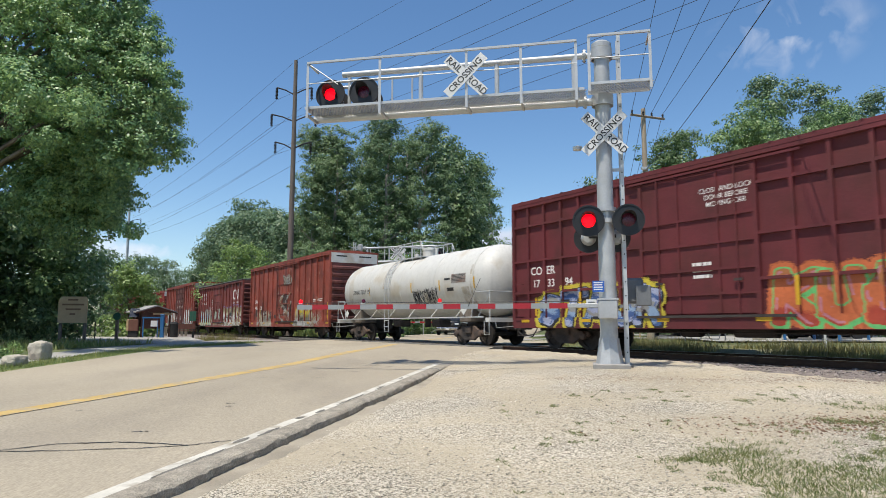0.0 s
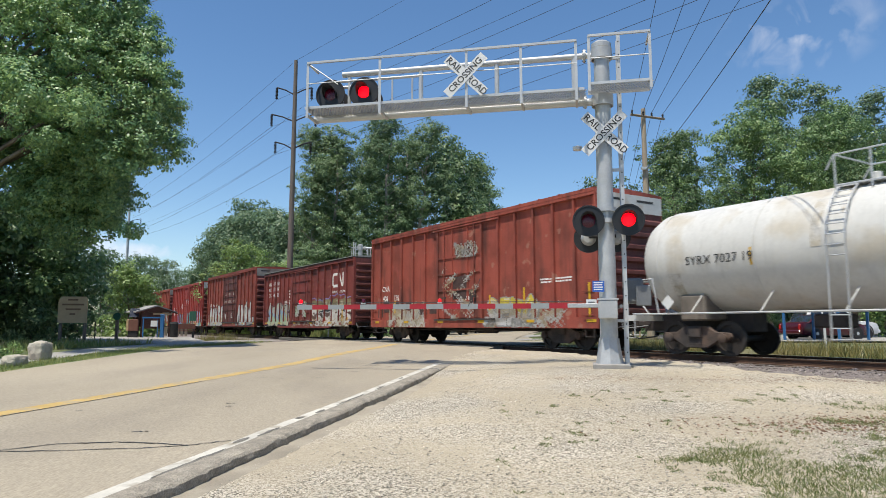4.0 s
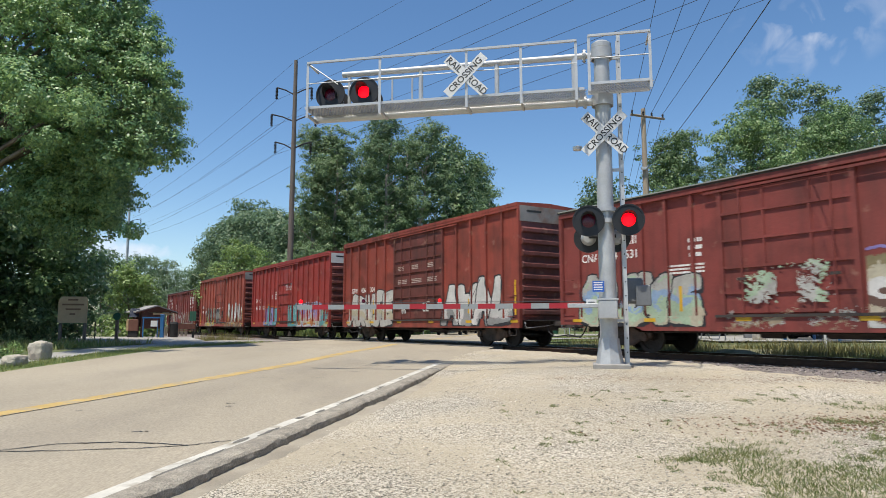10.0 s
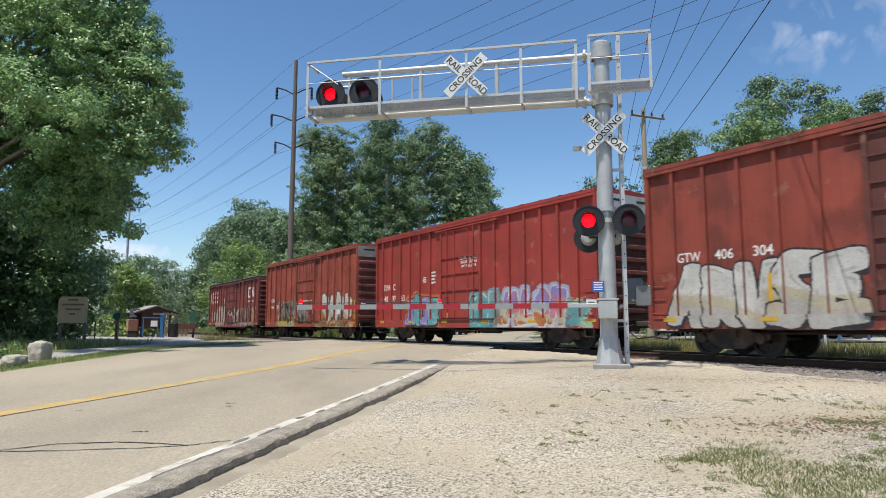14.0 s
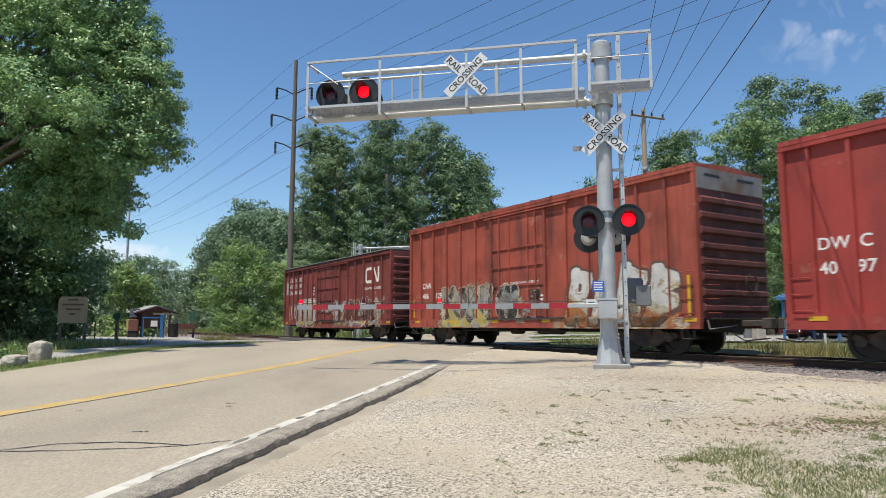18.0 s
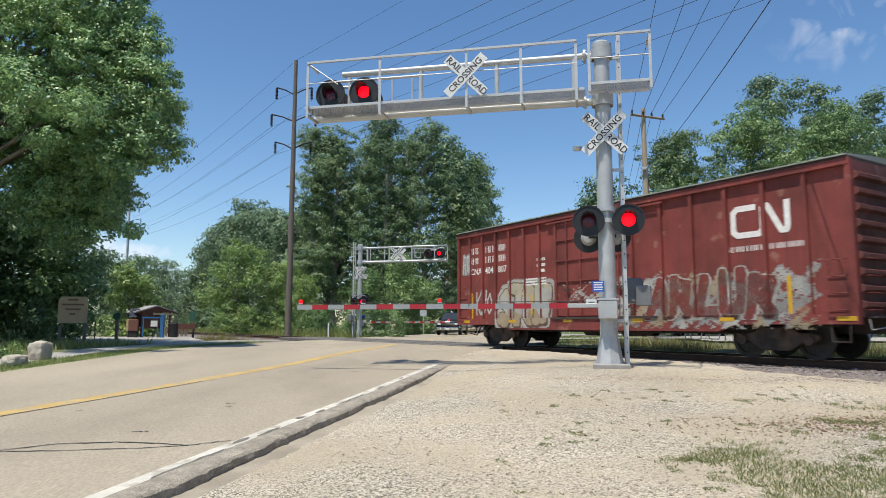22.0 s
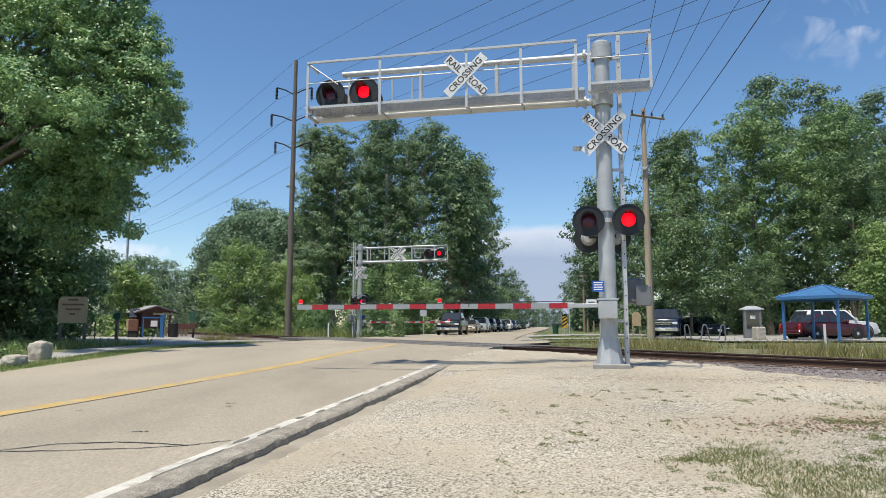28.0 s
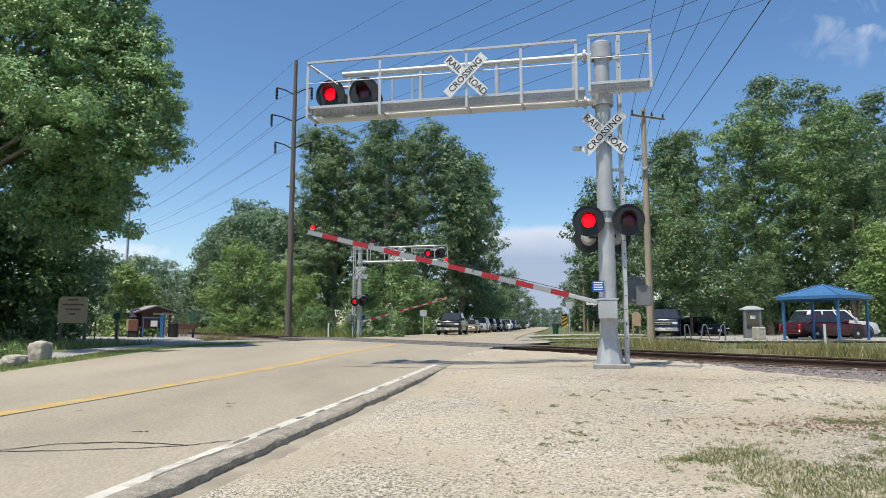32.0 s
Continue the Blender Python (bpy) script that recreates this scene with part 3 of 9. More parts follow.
lot = grid_sheet([x for x in np.arange(-12, 34, 0.22)], [y for y in np.arange(-14, 24, 0.22)], right_z, in_lot)
single("gravel_lot", lot, M_GRAVEL, "pale crushed limestone gravel beside the road", "gravel", kind="structure", smooth_angle=1.0)
single("shoulder", strip([y for y in np.arange(-14, 17.4, 0.25)], lambda y: at_y(ROAD_RIGHT)(y) + 0.24, lambda y: at_y(ROAD_RIGHT)(y) + 0.28 + (0.6 + 0.25 * noise.noise((y * 0.7, 3, 1)) + 0.2 * noise.noise((y * 2.3, 1, 4))) * smooth(17.4, 9.0, y),
                         lambda x, y: right_z(x, y) + 0.006 - 0.03 * smooth(0.45, 0.8, x - at_y(ROAD_RIGHT)(y)) - 0.02 * smooth(13.0, 17.0, y), cols=9), M_SHOULDER,
       "dusty worn asphalt shoulder", "road shoulder", kind="structure", smooth_angle=1.0)


def stones(name, count, place, lo, hi, mat, label, category, seed):
    """Loose angular stones: six-cornered lumps."""
    r = np.random.RandomState(seed)
    base = np.array([(1, 0, 0), (-1, 0, 0), (0, 1, 0), (0, -1, 0), (0, 0, 1), (0, 0, -1)], float)
    tri = np.array([(0, 2, 4), (2, 1, 4), (1, 3, 4), (3, 0, 4), (2, 0, 5), (1, 2, 5), (3, 1, 5), (0, 3, 5)])
    pts = []
    while len(pts) < count:
        p = place(r)
        if p is not None:
            pts.append(p)
    pts = np.array(pts)
    size = (lo + (hi - lo) * r.rand(count) ** 2.2)[:, None, None]
    shape = base[None] * (0.6 + 0.7 * r.rand(count, 6, 1)) + 0.25 * r.randn(count, 6, 3)
    shape[:, :, 2] *= 0.6
    ang = r.rand(count) * 6.283
    c, s = np.cos(ang)[:, None], np.sin(ang)[:, None]
    x, y = shape[:, :, 0] * c - shape[:, :, 1] * s, shape[:, :, 0] * s + shape[:, :, 1] * c
    shape = np.stack([x, y, shape[:, :, 2]], 2) * size * 0.5
    v = (pts[:, None, :] + shape).reshape(-1, 3)
    f = (tri[None] + (np.arange(count) * 6)[:, None, None]).reshape(-1, 3)
    me = bpy.data.meshes.new(name)
    me.vertices.add(len(v))
    me.vertices.foreach_set("co", v.astype(np.float32).ravel())
    me.loops.add(len(f) * 3)
    me.loops.foreach_set("vertex_index", f.astype(np.int32).ravel())
    me.polygons.add(len(f))
    me.polygons.foreach_set("loop_start", np.arange(0, len(f) * 3, 3, dtype=np.int32))
    me.update(calc_edges=True)
    me.materials.append(mat)
    return tagged(new(name, me), label, category, kind="stuff")


def lot_place(r):
    y = 3.5 + 13 * r.rand() ** 1.6
    x = -2.5 + (4 + y * 0.9) * r.rand()
    e = x - at_y(ROAD_RIGHT)(y)
    if e < 0.45 or track_q(x, y) < 2.7 or (e < 1.2 and r.rand() < 0.8):
        return None
    return (x, y, right_z(x, y) + 0.003)


stones("loose_gravel", 46000, lot_place, 0.006, 0.032, M_STONE, "loose pale limestone chips", "gravel", 3)

# track: ballast, ties, rails, crossing panels
M_TRACK = Matrix.Translation(TRACK_N * TRACK_D) @ Matrix.Rotation(math.atan2(TRACK_U.y, TRACK_U.x), 4, "Z")
CROSS0, CROSS1 = 21.3, 44.5
bal = Shape()
prof = [(-3.3, -0.42), (-2.6, -0.20), (-1.5, -0.185), (-0.75, -0.20), (0, -0.19), (0.75, -0.20), (1.5, -0.185), (2.6, -0.21), (3.6, -0.30), (4.6, -0.42), (5.6, -0.80)]
ss = [s for s in np.arange(-40, 130, 0.35)] + [150, 200, 300, 500]
for s in ss:
    for a, z in prof:
        p = M_TRACK @ Vector((s, a, z))
        bal.v.append((s, a + 0.12 * noise.noise((s * 0.7, a, 2)), z + 0.05 * noise.noise((s * 2.0, a * 2.0, 4))))
for j in range(len(ss) - 1):
    for k in range(len(prof) - 1):
        i = j * len(prof) + k
        bal.f.append((i, i + 1, i + 1 + len(prof), i + len(prof)))
        bal.m.append(0)
single("ballast_bed", bal, M_BALLAST, "grey crushed stone ballast under the track", "ballast", kind="structure", at=M_TRACK, smooth_angle=1.0)


track = thing("railway_track", M_TRACK, "single railway track with rusty rails on wooden ties", "railway track", kind="structure")
# +y of the track's own frame points to the camera's side
rail_prof = [(-0.075, -0.172), (0.075, -0.172), (0.075, -0.16), (0.012, -0.14), (0.012, -0.045), (0.036, -0.035), (0.036, -0.004), (0.03, 0.0), (-0.03, 0.0), (-0.036, -0.004), (-0.036, -0.035), (-0.012, -0.045), (-0.012, -0.14), (-0.075, -0.16)]
for side in (-0.755, 0.755):
    rl = Shape().extrude([(a, z) for a, z in rail_prof], (0, 1, 0), (0, 0, 1), (1, 0, 0), (-60, side, 0), 560)
    rail = part("rail", rl, M_RAIL, track)
    top = Shape().box(-60, 500, side - 0.026, side + 0.026, -0.001, 0.003)
    part("railhead", top, M_RAIL_TOP, rail, "polished running surface of the rail")

# ------------------------------------------------------------------ crossing signals
M_GALV_DARK = material("dark_grey_steel", (0.16, 0.165, 0.17), 0.6, metal=0.2, vary=0.12, scale=4)
FLASH_K = (-1, 0, 5, 15, 20, 47, 53, 54)                          # changes of the lamps, counted
FLASH_T = (-0.43, 0.16, 3.05, 9.05, 12.06, 28.05, 31.65, 32.25)   # and their seconds
flashing = []          # (lamp, where it shows, where it rests, first of its pair)
gates = []


def text_part(name, body, size, mat, parent, m, label="", align="CENTER", depth=0.003, squeeze=1.0, bold=0.0):
    cu = bpy.data.curves.new(name, "FONT")
    cu.body, cu.size, cu.align_x, cu.align_y, cu.extrude = body, size, align, "CENTER", depth
    cu.resolution_u, cu.offset = 3, bold
    ob = new(name, cu)
    bpy.context.view_layer.update()
    me = bpy.data.meshes.new_from_object(ob.evaluated_get(bpy.context.evaluated_depsgraph_get()))
    bpy.data.objects.remove(ob)
    me.materials.clear()
    me.materials.append(mat)
    ob = new(name, me)
    ob.parent = parent
    ob.matrix_local = m @ Matrix.Diagonal((squeeze, 1, 1, 1))
    if label:
        ob["label"] = label
    return ob


FACE_Y = Matrix(((-1, 0, 0, 0), (0, 0, 1, 0), (0, 1, 0, 0), (0, 0, 0, 1)))   # a flat text turned upright, facing +y


def flasher(sig, x, y, z, facing, radius, first):
    """One round signal lamp: disc, hood, housing, lens and the light that comes and goes in it."""
    f = facing
    sh = Shape()
    sh.ring((x, y, z), (0, f, 0), 0.12, radius, 0.012, 32)
    sh.ring((x, y - 0.002 * f, z), (0, f, 0), radius - 0.03, radius, 0.03, 32)
    disc = part("signal_disc", sh, M_BLACK, sig, "round black background of a flashing lamp")
    hood = Shape()
    seg = 20
    for k in range(seg + 1):
        a = math.pi * (-0.18 + 1.36 * k / seg)
        reach = 0.10 + 0.22 * math.sin(max(0.0, min(math.pi, a)))
        for rr, yy in ((0.165, 0.0), (0.165, reach), (0.172, reach), (0.172, 0.0)):
            hood.v.append((x + rr * math.cos(a), y + f * (0.01 + yy), z + rr * math.sin(a)))
    for k in range(seg):
        for j in range(4):
            hood.f.append((k * 4 + j, k * 4 + (j + 1) % 4, k * 4 + 4 + (j + 1) % 4, k * 4 + 4 + j))
            hood.m.append(0)
    part("visor", hood, M_BLACK_DULL, disc, "black visor over the lens")
    case = Shape().lathe([(0.02, 0.0), (0.12, 0.02), (0.17, 0.12), (0.175, 0.21)], 20,
                         Matrix.Translation((x, y - 0.21 * f, z)) @ Matrix.Rotation(radians(-90 if f > 0 else 90), 4, "X"))
    part("lamp_housing", case, M_BLACK_DULL if f > 0 else M_GALV_DULL, disc)
    lens = Shape().lathe([(0.155, 0.0), (0.15, 0.012), (0.10, 0.022), (0.02, 0.026)], 24,
                         Matrix.Translation((x, y + 0.004 * f, z)) @ Matrix.Rotation(radians(-90 if f > 0 else 90), 4, "X"))
    part("lens", lens, M_LENS, disc, "dark red lens")
    lit = Shape().lathe([(0.15, 0.0), (0.145, 0.010), (0.10, 0.020), (0.02, 0.024)], 24,
                        Matrix.Rotation(radians(-90 if f > 0 else 90), 4, "X"))
    lamp = part("lamp", lit, M_LIT, disc, "glowing red lamp, flashing")
    flashing.append((lamp, Matrix.Translation((x, y + 0.016 * f, z)), Matrix.Translation((x, y - 0.045 * f, z)), first))
    return disc


def crossbuck(sig, x, y, z, facing):
    turn = Matrix.Translation((x, y, z)) @ (Matrix.Identity(4) if facing > 0 else Matrix.Rotation(math.pi, 4, "Z"))
    face = turn @ FACE_Y
    first = None
    for k, (ang, words) in enumerate(((-45, ("RAIL", "ROAD")), (45, ("CROSSING", "")))):
        rot = face @ Matrix.Translation((0, 0, 0.012 * k)) @ Matrix.Rotation(radians(ang), 4, "Z")
        sh = Shape()
        sh.box(-0.61, 0.61, -0.115, 0.115, -0.003, 0.003, m=rot)
        blade = part("crossbuck_blade", sh, M_SIGN_WHITE, sig, "white diagonal board lettered in black")
        if k == 0:
            text_part("lettering", "RAIL", 0.215, M_LETTER, blade, rot @ Matrix.Translation((-0.365, 0, 0.004)), bold=0.002)
            text_part("lettering", "ROAD", 0.215, M_LETTER, blade, rot @ Matrix.Translation((0.365, 0, 0.004)), squeeze=0.92, bold=0.002)
        else:
            text_part("lettering", "CROSSING", 0.205, M_LETTER, blade, rot @ Matrix.Translation((0.0, 0, 0.004)), squeeze=1.02, bold=0.002)


def crossing_signal(at, arm_turn, label, rear_boards):
    sig = thing("railroad_crossing_signal", at, label, "crossing signal")
    # foundation and mast
    part("foundation", Shape().box(-0.42, 0.36, -0.40, 0.40, -0.5, 0.06), M_CONCRETE, sig, "grey concrete foundation block", bevel=0.02)
    part("base_cone", Shape().lathe([(0.30, 0.06), (0.29, 0.10), (0.235, 0.42), (0.215, 0.60)], 8), M_GALV, sig, "flared cast mast base")
    mast = Shape().lathe([(0.192, 0.55), (0.178, 3.4), (0.172, 7.15)], 28)
    part("mast", mast, M_GALV, sig, "tall round galvanised steel mast")
    part("mast_cap", Shape().lathe([(0.205, 7.15), (0.225, 7.17), (0.225, 7.27), (0.15, 7.33), (0.02, 7.35)], 28), M_GALV, sig)
    for z in (3.38, 3.12):
        part("clamp", Shape().ring((0, 0, z), (0, 0, 1), 0.20, 0.235, 0.09, 24), M_GALV, sig)
    # ladder beside the mast
    lad = thing_part("ladder", sig, "perforated aluminium ladder on brackets")
    lad.location = (0.08, 0, 0)
    for y in (-0.40, -0.02):
        rail = Shape().box(-0.50, -0.42, y - 0.02, y + 0.02, 0.05, 7.5)
        part("ladder_rail", rail, M_GALV_DULL, lad)
    for k in range(24):
        z = 0.30 + 0.305 * k
        part("rung", Shape().tube((-0.46, -0.40, z), (-0.46, -0.02, z), 0.016, 6), M_GALV_DULL, lad)
        part("bolt", Shape().tube((-0.46, -0.002, z), (-0.46, 0.004, z), 0.016, 6), M_BLACK_DULL, lad)
    for z in (0.95, 4.3, 6.9):
        part("bracket", Shape().box(-0.48, -0.15, -0.03, 0.03, z, z + 0.06), M_GALV_DULL, lad)
    # cantilever
    arm0, arm1 = 0.15, 6.95
    part("upper_chord", Shape().tube((arm0, 0, 7.03), (6.23, 0, 7.04), 0.07, 14), M_GALV_DULL, sig, "upper tube of the cantilever")
    part("lower_chord", Shape().tube((arm0, 0, 5.93), (arm1, 0, 5.93), 0.085, 14), M_GALV_DULL, sig, "lower tube of the cantilever")
    for x in (0.62, 2.40, 4.24):
        part("strut", Shape().tube((x, 0, 5.93), (x, 0, 7.03), 0.055, 10), M_GALV_DULL, sig)
    for z in (5.93, 7.03):
        part("flange", Shape().ring((0.36, 0, z), (1, 0, 0), 0.0, 0.15, 0.04, 16), M_GALV, sig)
        part("collar", Shape().ring((0, 0, z - 0.12), (0, 0, 1), 0.205, 0.24, 0.24, 24), M_GALV, sig)
        for k in range(6):
            a = k * math.pi / 3
            part("bolt", Shape().tube((0.34, 0.12 * math.cos(a), z + 0.12 * math.sin(a)), (0.43, 0.12 * math.cos(a), z + 0.12 * math.sin(a)), 0.014, 6), M_GALV, sig)
    part("lamp_bar", Shape().tube((4.2, 0.02, 6.86), (6.75, 0.02, 6.86), 0.035, 8), M_GALV_DULL, sig)
    for x in (4.45, 4.95):
        part("hanger", Shape().tube((x, 0.02, 6.86), (x, 0.02, 6.2), 0.022, 8), M_GALV_DULL, sig)
    part("hanger", Shape().tube((4.45, 0.02, 6.2), (4.95, 0.02, 6.2), 0.022, 8), M_GALV_DULL, sig)
    # walkway with grating and railings
    walk_way = thing_part("walkway", sig, "aluminium grating walkway with railings")

    def deck(x0, x1, z, y0=0.06, y1=0.62):
        part("deck_edge", Shape().box(x0, x1, y1 - 0.03, y1, z + 0.045, z + 0.105), M_GALV_DULL, walk_way)
        part("deck_edge", Shape().box(x0, x1, y0, y0 + 0.012, z, z + 0.08), M_GALV_DULL, walk_way)
        mesh = Shape()
        across = 7
        nm = int((x1 - x0) / 0.075)
        for k in range(nm + 1):
            for j in range(across):
                ya, yb = y0 + (y1 - y0) * j / across, y0 + (y1 - y0) * (j + 1) / across
                xa = x0 + (x1 - x0) * k / (nm + 1)
                xb = xa + 0.0375
                if j % 2:
                    xa, xb = xb, xa
                for way in (1, -1):
                    xe = xb if way > 0 else 2 * xa - xb
                    mesh.box(-0.007, 0.007, 0.0, math.hypot(yb - ya, xe - xa), -0.012, 0.012, m=Matrix.Translation((xa, ya, z + 0.04)) @ Matrix.Rotation(math.atan2(-(xe - xa), yb - ya), 4, "Z"))
        part("deck_mesh", mesh, M_GALV, walk_way, "expanded metal mesh deck", smooth_angle=None)

    deck(0.40, 6.95, 5.97)
    deck(-1.02, 0.32, 6.06, 0.10, 0.66)
    rail_y = 0.66
    for x in (0.57, 1.78, 3.02, 5.07, 6.87):
        part("railing_post", Shape().box(x - 0.03, x + 0.03, rail_y - 0.008, rail_y + 0.008, 5.78, 7.13), M_GALV_DULL, walk_way)
        part("toe_bracket", Shape().box(x - 0.025, x + 0.025, 0.0, rail_y, 5.82, 5.88), M_GALV, walk_way)
    part("railing_top", Shape().box(0.55, 6.89, rail_y - 0.025, rail_y + 0.025, 7.11, 7.16), M_GALV_DULL, walk_way)
    part("railing_wire", Shape().tube((0.55, rail_y, 6.62), (6.87, rail_y, 6.62), 0.012, 6), M_GALV_DULL, walk_way)
    part("railing_end", Shape().tube((6.87, rail_y, 7.12), (6.1, rail_y, 6.55), 0.014, 6), M_GALV_DULL, walk_way)
    part("railing_end", Shape().box(6.85, 6.89, 0.0, rail_y, 7.11, 7.16), M_GALV_DULL, walk_way)
    for x in (0.29, -1.0):
        part("railing_post", Shape().box(x - 0.03, x + 0.03, rail_y, rail_y + 0.016, 5.95, 7.21), M_GALV_DULL, walk_way)
    part("railing_top", Shape().box(-1.02, 0.31, rail_y - 0.02, rail_y + 0.03, 7.19, 7.24), M_GALV_DULL, walk_way)
    part("railing_wire", Shape().tube((-1.0, rail_y, 6.70), (0.29, rail_y, 6.70), 0.014, 6), M_GALV_DULL, walk_way)
    part("railing_end", Shape().box(-1.02, -0.98, -0.05, rail_y, 7.19, 7.24), M_GALV_DULL, walk_way)
    # lamps
    for x, first in ((6.48, True), (5.62, False)):
        flasher(sig, x, 0.16, 6.50, 1, 0.375, first)
        part("lamp_mount", Shape().tube((x, -0.16, 6.50), (x, 0.05, 6.50), 0.05, 8), M_GALV_DULL, sig)
        flasher(sig, x, -0.30, 6.42, -1, 0.335, not first)
    part("lamp_post", Shape().tube((6.05, 0, 5.95), (6.05, 0, 6.95), 0.045, 10), M_GALV_DULL, sig)
    part("crossarm", Shape().tube((5.57, 0, 6.72), (6.52, 0, 6.72), 0.04, 10), M_GALV_DULL, sig)
    for x, first in ((0.38, True), (-0.47, False)):
        flasher(sig, x, 0.24, 3.16, 1, 0.348, first)
        flasher(sig, x if first else -0.22, -0.42, 2.86, -1, 0.335, not first)
    part("crossarm", Shape().tube((-0.47, 0.0, 3.36), (0.44, 0.0, 3.36), 0.045, 10), M_GALV, sig)
    part("crossarm", Shape().tube((-0.22, -0.15, 2.86), (0.38, -0.15, 2.86), 0.04, 10), M_BLACK_DULL, sig)
    crossbuck(sig, -0.01, 0.25, 5.12, 1)
    crossbuck(sig, 3.03, 0.70, 6.52, 1)
    if rear_boards:
        crossbuck(sig, -0.01, -0.25, 5.12, -1)
        crossbuck(sig, 3.03, -0.12, 6.57, -1)
    bell = Shape().lathe([(0.02, 0.0), (0.10, 0.02), (0.11, 0.09), (0.03, 0.12)], 16, Matrix.Translation((0.58, -0.05, 4.82)))
    bell.tube((0.2, -0.05, 4.86), (0.53, -0.05, 4.86), 0.02, 6)
    part("bell", bell, M_GALV_DULL, sig, "small aluminium warning bell")
    # notice and boxes
    sgn = part("blue_notice", Shape().box(-0.06 + 0.14, 0.33, 0.245, 0.25, 1.60, 1.84), M_BLUE_SIGN, sig, "small blue notice with white lines of writing")
    for k in range(4):
        part("writing", Shape().box(0.105 + 0.015 * (k % 2), 0.305, 0.2505, 0.2535, 1.79 - 0.05 * k, 1.812 - 0.05 * k), M_LETTER_WHITE, sgn)
    plate = part("plate", Shape().box(0.25, 0.47, 0.20, 0.206, 1.32, 1.44), M_SIGN_WHITE, sig, "small white plate with a line of writing")
    part("writing", Shape().box(0.29, 0.43, 0.206, 0.209, 1.37, 1.39), M_LETTER, plate)
    part("gate_box", Shape().box(-0.18, 0.22, 0.14, 0.46, 1.02, 1.42), M_GALV, sig, "grey gate mechanism box", bevel=0.02)
    part("gate_box_lid", Shape().box(-0.20, 0.24, 0.13, 0.47, 1.42, 1.45), M_GALV_DULL, sig)
    part("gate_mechanism", Shape().box(-0.78, -0.38, -0.62, -0.22, 1.36, 1.92), M_GALV_DARK, sig, "dark grey gate motor case", bevel=0.05)
    part("gate_shaft", Shape().tube((-0.25, -0.3, 1.28), (-0.25, 0.5, 1.28), 0.04, 8), M_GALV_DARK, sig)
    part("counterweight", Shape().box(-0.92, -0.60, -0.12, -0.04, 1.30, 1.75), M_GALV_DARK, sig, bevel=0.02)
    part("conduit", Shape().tube((0.10, -0.20, 0.0), (0.10, -0.20, 3.1), 0.022, 6), M_GALV, sig)
    # gate arm, turning about the shaft
    arm = Shape()
    pivot = Vector((-0.05, 0.34, 1.30))
    arm_part = new("gate_arm")
    arm_part.parent = sig
    arm_part.matrix_local = Matrix.Translation(pivot)
    arm_part["label"] = "red and white striped gate arm"
    part("arm_bracket", Shape().box(0.12, 0.92, -0.03, 0.03, -0.045, 0.045), M_GALV, arm_part, bevel=0.01)
    x, k = 0.92, 0
    length = 7.18
    stripe = 0.392
    n = int((length - x) / stripe)
    while x < length - 0.02:
        x1 = min(length, x + stripe)
        red = (k % 2 == 0)
        h0 = 0.058 - 0.004 * (x / length)
        part("stripe", Shape().box(x, x1, -0.025, 0.025, -h0, h0), M_GATE_RED if red else M_GATE_WHITE, arm_part, "red stripe" if red else "white stripe", smooth_angle=None)
        x, k = x1, k + 1
    for x, lit in ((7.10, 2), (5.55, 0), (3.75, 1)):
        ball = Shape().lathe([(0.02, 0.0), (0.04, 0.01), (0.048, 0.05), (0.035, 0.085), (0.01, 0.095)], 12, Matrix.Translation((x, 0, 0.085)))
        part("gate_lamp", ball, M_LIT if lit == 2 else M_LIT_DIM if lit else M_LENS, arm_part, "small red gate lamp")
        part("lamp_base", Shape().box(x - 0.05, x + 0.05, -0.03, 0.03, 0.07, 0.095), M_GALV_DULL, arm_part)
    part("arm_cable", Shape().tube((0.6, 0, 0.095), (7.2, 0, 0.095), 0.008, 5), M_WIRE, arm_part)
    part("whip", Shape().tube((3.1, 0.03, 0.0), (2.82, 0.03, 0.62), 0.006, 5), M_WIRE, arm_part)
    gates.append((arm_part, pivot, arm_turn))
    return sig


def thing_part(name, parent, label):
    ob = new(name)
    ob.parent = parent
    ob["label"] = label
    return ob


NEAR_TURN = math.degrees(math.atan2(0.203, -0.979))
near_signal = crossing_signal(pose(3.62, 14.6, -0.06, 0, 0, NEAR_TURN), 1.0,
                              "tall grey railroad crossing signal with cantilever and striped gate", False)
far_signal = crossing_signal(pose(-6.45, 51.5, -0.25, 0, 0, NEAR_TURN + 176), 1.0,
                             "distant grey crossing signal with cantilever and gate across the track", True)

# ------------------------------------------------------------------ train
M_WHEEL = material("wheel_steel", (0.045, 0.038, 0.034), 0.6, metal=0.4, vary=0.25, scale=6)
M_TRUCK = material("grimy_truck_casting", (0.05, 0.042, 0.038), 0.85, vary=0.3, scale=5, second=(0.09, 0.06, 0.045), second_amount=0.4)
M_UNDER = material("underframe_grime", (0.045, 0.036, 0.032), 0.9, vary=0.3, scale=4)
M_WHITE_PANEL = material("white_end_panel", (0.5197, 0.5197, 0.5039), 0.7, vary=0.12, scale=2, second=(0.42, 0.38, 0.33), second_amount=0.25)
M_GREY_PANEL = material("weathered_grey_panel", (0.2362, 0.2205, 0.2047), 0.8, vary=0.2, scale=2, second=(0.20, 0.13, 0.10), second_amount=0.4)
M_SAFETY = material("yellow_reflector", (0.5669, 0.3307, 0.0157), 0.5, vary=0.1, scale=6)
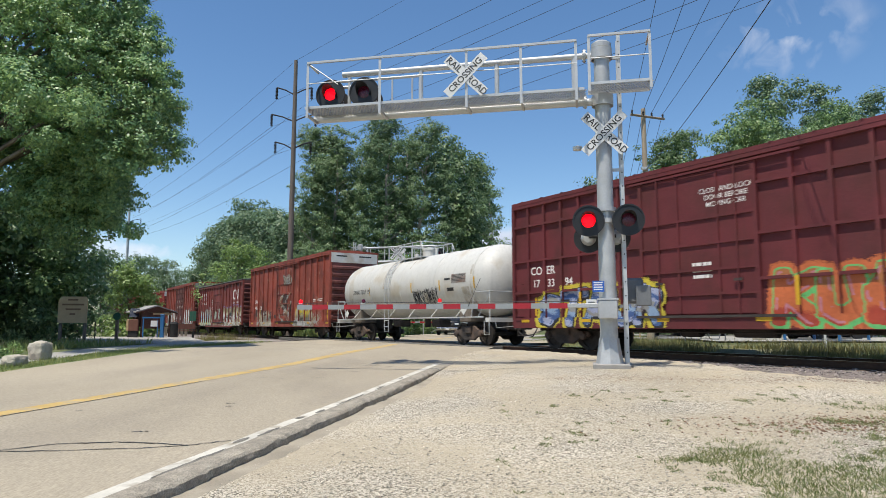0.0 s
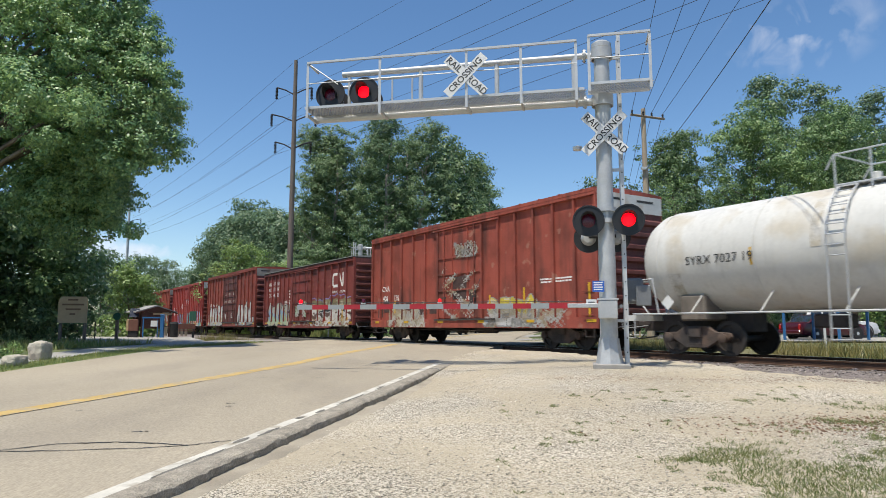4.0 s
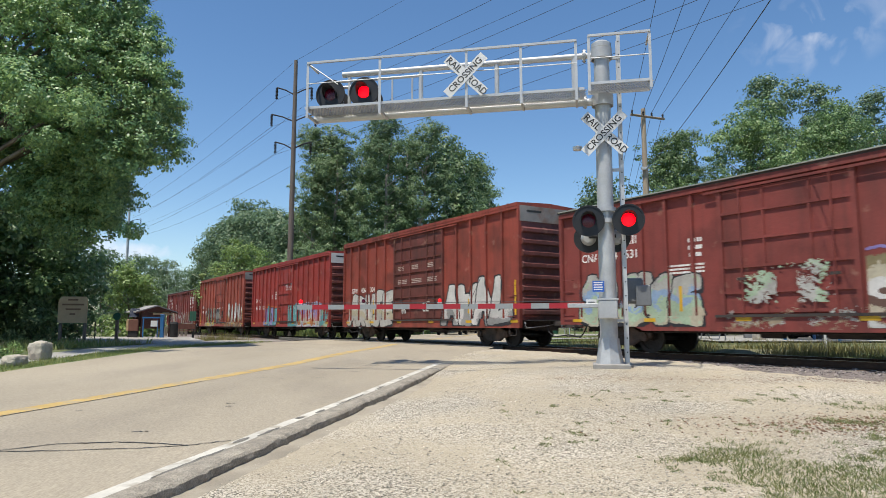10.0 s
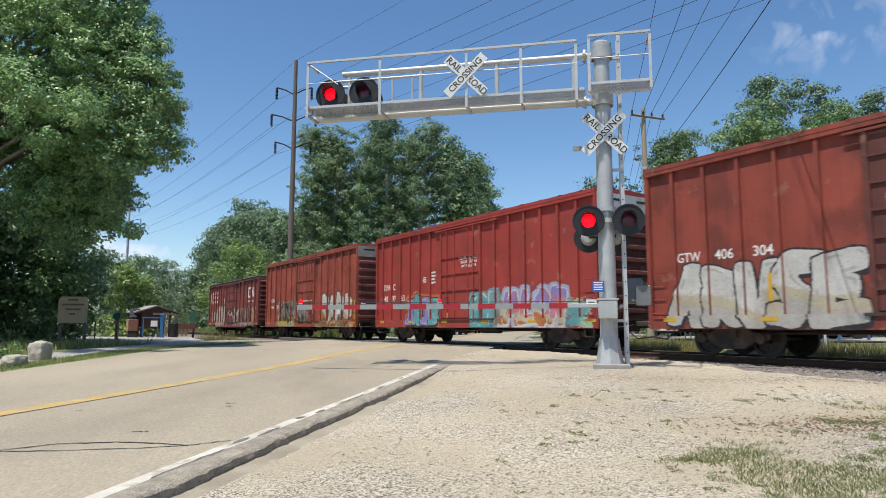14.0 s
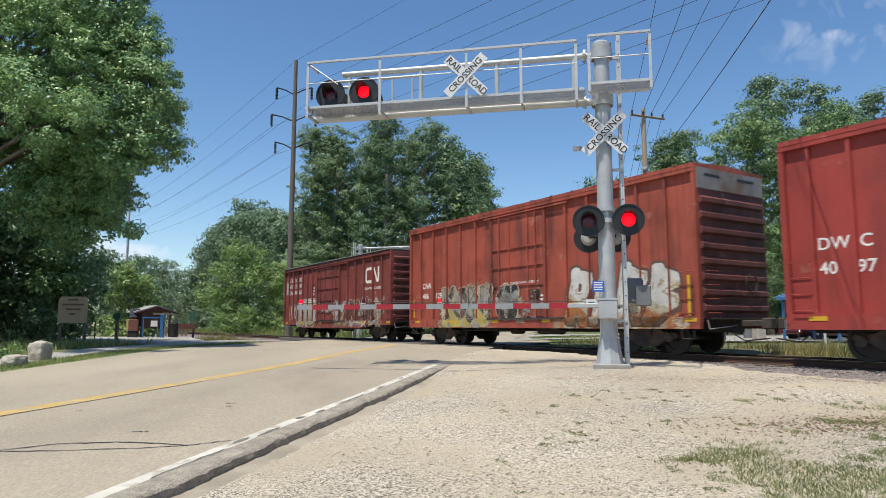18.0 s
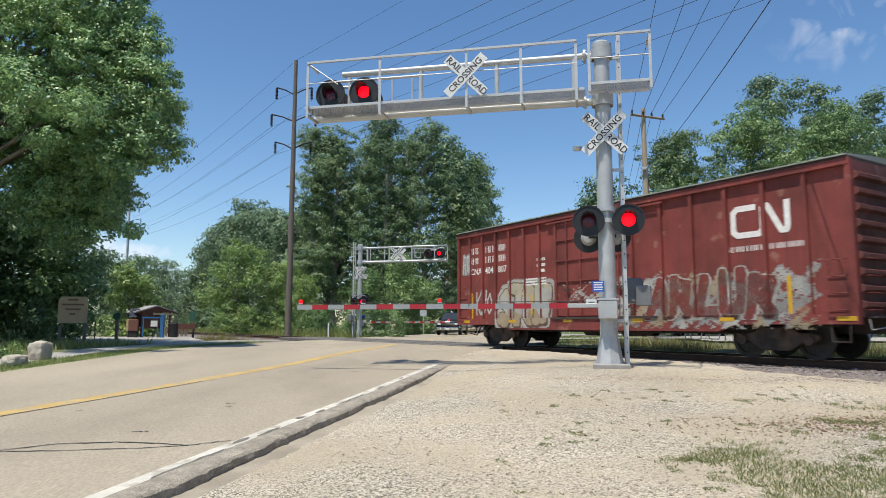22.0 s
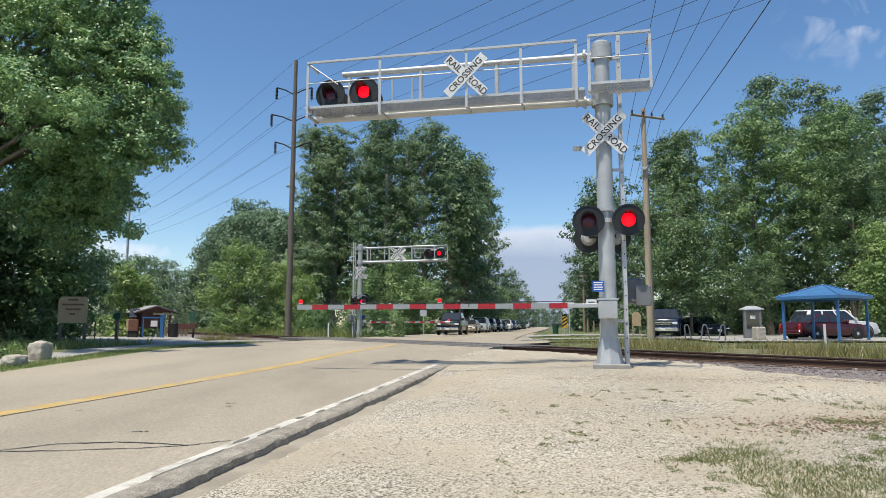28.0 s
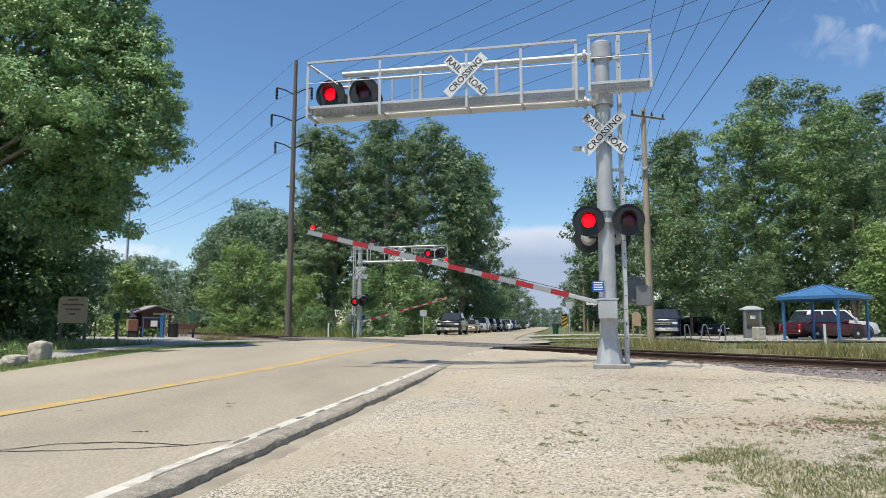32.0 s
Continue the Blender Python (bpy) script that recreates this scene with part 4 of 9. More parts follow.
M_TANK = material("dirty_white_tank", (0.5512, 0.5433, 0.5118), 0.55, vary=0.08, scale=0.8, fine=12, second=(0.46, 0.42, 0.35), second_amount=0.3, second_scale=0.8, streak=0.10)
M_TANK_DIRT = material("road_grime", (0.1575, 0.1339, 0.1102), 0.9, vary=0.3, scale=3)
M_TANK_STAIN = material("tank_grime", (0.40, 0.36, 0.29), 0.8, vary=0.25, scale=2.5, fine=20, second=(0.52, 0.50, 0.46), second_amount=0.7, second_scale=3.0)
M_ROOF_GALV = material("galvanised_roof", (0.30, 0.315, 0.28), 0.7, metal=0.2, vary=0.15, scale=1)
moving_cars, moving_wheels = [], []


def car_paint(name, color, rust, streak=0.22, blotch=0.25, chips=0.35):
    return material(name, color, 0.72, vary=0.20, scale=0.7, fine=22, second=rust, second_amount=0.45, second_scale=0.8, streak=min(0.6, streak * 1.1), blotch=blotch, chips=chips, bump=0.004, bump_scale=12)


def truck(car, x):
    """A two-axle truck under a car: castings, springs and wheelsets."""
    tk = new("truck")
    tk.parent = car
    tk.matrix_local = Matrix.Translation((x, 0, 0))
    tk["label"] = "black four-wheel truck"
    for sy in (-1, 1):
        y = sy * 1.03
        out = [(-1.10, 0.50), (-1.05, 0.62), (-0.62, 0.64), (-0.36, 0.80), (0.36, 0.80), (0.62, 0.64), (1.05, 0.62), (1.10, 0.50), (0.98, 0.42), (0.72, 0.42), (0.34, 0.20), (-0.34, 0.20), (-0.72, 0.42), (-0.98, 0.42)]
        sh = Shape().extrude(out, (1, 0, 0), (0, 0, 1), (0, 1, 0), (0, y - 0.06, 0), 0.12)
        part("side_frame", sh, M_TRUCK, tk, bevel=0.02)
        spring = Shape()
        for k in (-0.2, -0.07, 0.07, 0.2):
            for j in range(5):
                spring.ring((k, y + sy * 0.01, 0.30 + j * 0.065), (0, 0, 1), 0.03, 0.062, 0.035, 10)
        part("springs", spring, M_TRUCK, tk)
        for ax in (-0.86, 0.86):
            part("axle_box", Shape().lathe([(0.06, 0), (0.13, 0.01), (0.13, 0.10), (0.05, 0.13)], 12, Matrix.Translation((ax, y + sy * 0.05, 0.47)) @ Matrix.Rotation(-sy * math.pi / 2, 4, "X")), M_TRUCK, tk)
    part("bolster", Shape().box(-0.22, 0.22, -1.15, 1.15, 0.48, 0.78), M_TRUCK, tk, bevel=0.03)
    for ax in (-0.86, 0.86):
        w = Shape()
        lying = Matrix.Rotation(math.pi / 2, 4, "X")
        for sy in (-1, 1):
            c = Matrix.Translation((0, sy * 0.755 + 0.065, 0)) @ lying
            w.lathe([(0.09, -0.01), (0.12, 0.0), (0.13, 0.045), (0.36, 0.05), (0.37, 0.0), (0.445, 0.0), (0.45, 0.10), (0.475, 0.11), (0.475, 0.135), (0.37, 0.135), (0.36, 0.085), (0.12, 0.085), (0.09, 0.135)], 28, c)
        w.tube((0, -1.0, 0), (0, 1.0, 0), 0.085, 10)
        for sy in (-1, 1):
            for k in range(4):
                a = k * math.pi / 2
                w.tube((0.24 * math.cos(a), sy * 0.82, 0.24 * math.sin(a)), (0.24 * math.cos(a), sy * 0.80, 0.24 * math.sin(a)), 0.03, 6)
        ws = part("wheelset", w, M_WHEEL, tk, "pair of steel wheels on an axle")
        ws.matrix_local = Matrix.Translation((ax, 0, 0.46))
        moving_wheels.append((ws, ax, 0.46))
    return tk


def couplers(car, half, reach):
    for sx in (-1, 1):
        sh = Shape()
        sh.box(sx * (half - 0.3) - 0.0, sx * (half + reach - 0.25), -0.09, 0.09, 0.78, 0.96)
        sh.box(min(sx * (half + reach - 0.27), sx * (half + reach)), max(sx * (half + reach - 0.27), sx * (half + reach)), -0.16, 0.13, 0.72, 1.02)
        part("coupler", sh, M_TRUCK, car, bevel=0.03)
        pts = [Vector((sx * (half + 0.02), -0.35, 0.85)), Vector((sx * (half + 0.22), -0.36, 0.55)), Vector((sx * (half + 0.45), -0.3, 0.40)), Vector((sx * (half + reach), -0.22, 0.48))]
        part("air_hose", Shape().path(pts, 0.022, 6), M_BLACK_DULL, car)
        bar = [Vector((sx * (half + 0.14), -1.45, 0.95)), Vector((sx * (half + 0.16), -1.40, 0.72)), Vector((sx * (half + 0.16), -0.4, 0.80)), Vector((sx * (half + 0.10), 0.0, 0.86))]
        part("uncoupling_lever", Shape().path(bar, 0.014, 5), M_GALV_DULL, car)


LETTERS = [
    [[(0, 0), (0.45, 1), (0.9, 0)], [(0.2, 0.4), (0.7, 0.4)]],
    [[(0.8, 0.85), (0.4, 1), (0.1, 0.75), (0.4, 0.5), (0.75, 0.3), (0.45, 0), (0.05, 0.12)]],
    [[(0.1, 0), (0.1, 1)], [(0.1, 0.95), (0.7, 0.85), (0.6, 0.5), (0.1, 0.5)], [(0.4, 0.5), (0.8, 0)]],
    [[(0.1, 1), (0.12, 0.2), (0.45, 0), (0.8, 0.2), (0.82, 1)]],
    [[(0.8, 0.95), (0.2, 0.9), (0.1, 0.5), (0.15, 0.05), (0.8, 0.05)], [(0.1, 0.5), (0.65, 0.52)]],
    [[(0.5, 1), (0.12, 0.7), (0.12, 0.3), (0.5, 0), (0.85, 0.3), (0.85, 0.7), (0.5, 1)]],
    [[(0.1, 0), (0.1, 1)], [(0.85, 1), (0.15, 0.5), (0.85, 0)]],
    [[(0.05, 0), (0.15, 1), (0.7, 0.05), (0.85, 1)]],
    [[(0.3, 1), (0.1, 0.05), (0.95, 0.12)]],
    [[(0.0, 0.95), (0.95, 0.95)], [(0.5, 0.95), (0.45, 0.0)]],
    [[(0.0, 1), (0.25, 0.0), (0.5, 0.7), (0.72, 0.0), (1.0, 1)]],
    [[(0.15, 0), (0.2, 1)], [(0.2, 0.95), (0.7, 0.8), (0.2, 0.55)], [(0.2, 0.55), (0.85, 0.35), (0.15, 0.03)]],
    [[(0.1, 0.95), (0.9, 0.95)], [(0.5, 0.95), (0.5, 0.05)], [(0.1, 0.05), (0.9, 0.05)]],
]


def skin(car, surface, xs, zs, cell, idx, mats, name_label, name="graffiti"):
    """Paint on a car side: a skin of small flat patches, one material index each (-1: none)."""
    vs, ms = [], []
    for j in range(len(zs)):
        i = 0
        row = idx[j]
        while i < len(xs):
            k = row[i]
            y = surface(xs[i] + cell / 2, zs[j])
            e = i + 1
            while e < len(xs) and row[e] == k and surface(xs[e] + cell / 2, zs[j]) == y:
                e += 1
            if k >= 0:
                a, b, c, d = xs[i], xs[i] + (e - i) * cell, zs[j], zs[j] + cell
                vs.append(((a, y, c), (b, y, c), (b, y, d), (a, y, d)))
                ms.append(k)
            i = e
    me = quads_mesh(name, np.array(vs), mats)
    me.polygons.foreach_set("material_index", np.array(ms, dtype=np.int32))
    ob = new(name, me)
    ob.parent = car
    ob["label"] = name_label
    return ob


def graffiti(car, surface, x0, x1, z0, z1, seed, fills, outline, halo=None, letters=4, fat=0.30, accent=None, name_label="spray-painted graffiti", order=(), ground=None, jitter=0.06, alternate=False, line=0.045):
    """Overlapping fat spray-painted letters with outlines and drop shadows, laid over panels and posts as a skin of small flat patches."""
    r = np.random.RandomState(seed)
    cell = 0.02
    xs, zs = np.arange(x0, x1, cell), np.arange(z0, z1, cell)
    X, Z = np.meshgrid(xs + cell / 2, zs + cell / 2)
    h = z1 - z0
    w = fat * h * 0.29
    ol = line if fat > 0.1 else 0.015
    lo = w + ol + (0.10 if halo is not None else 0.02)
    wdt = (x1 - x0 - 2 * lo) / letters
    wob = np.zeros(X.shape)
    for k in range(6):
        a, b, c = r.uniform(1, 7), r.uniform(1, 7), r.uniform(0, 6)
        wob += np.sin(X * a + Z * b + c) / 6
    fields, best = [], np.full(X.shape, 9.0)
    for k in range(letters):
        strokes = LETTERS[order[k % len(order)]] if order else LETTERS[r.randint(8)]
        lean, tall = r.uniform(-0.1, 0.3), r.uniform(0.78, 1.0)
        dk = np.full(X.shape, 9.0)
        for st in strokes:
            st = [(a + r.uniform(-jitter, jitter), min(1.0, max(0.0, b + r.uniform(-jitter, jitter)))) for a, b in st]
            pts = [(x0 + lo + wdt * (k + 0.02 + 0.96 * a + lean * (b - 0.5)), z0 + 0.75 * lo + b * tall * (h - 1.75 * lo)) for a, b in st]
            for (ax, az), (bx, bz) in zip(pts, pts[1:]):
                dx, dz = bx - ax, bz - az
                t = np.clip(((X - ax) * dx + (Z - az) * dz) / (dx * dx + dz * dz + 1e-9), 0, 1)
                ex, ez = np.abs(X - ax - t * dx), np.abs(Z - az - t * dz)
                dk = np.minimum(dk, 0.5 * np.hypot(ex, ez) + 0.56 * np.maximum(ex, ez) - 0.10 * w * t)
        dk = dk + 0.022 * h * wob * (1 if fat > 0.1 else 0.2)
        fields.append(dk)
        best = np.minimum(best, dk)
    idx = np.full(X.shape, -1)
    n_f = len(fills)
    mist = r.rand(*X.shape) - 0.5
    if ground is not None:
        edge = np.minimum(np.minimum(X - x0, x1 - X), np.minimum(Z - z0 + 0.2, z1 - Z))
        idx[edge > 0.10 + 0.10 * wob + 0.06 * mist] = n_f + 1 + (halo is not None) + (accent is not None)
    if halo is not None:
        idx[(best < w + ol + 0.13 + 0.06 * wob + 0.07 * mist)] = n_f + 1
    for k, dk in enumerate(fields):
        if fat > 0.1:
            drop = np.roll(dk < w + ol * 0.6, (-4, 3), (0, 1))
            drop[-4:], drop[:, :3] = False, False
            idx[drop] = n_f
        idx[dk < w + ol] = n_f
        tone = (Z - z0) / h + 0.30 * wob + 0.06 * (k % 3) + 0.06 * mist
        fi = np.full(X.shape, k % n_f) if alternate else np.clip((tone * n_f).astype(int), 0, n_f - 1)
        m = dk < w
        idx[m] = fi[m]
        if accent is not None:
            idx[(dk < w * 0.72) & (dk > w * 0.45) & (np.sin(X * 5 + Z * 8 + 3 * wob + k) > 0.35)] = n_f + 1 + (halo is not None)
    idx[r.rand(*X.shape) < 0.002] = -1
    mats = list(fills) + [outline] + ([halo] if halo is not None else []) + ([accent] if accent is not None else []) + ([ground] if ground is not None else [])
    return skin(car, surface, xs, zs, cell, idx, mats, name_label)


def spray(name, c, rough=0.7):
    return material("spray_" + name, c, rough, vary=0.22, scale=1.6, fine=14)


S_WHITE, S_CREAM, S_GREY = spray("white", (0.4882, 0.4803, 0.4567)), spray("cream", (0.3937, 0.3543, 0.2598)), spray("grey", (0.2362, 0.2362, 0.2283))
S_BLACK, S_BLUE, S_SKY = spray("black", (0.0197, 0.0197, 0.0236)), spray("blue", (0.0472, 0.0945, 0.2362)), spray("sky", (0.2205, 0.3150, 0.4567))
S_YELLOW, S_GREEN, S_MINT = spray("yellow", (0.4882, 0.3937, 0.0394)), spray("green", (0.0945, 0.3307, 0.1260)), spray("mint", (0.3150, 0.4094, 0.2835))
S_RED, S_PINK, S_PURPLE = spray("red", (0.3307, 0.0472, 0.0236)), spray("pink", (0.4331, 0.1732, 0.2205)), spray("purple", (0.2205, 0.1732, 0.3937))
S_FLAME, S_LIME = spray("flame", (0.48, 0.12, 0.04)), spray("lime", (0.12, 0.42, 0.13))
S_BROWN, S_PALE = spray("brown", (0.10, 0.055, 0.04)), spray("pale_grey", (0.36, 0.35, 0.32))
S_OLIVE, S_LAVENDER = spray("olive", (0.20, 0.165, 0.085)), spray("lavender", (0.30, 0.33, 0.46))
S_ORANGE, S_TAN, S_TEAL = spray("orange", (0.3307, 0.1260, 0.0394)), spray("tan", (0.2992, 0.2362, 0.1575)), spray("teal", (0.0945, 0.2835, 0.2992))



def field(r, X, Z, n=7, lo=1.0, hi=7.0):
    """Soft random waves between about -1 and 1."""
    out = np.zeros(X.shape)
    for k in range(n):
        out += np.sin(X * r.uniform(lo, hi) + Z * r.uniform(lo, hi) * r.choice((-1.4, 1.4)) + r.uniform(0, 6)) / n
    return out * 1.7


def whitewash(car, surface, x0, x1, z0, z1, seed, mats, cover=0.0, blocks=(), label="faded smear of pale paint"):
    """A worn, half-gone coat of paint, with dark painted-out blocks left clear."""
    r = np.random.RandomState(seed)
    cell = 0.025
    xs, zs = np.arange(x0, x1, cell), np.arange(z0, z1, cell)
    X, Z = np.meshgrid(xs + cell / 2, zs + cell / 2)
    edge = np.minimum(np.minimum(X - x0, x1 - X), np.minimum(Z - z0 + 0.25, z1 - Z))
    wear = field(r, X, Z, 8, 1, 9) * 0.6 + field(r, X, Z, 8, 9, 30) * 0.35 + (r.rand(*X.shape) - 0.5) * 0.5
    tone = np.clip(((field(r, X, Z, 6, 1, 5) * 0.5 + 0.5 + 0.25 * (r.rand(*X.shape) - 0.5)) * len(mats)).astype(int), 0, len(mats) - 1)
    idx = np.where((wear < cover + 1.6 * np.clip(edge, 0, 0.5)) & (edge > 0.03 + 0.05 * r.rand(*X.shape)), tone, -1)
    for a, b, c, d in blocks:
        idx[(X > a) & (X < b) & (Z > c) & (Z < d)] = -1
    return tagged(skin(car, surface, xs, zs, cell, idx, mats, label, "faded_paint"), kind="stuff")


def mural(car, surface, x0, x1, z0, z1, seed):
    """An olive and cream painted landscape with stars, dark strokes and a violet ridge line."""
    r = np.random.RandomState(seed)
    cell = 0.02
    xs, zs = np.arange(x0, x1, cell), np.arange(z0, z1, cell)
    X, Z = np.meshgrid(xs + cell / 2, zs + cell / 2)
    wob, fine_wob, mist = field(r, X, Z, 6, 1, 5), field(r, X, Z, 6, 6, 16), r.rand(*X.shape) - 0.5
    mats = [S_OLIVE, S_CREAM, S_WHITE, S_BLACK, S_PURPLE, S_BROWN, S_RED]
    idx = np.full(X.shape, -1)
    band = Z + 0.10 * wob + 0.06 * mist
    idx[band < 2.36] = 0
    idx[band < 1.98] = 1
    idx[band < 1.72] = 2
    idx[(band < 1.62) & (wob + 0.6 * fine_wob > 0.05)] = 5
    idx[(band < 1.30) & (fine_wob + 0.5 * wob > -0.1)] = 1
    idx[(Z < 0.98) & (fine_wob + mist > 0.35)] = -1
    idx[np.abs(Z - 2.46 - 0.14 * np.sin(X * 1.3 + 0.6) - 0.05 * np.sin(X * 7)) < 0.032] = 4
    for ax, az, bx, bz, w in ((x0 + 1.5, 2.45, x0 + 1.75, 1.9, 0.04), (x0 + 1.75, 1.9, x0 + 1.45, 0.95, 0.045), (x0 + 1.2, 1.62, x0 + 2.6, 1.72, 0.04), (x0 + 2.2, 1.78, x0 + 2.75, 1.78, 0.15), (x0 + 2.9, 1.6, x0 + 3.25, 2.4, 0.04), (x0 + 3.25, 2.4, x0 + 2.95, 1.0, 0.03), (x0 + 4.6, 1.75, x0 + 5.1, 1.7, 0.12)):
        dx, dz = bx - ax, bz - az
        t = np.clip(((X - ax) * dx + (Z - az) * dz) / (dx * dx + dz * dz), 0, 1)
        idx[np.hypot(X - ax - t * dx, Z - az - t * dz) < w + 0.012 * fine_wob] = 3
    for cx, cz, rad in ((x0 + 0.25, 2.05, 0.17), (x0 + 2.3, 2.15, 0.16), (x0 + 4.0, 2.2, 0.22), (x0 + 4.6, 2.12, 0.2), (x0 + 0.7, 1.75, 0.14), (x0 + 2.75, 2.1, 0.12)):
        ang, rr = np.arctan2(Z - cz, X - cx), np.hypot(X - cx, Z - cz)
        idx[rr < rad * (0.45 + 0.55 * np.abs(np.cos(2.5 * (ang - 1.57))) ** 3)] = 1
    for cx in (x0 + 0.75, x0 + 2.1):
        idx[np.abs(X - cx) * 1.1 + np.abs(Z - 1.12) < 0.17] = 6
    return skin(car, surface, xs, zs, cell, idx, mats, "painted mural of stars over a pale ridge")


FACE_SIDE = Matrix(((1, 0, 0, 0), (0, 0, -1, 0), (0, 1, 0, 0), (0, 0, 0, 1)))    # flat writing turned upright, facing -y


def shaded_end(paint):
    """A dark brown-red for car ends, with the shade between cars put into the paint."""
    name = paint.name + "_end_shade"
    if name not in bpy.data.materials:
        return END_SHADE.setdefault(name, car_paint(name, (0.150, 0.044, 0.038), (0.10, 0.032, 0.028), 0.3))
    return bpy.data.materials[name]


END_SHADE = {}


def boxcar(label, s0, s1, top, paint, door, ribs_left, ribs_right, panel=None, stringers=(), roof=None, low_end=False, door_rows=(1.65, 2.3, 3.0, 3.7), rib_shift=0.0, door_paint=None):
    """A boxcar whose own x points forward; the side at -y faces the road."""
    car = thing("boxcar", pose(0, 0, 0), label, "boxcar", "freight train")
    L = s1 - s0
    hx = L / 2
    dx0, dx1 = door
    side, rib, dp = 1.50, 1.585, 1.565
    part("body", Shape().box(-hx + 0.03, hx - 0.03, -side, side, 1.02, top - 0.12), paint, car, bevel=0.01)
    # roof with its seams
    rf = Shape()
    peak = top + (0.10 if low_end else 0.06)
    rf.extrude([(-1.62, top - 0.14), (1.62, top - 0.14), (1.62, top - 0.02), (0.05, peak), (-0.05, peak), (-1.62, top - 0.02)], (0, 1, 0), (0, 0, 1), (1, 0, 0), (-hx + 0.02, 0, 0), L - 0.04)
    if roof is not None:
        rf = Shape().extrude([(-1.66, top - 0.05), (1.66, top - 0.05), (1.66, top - 0.02), (0.05, peak), (-0.05, peak), (-1.66, top - 0.02)], (0, 1, 0), (0, 0, 1), (1, 0, 0), (-hx + 0.02, 0, 0), L - 0.04)
        part("eave", Shape().box(-hx + 0.02, hx - 0.02, -1.61, 1.61, top - 0.14, top - 0.05), M_UNDER, car)
    part("roof", rf, roof or paint, car)
    for k in range(15):
        x = -hx + 0.6 + (L - 1.2) * k / 14
        part("roof_seam", Shape().extrude([(-1.64, top - 0.02), (0, peak), (1.64, top - 0.02), (1.64, top + 0.0), (0, peak + 0.02), (-1.64, top + 0.0)], (0, 1, 0), (0, 0, 1), (1, 0, 0), (x - 0.03, 0, 0), 0.06), roof or paint, car)
    part("top_chord", Shape().box(-hx, hx, -1.612, -1.5, top - 0.26, top - 0.10), paint, car, bevel=0.01)
    part("top_chord", Shape().box(-hx, hx, 1.5, 1.612, top - 0.26, top - 0.10), paint, car, bevel=0.01)
    # side sills, deeper between the trucks
    for sy in (-1, 1):
        y0, y1 = (-1.592, -1.45) if sy < 0 else (1.45, 1.592)
        out = [(-hx, 1.08), (-hx, 0.84), (-hx + 3.0, 0.84), (-hx + 3.5, 0.66), (hx - 3.5, 0.66), (hx - 3.0, 0.84), (hx, 0.84), (hx, 1.08)]
        if not low_end:
            out = [(-hx, 1.08), (-hx, 0.72), (hx, 0.72), (hx, 1.08)]
        part("side_sill", Shape().extrude(out, (1, 0, 0), (0, 0, 1), (0, 1, 0), (0, y0, 0), y1 - y0), paint, car)
    spans = []

    def post(x, w=0.10):
        spans.append((x - w / 2, x + w / 2))
        part("side_post", Shape().box(x - w / 2, x + w / 2, -rib, -1.49, 1.08, top - 0.26), paint, car)
        part("side_post", Shape().box(x - w / 2, x + w / 2, 1.49, rib, 1.08, top - 0.26), paint, car)

    for a, b, n, sh in ((-hx, dx0, ribs_left, rib_shift), (dx1, hx, ribs_right, 0.0)):
        for k in range(1, n):
            post(a + (b - a) * k / n + sh * (1 - k / n))
    post(-hx + 0.06, 0.12)
    post(hx - 0.06, 0.12)
    for z in stringers:
        for a, b in ((-hx + 0.12, dx0), (dx1, hx - 0.12)):
            part("stringer", Shape().box(a, b, -rib + 0.005, -1.49, z - 0.04, z + 0.04), paint, car)
    # sliding door
    door_mat = door_paint or paint
    dr = part("door", Shape().box(dx0 + 0.05, dx1 - 0.05, -1.55, -1.49, 1.12, top - 0.36), door_mat, car, "sliding freight door", bevel=0.01)
    for x in (dx0 + 0.03, dx1 - 0.03):
        part("door_frame", Shape().box(x - 0.06, x + 0.06, -1.60, -1.49, 1.08, top - 0.3), door_mat, dr)
    for z in door_rows:
        if z < top - 0.6:
            part("door_rib", Shape().box(dx0 + 0.09, dx1 - 0.09, -1.592, -1.545, z - 0.035, z + 0.035), door_mat, dr)
    for f in (0.36, 0.7):
        x = dx0 + (dx1 - dx0) * f
        part("door_stile", Shape().box(x - 0.03, x + 0.03, -1.588, -1.545, 1.15, top - 0.4), door_mat, dr)
    for f in (0.18, 0.85):
        x = dx0 + (dx1 - dx0) * f
        part("locking_bar", Shape().tube((x, -1.61, 1.0), (x, -1.61, top - 0.3), 0.022, 8), door_mat, dr)
        part("latch", Shape().box(x - 0.12, x + 0.12, -1.63, -1.59, 1.95, 2.02), M_UNDER, dr)
    part("door_track", Shape().box(dx0 - 0.2, dx1 + 0.9, -1.63, -1.585, 1.02, 1.09), M_UNDER, car)
    part("door_track", Shape().box(dx0 - 0.4, dx1 + 1.2, -1.63, -1.60, top - 0.36, top - 0.30), paint, car)
    # ends pressed into deep horizontal ribs
    for sx in (-1, 1):
        e = Shape()
        xo = sx * (hx - 0.03)
        n = 9 if low_end else 8
        z0, z1 = 1.15, top - (0.25 if low_end else 0.75)
        step = (z1 - z0) / n
        for k in range(n):
            z = z0 + step * k
            out = [(0, z + 0.02), (0.11, z + 0.08), (0.11, z + step * 0.45), (0, z + step * 0.62)]
            part("end_rib", Shape().extrude([(sx * a, b) for a, b in out], (1, 0, 0), (0, 0, 1), (0, 1, 0), (xo + sx * 0.035, -1.45, 0), 2.9), shaded_end(paint), car)
        e.box(min(xo, xo + sx * 0.04), max(xo, xo + sx * 0.04), -1.5, 1.5, 1.0, top - 0.14)
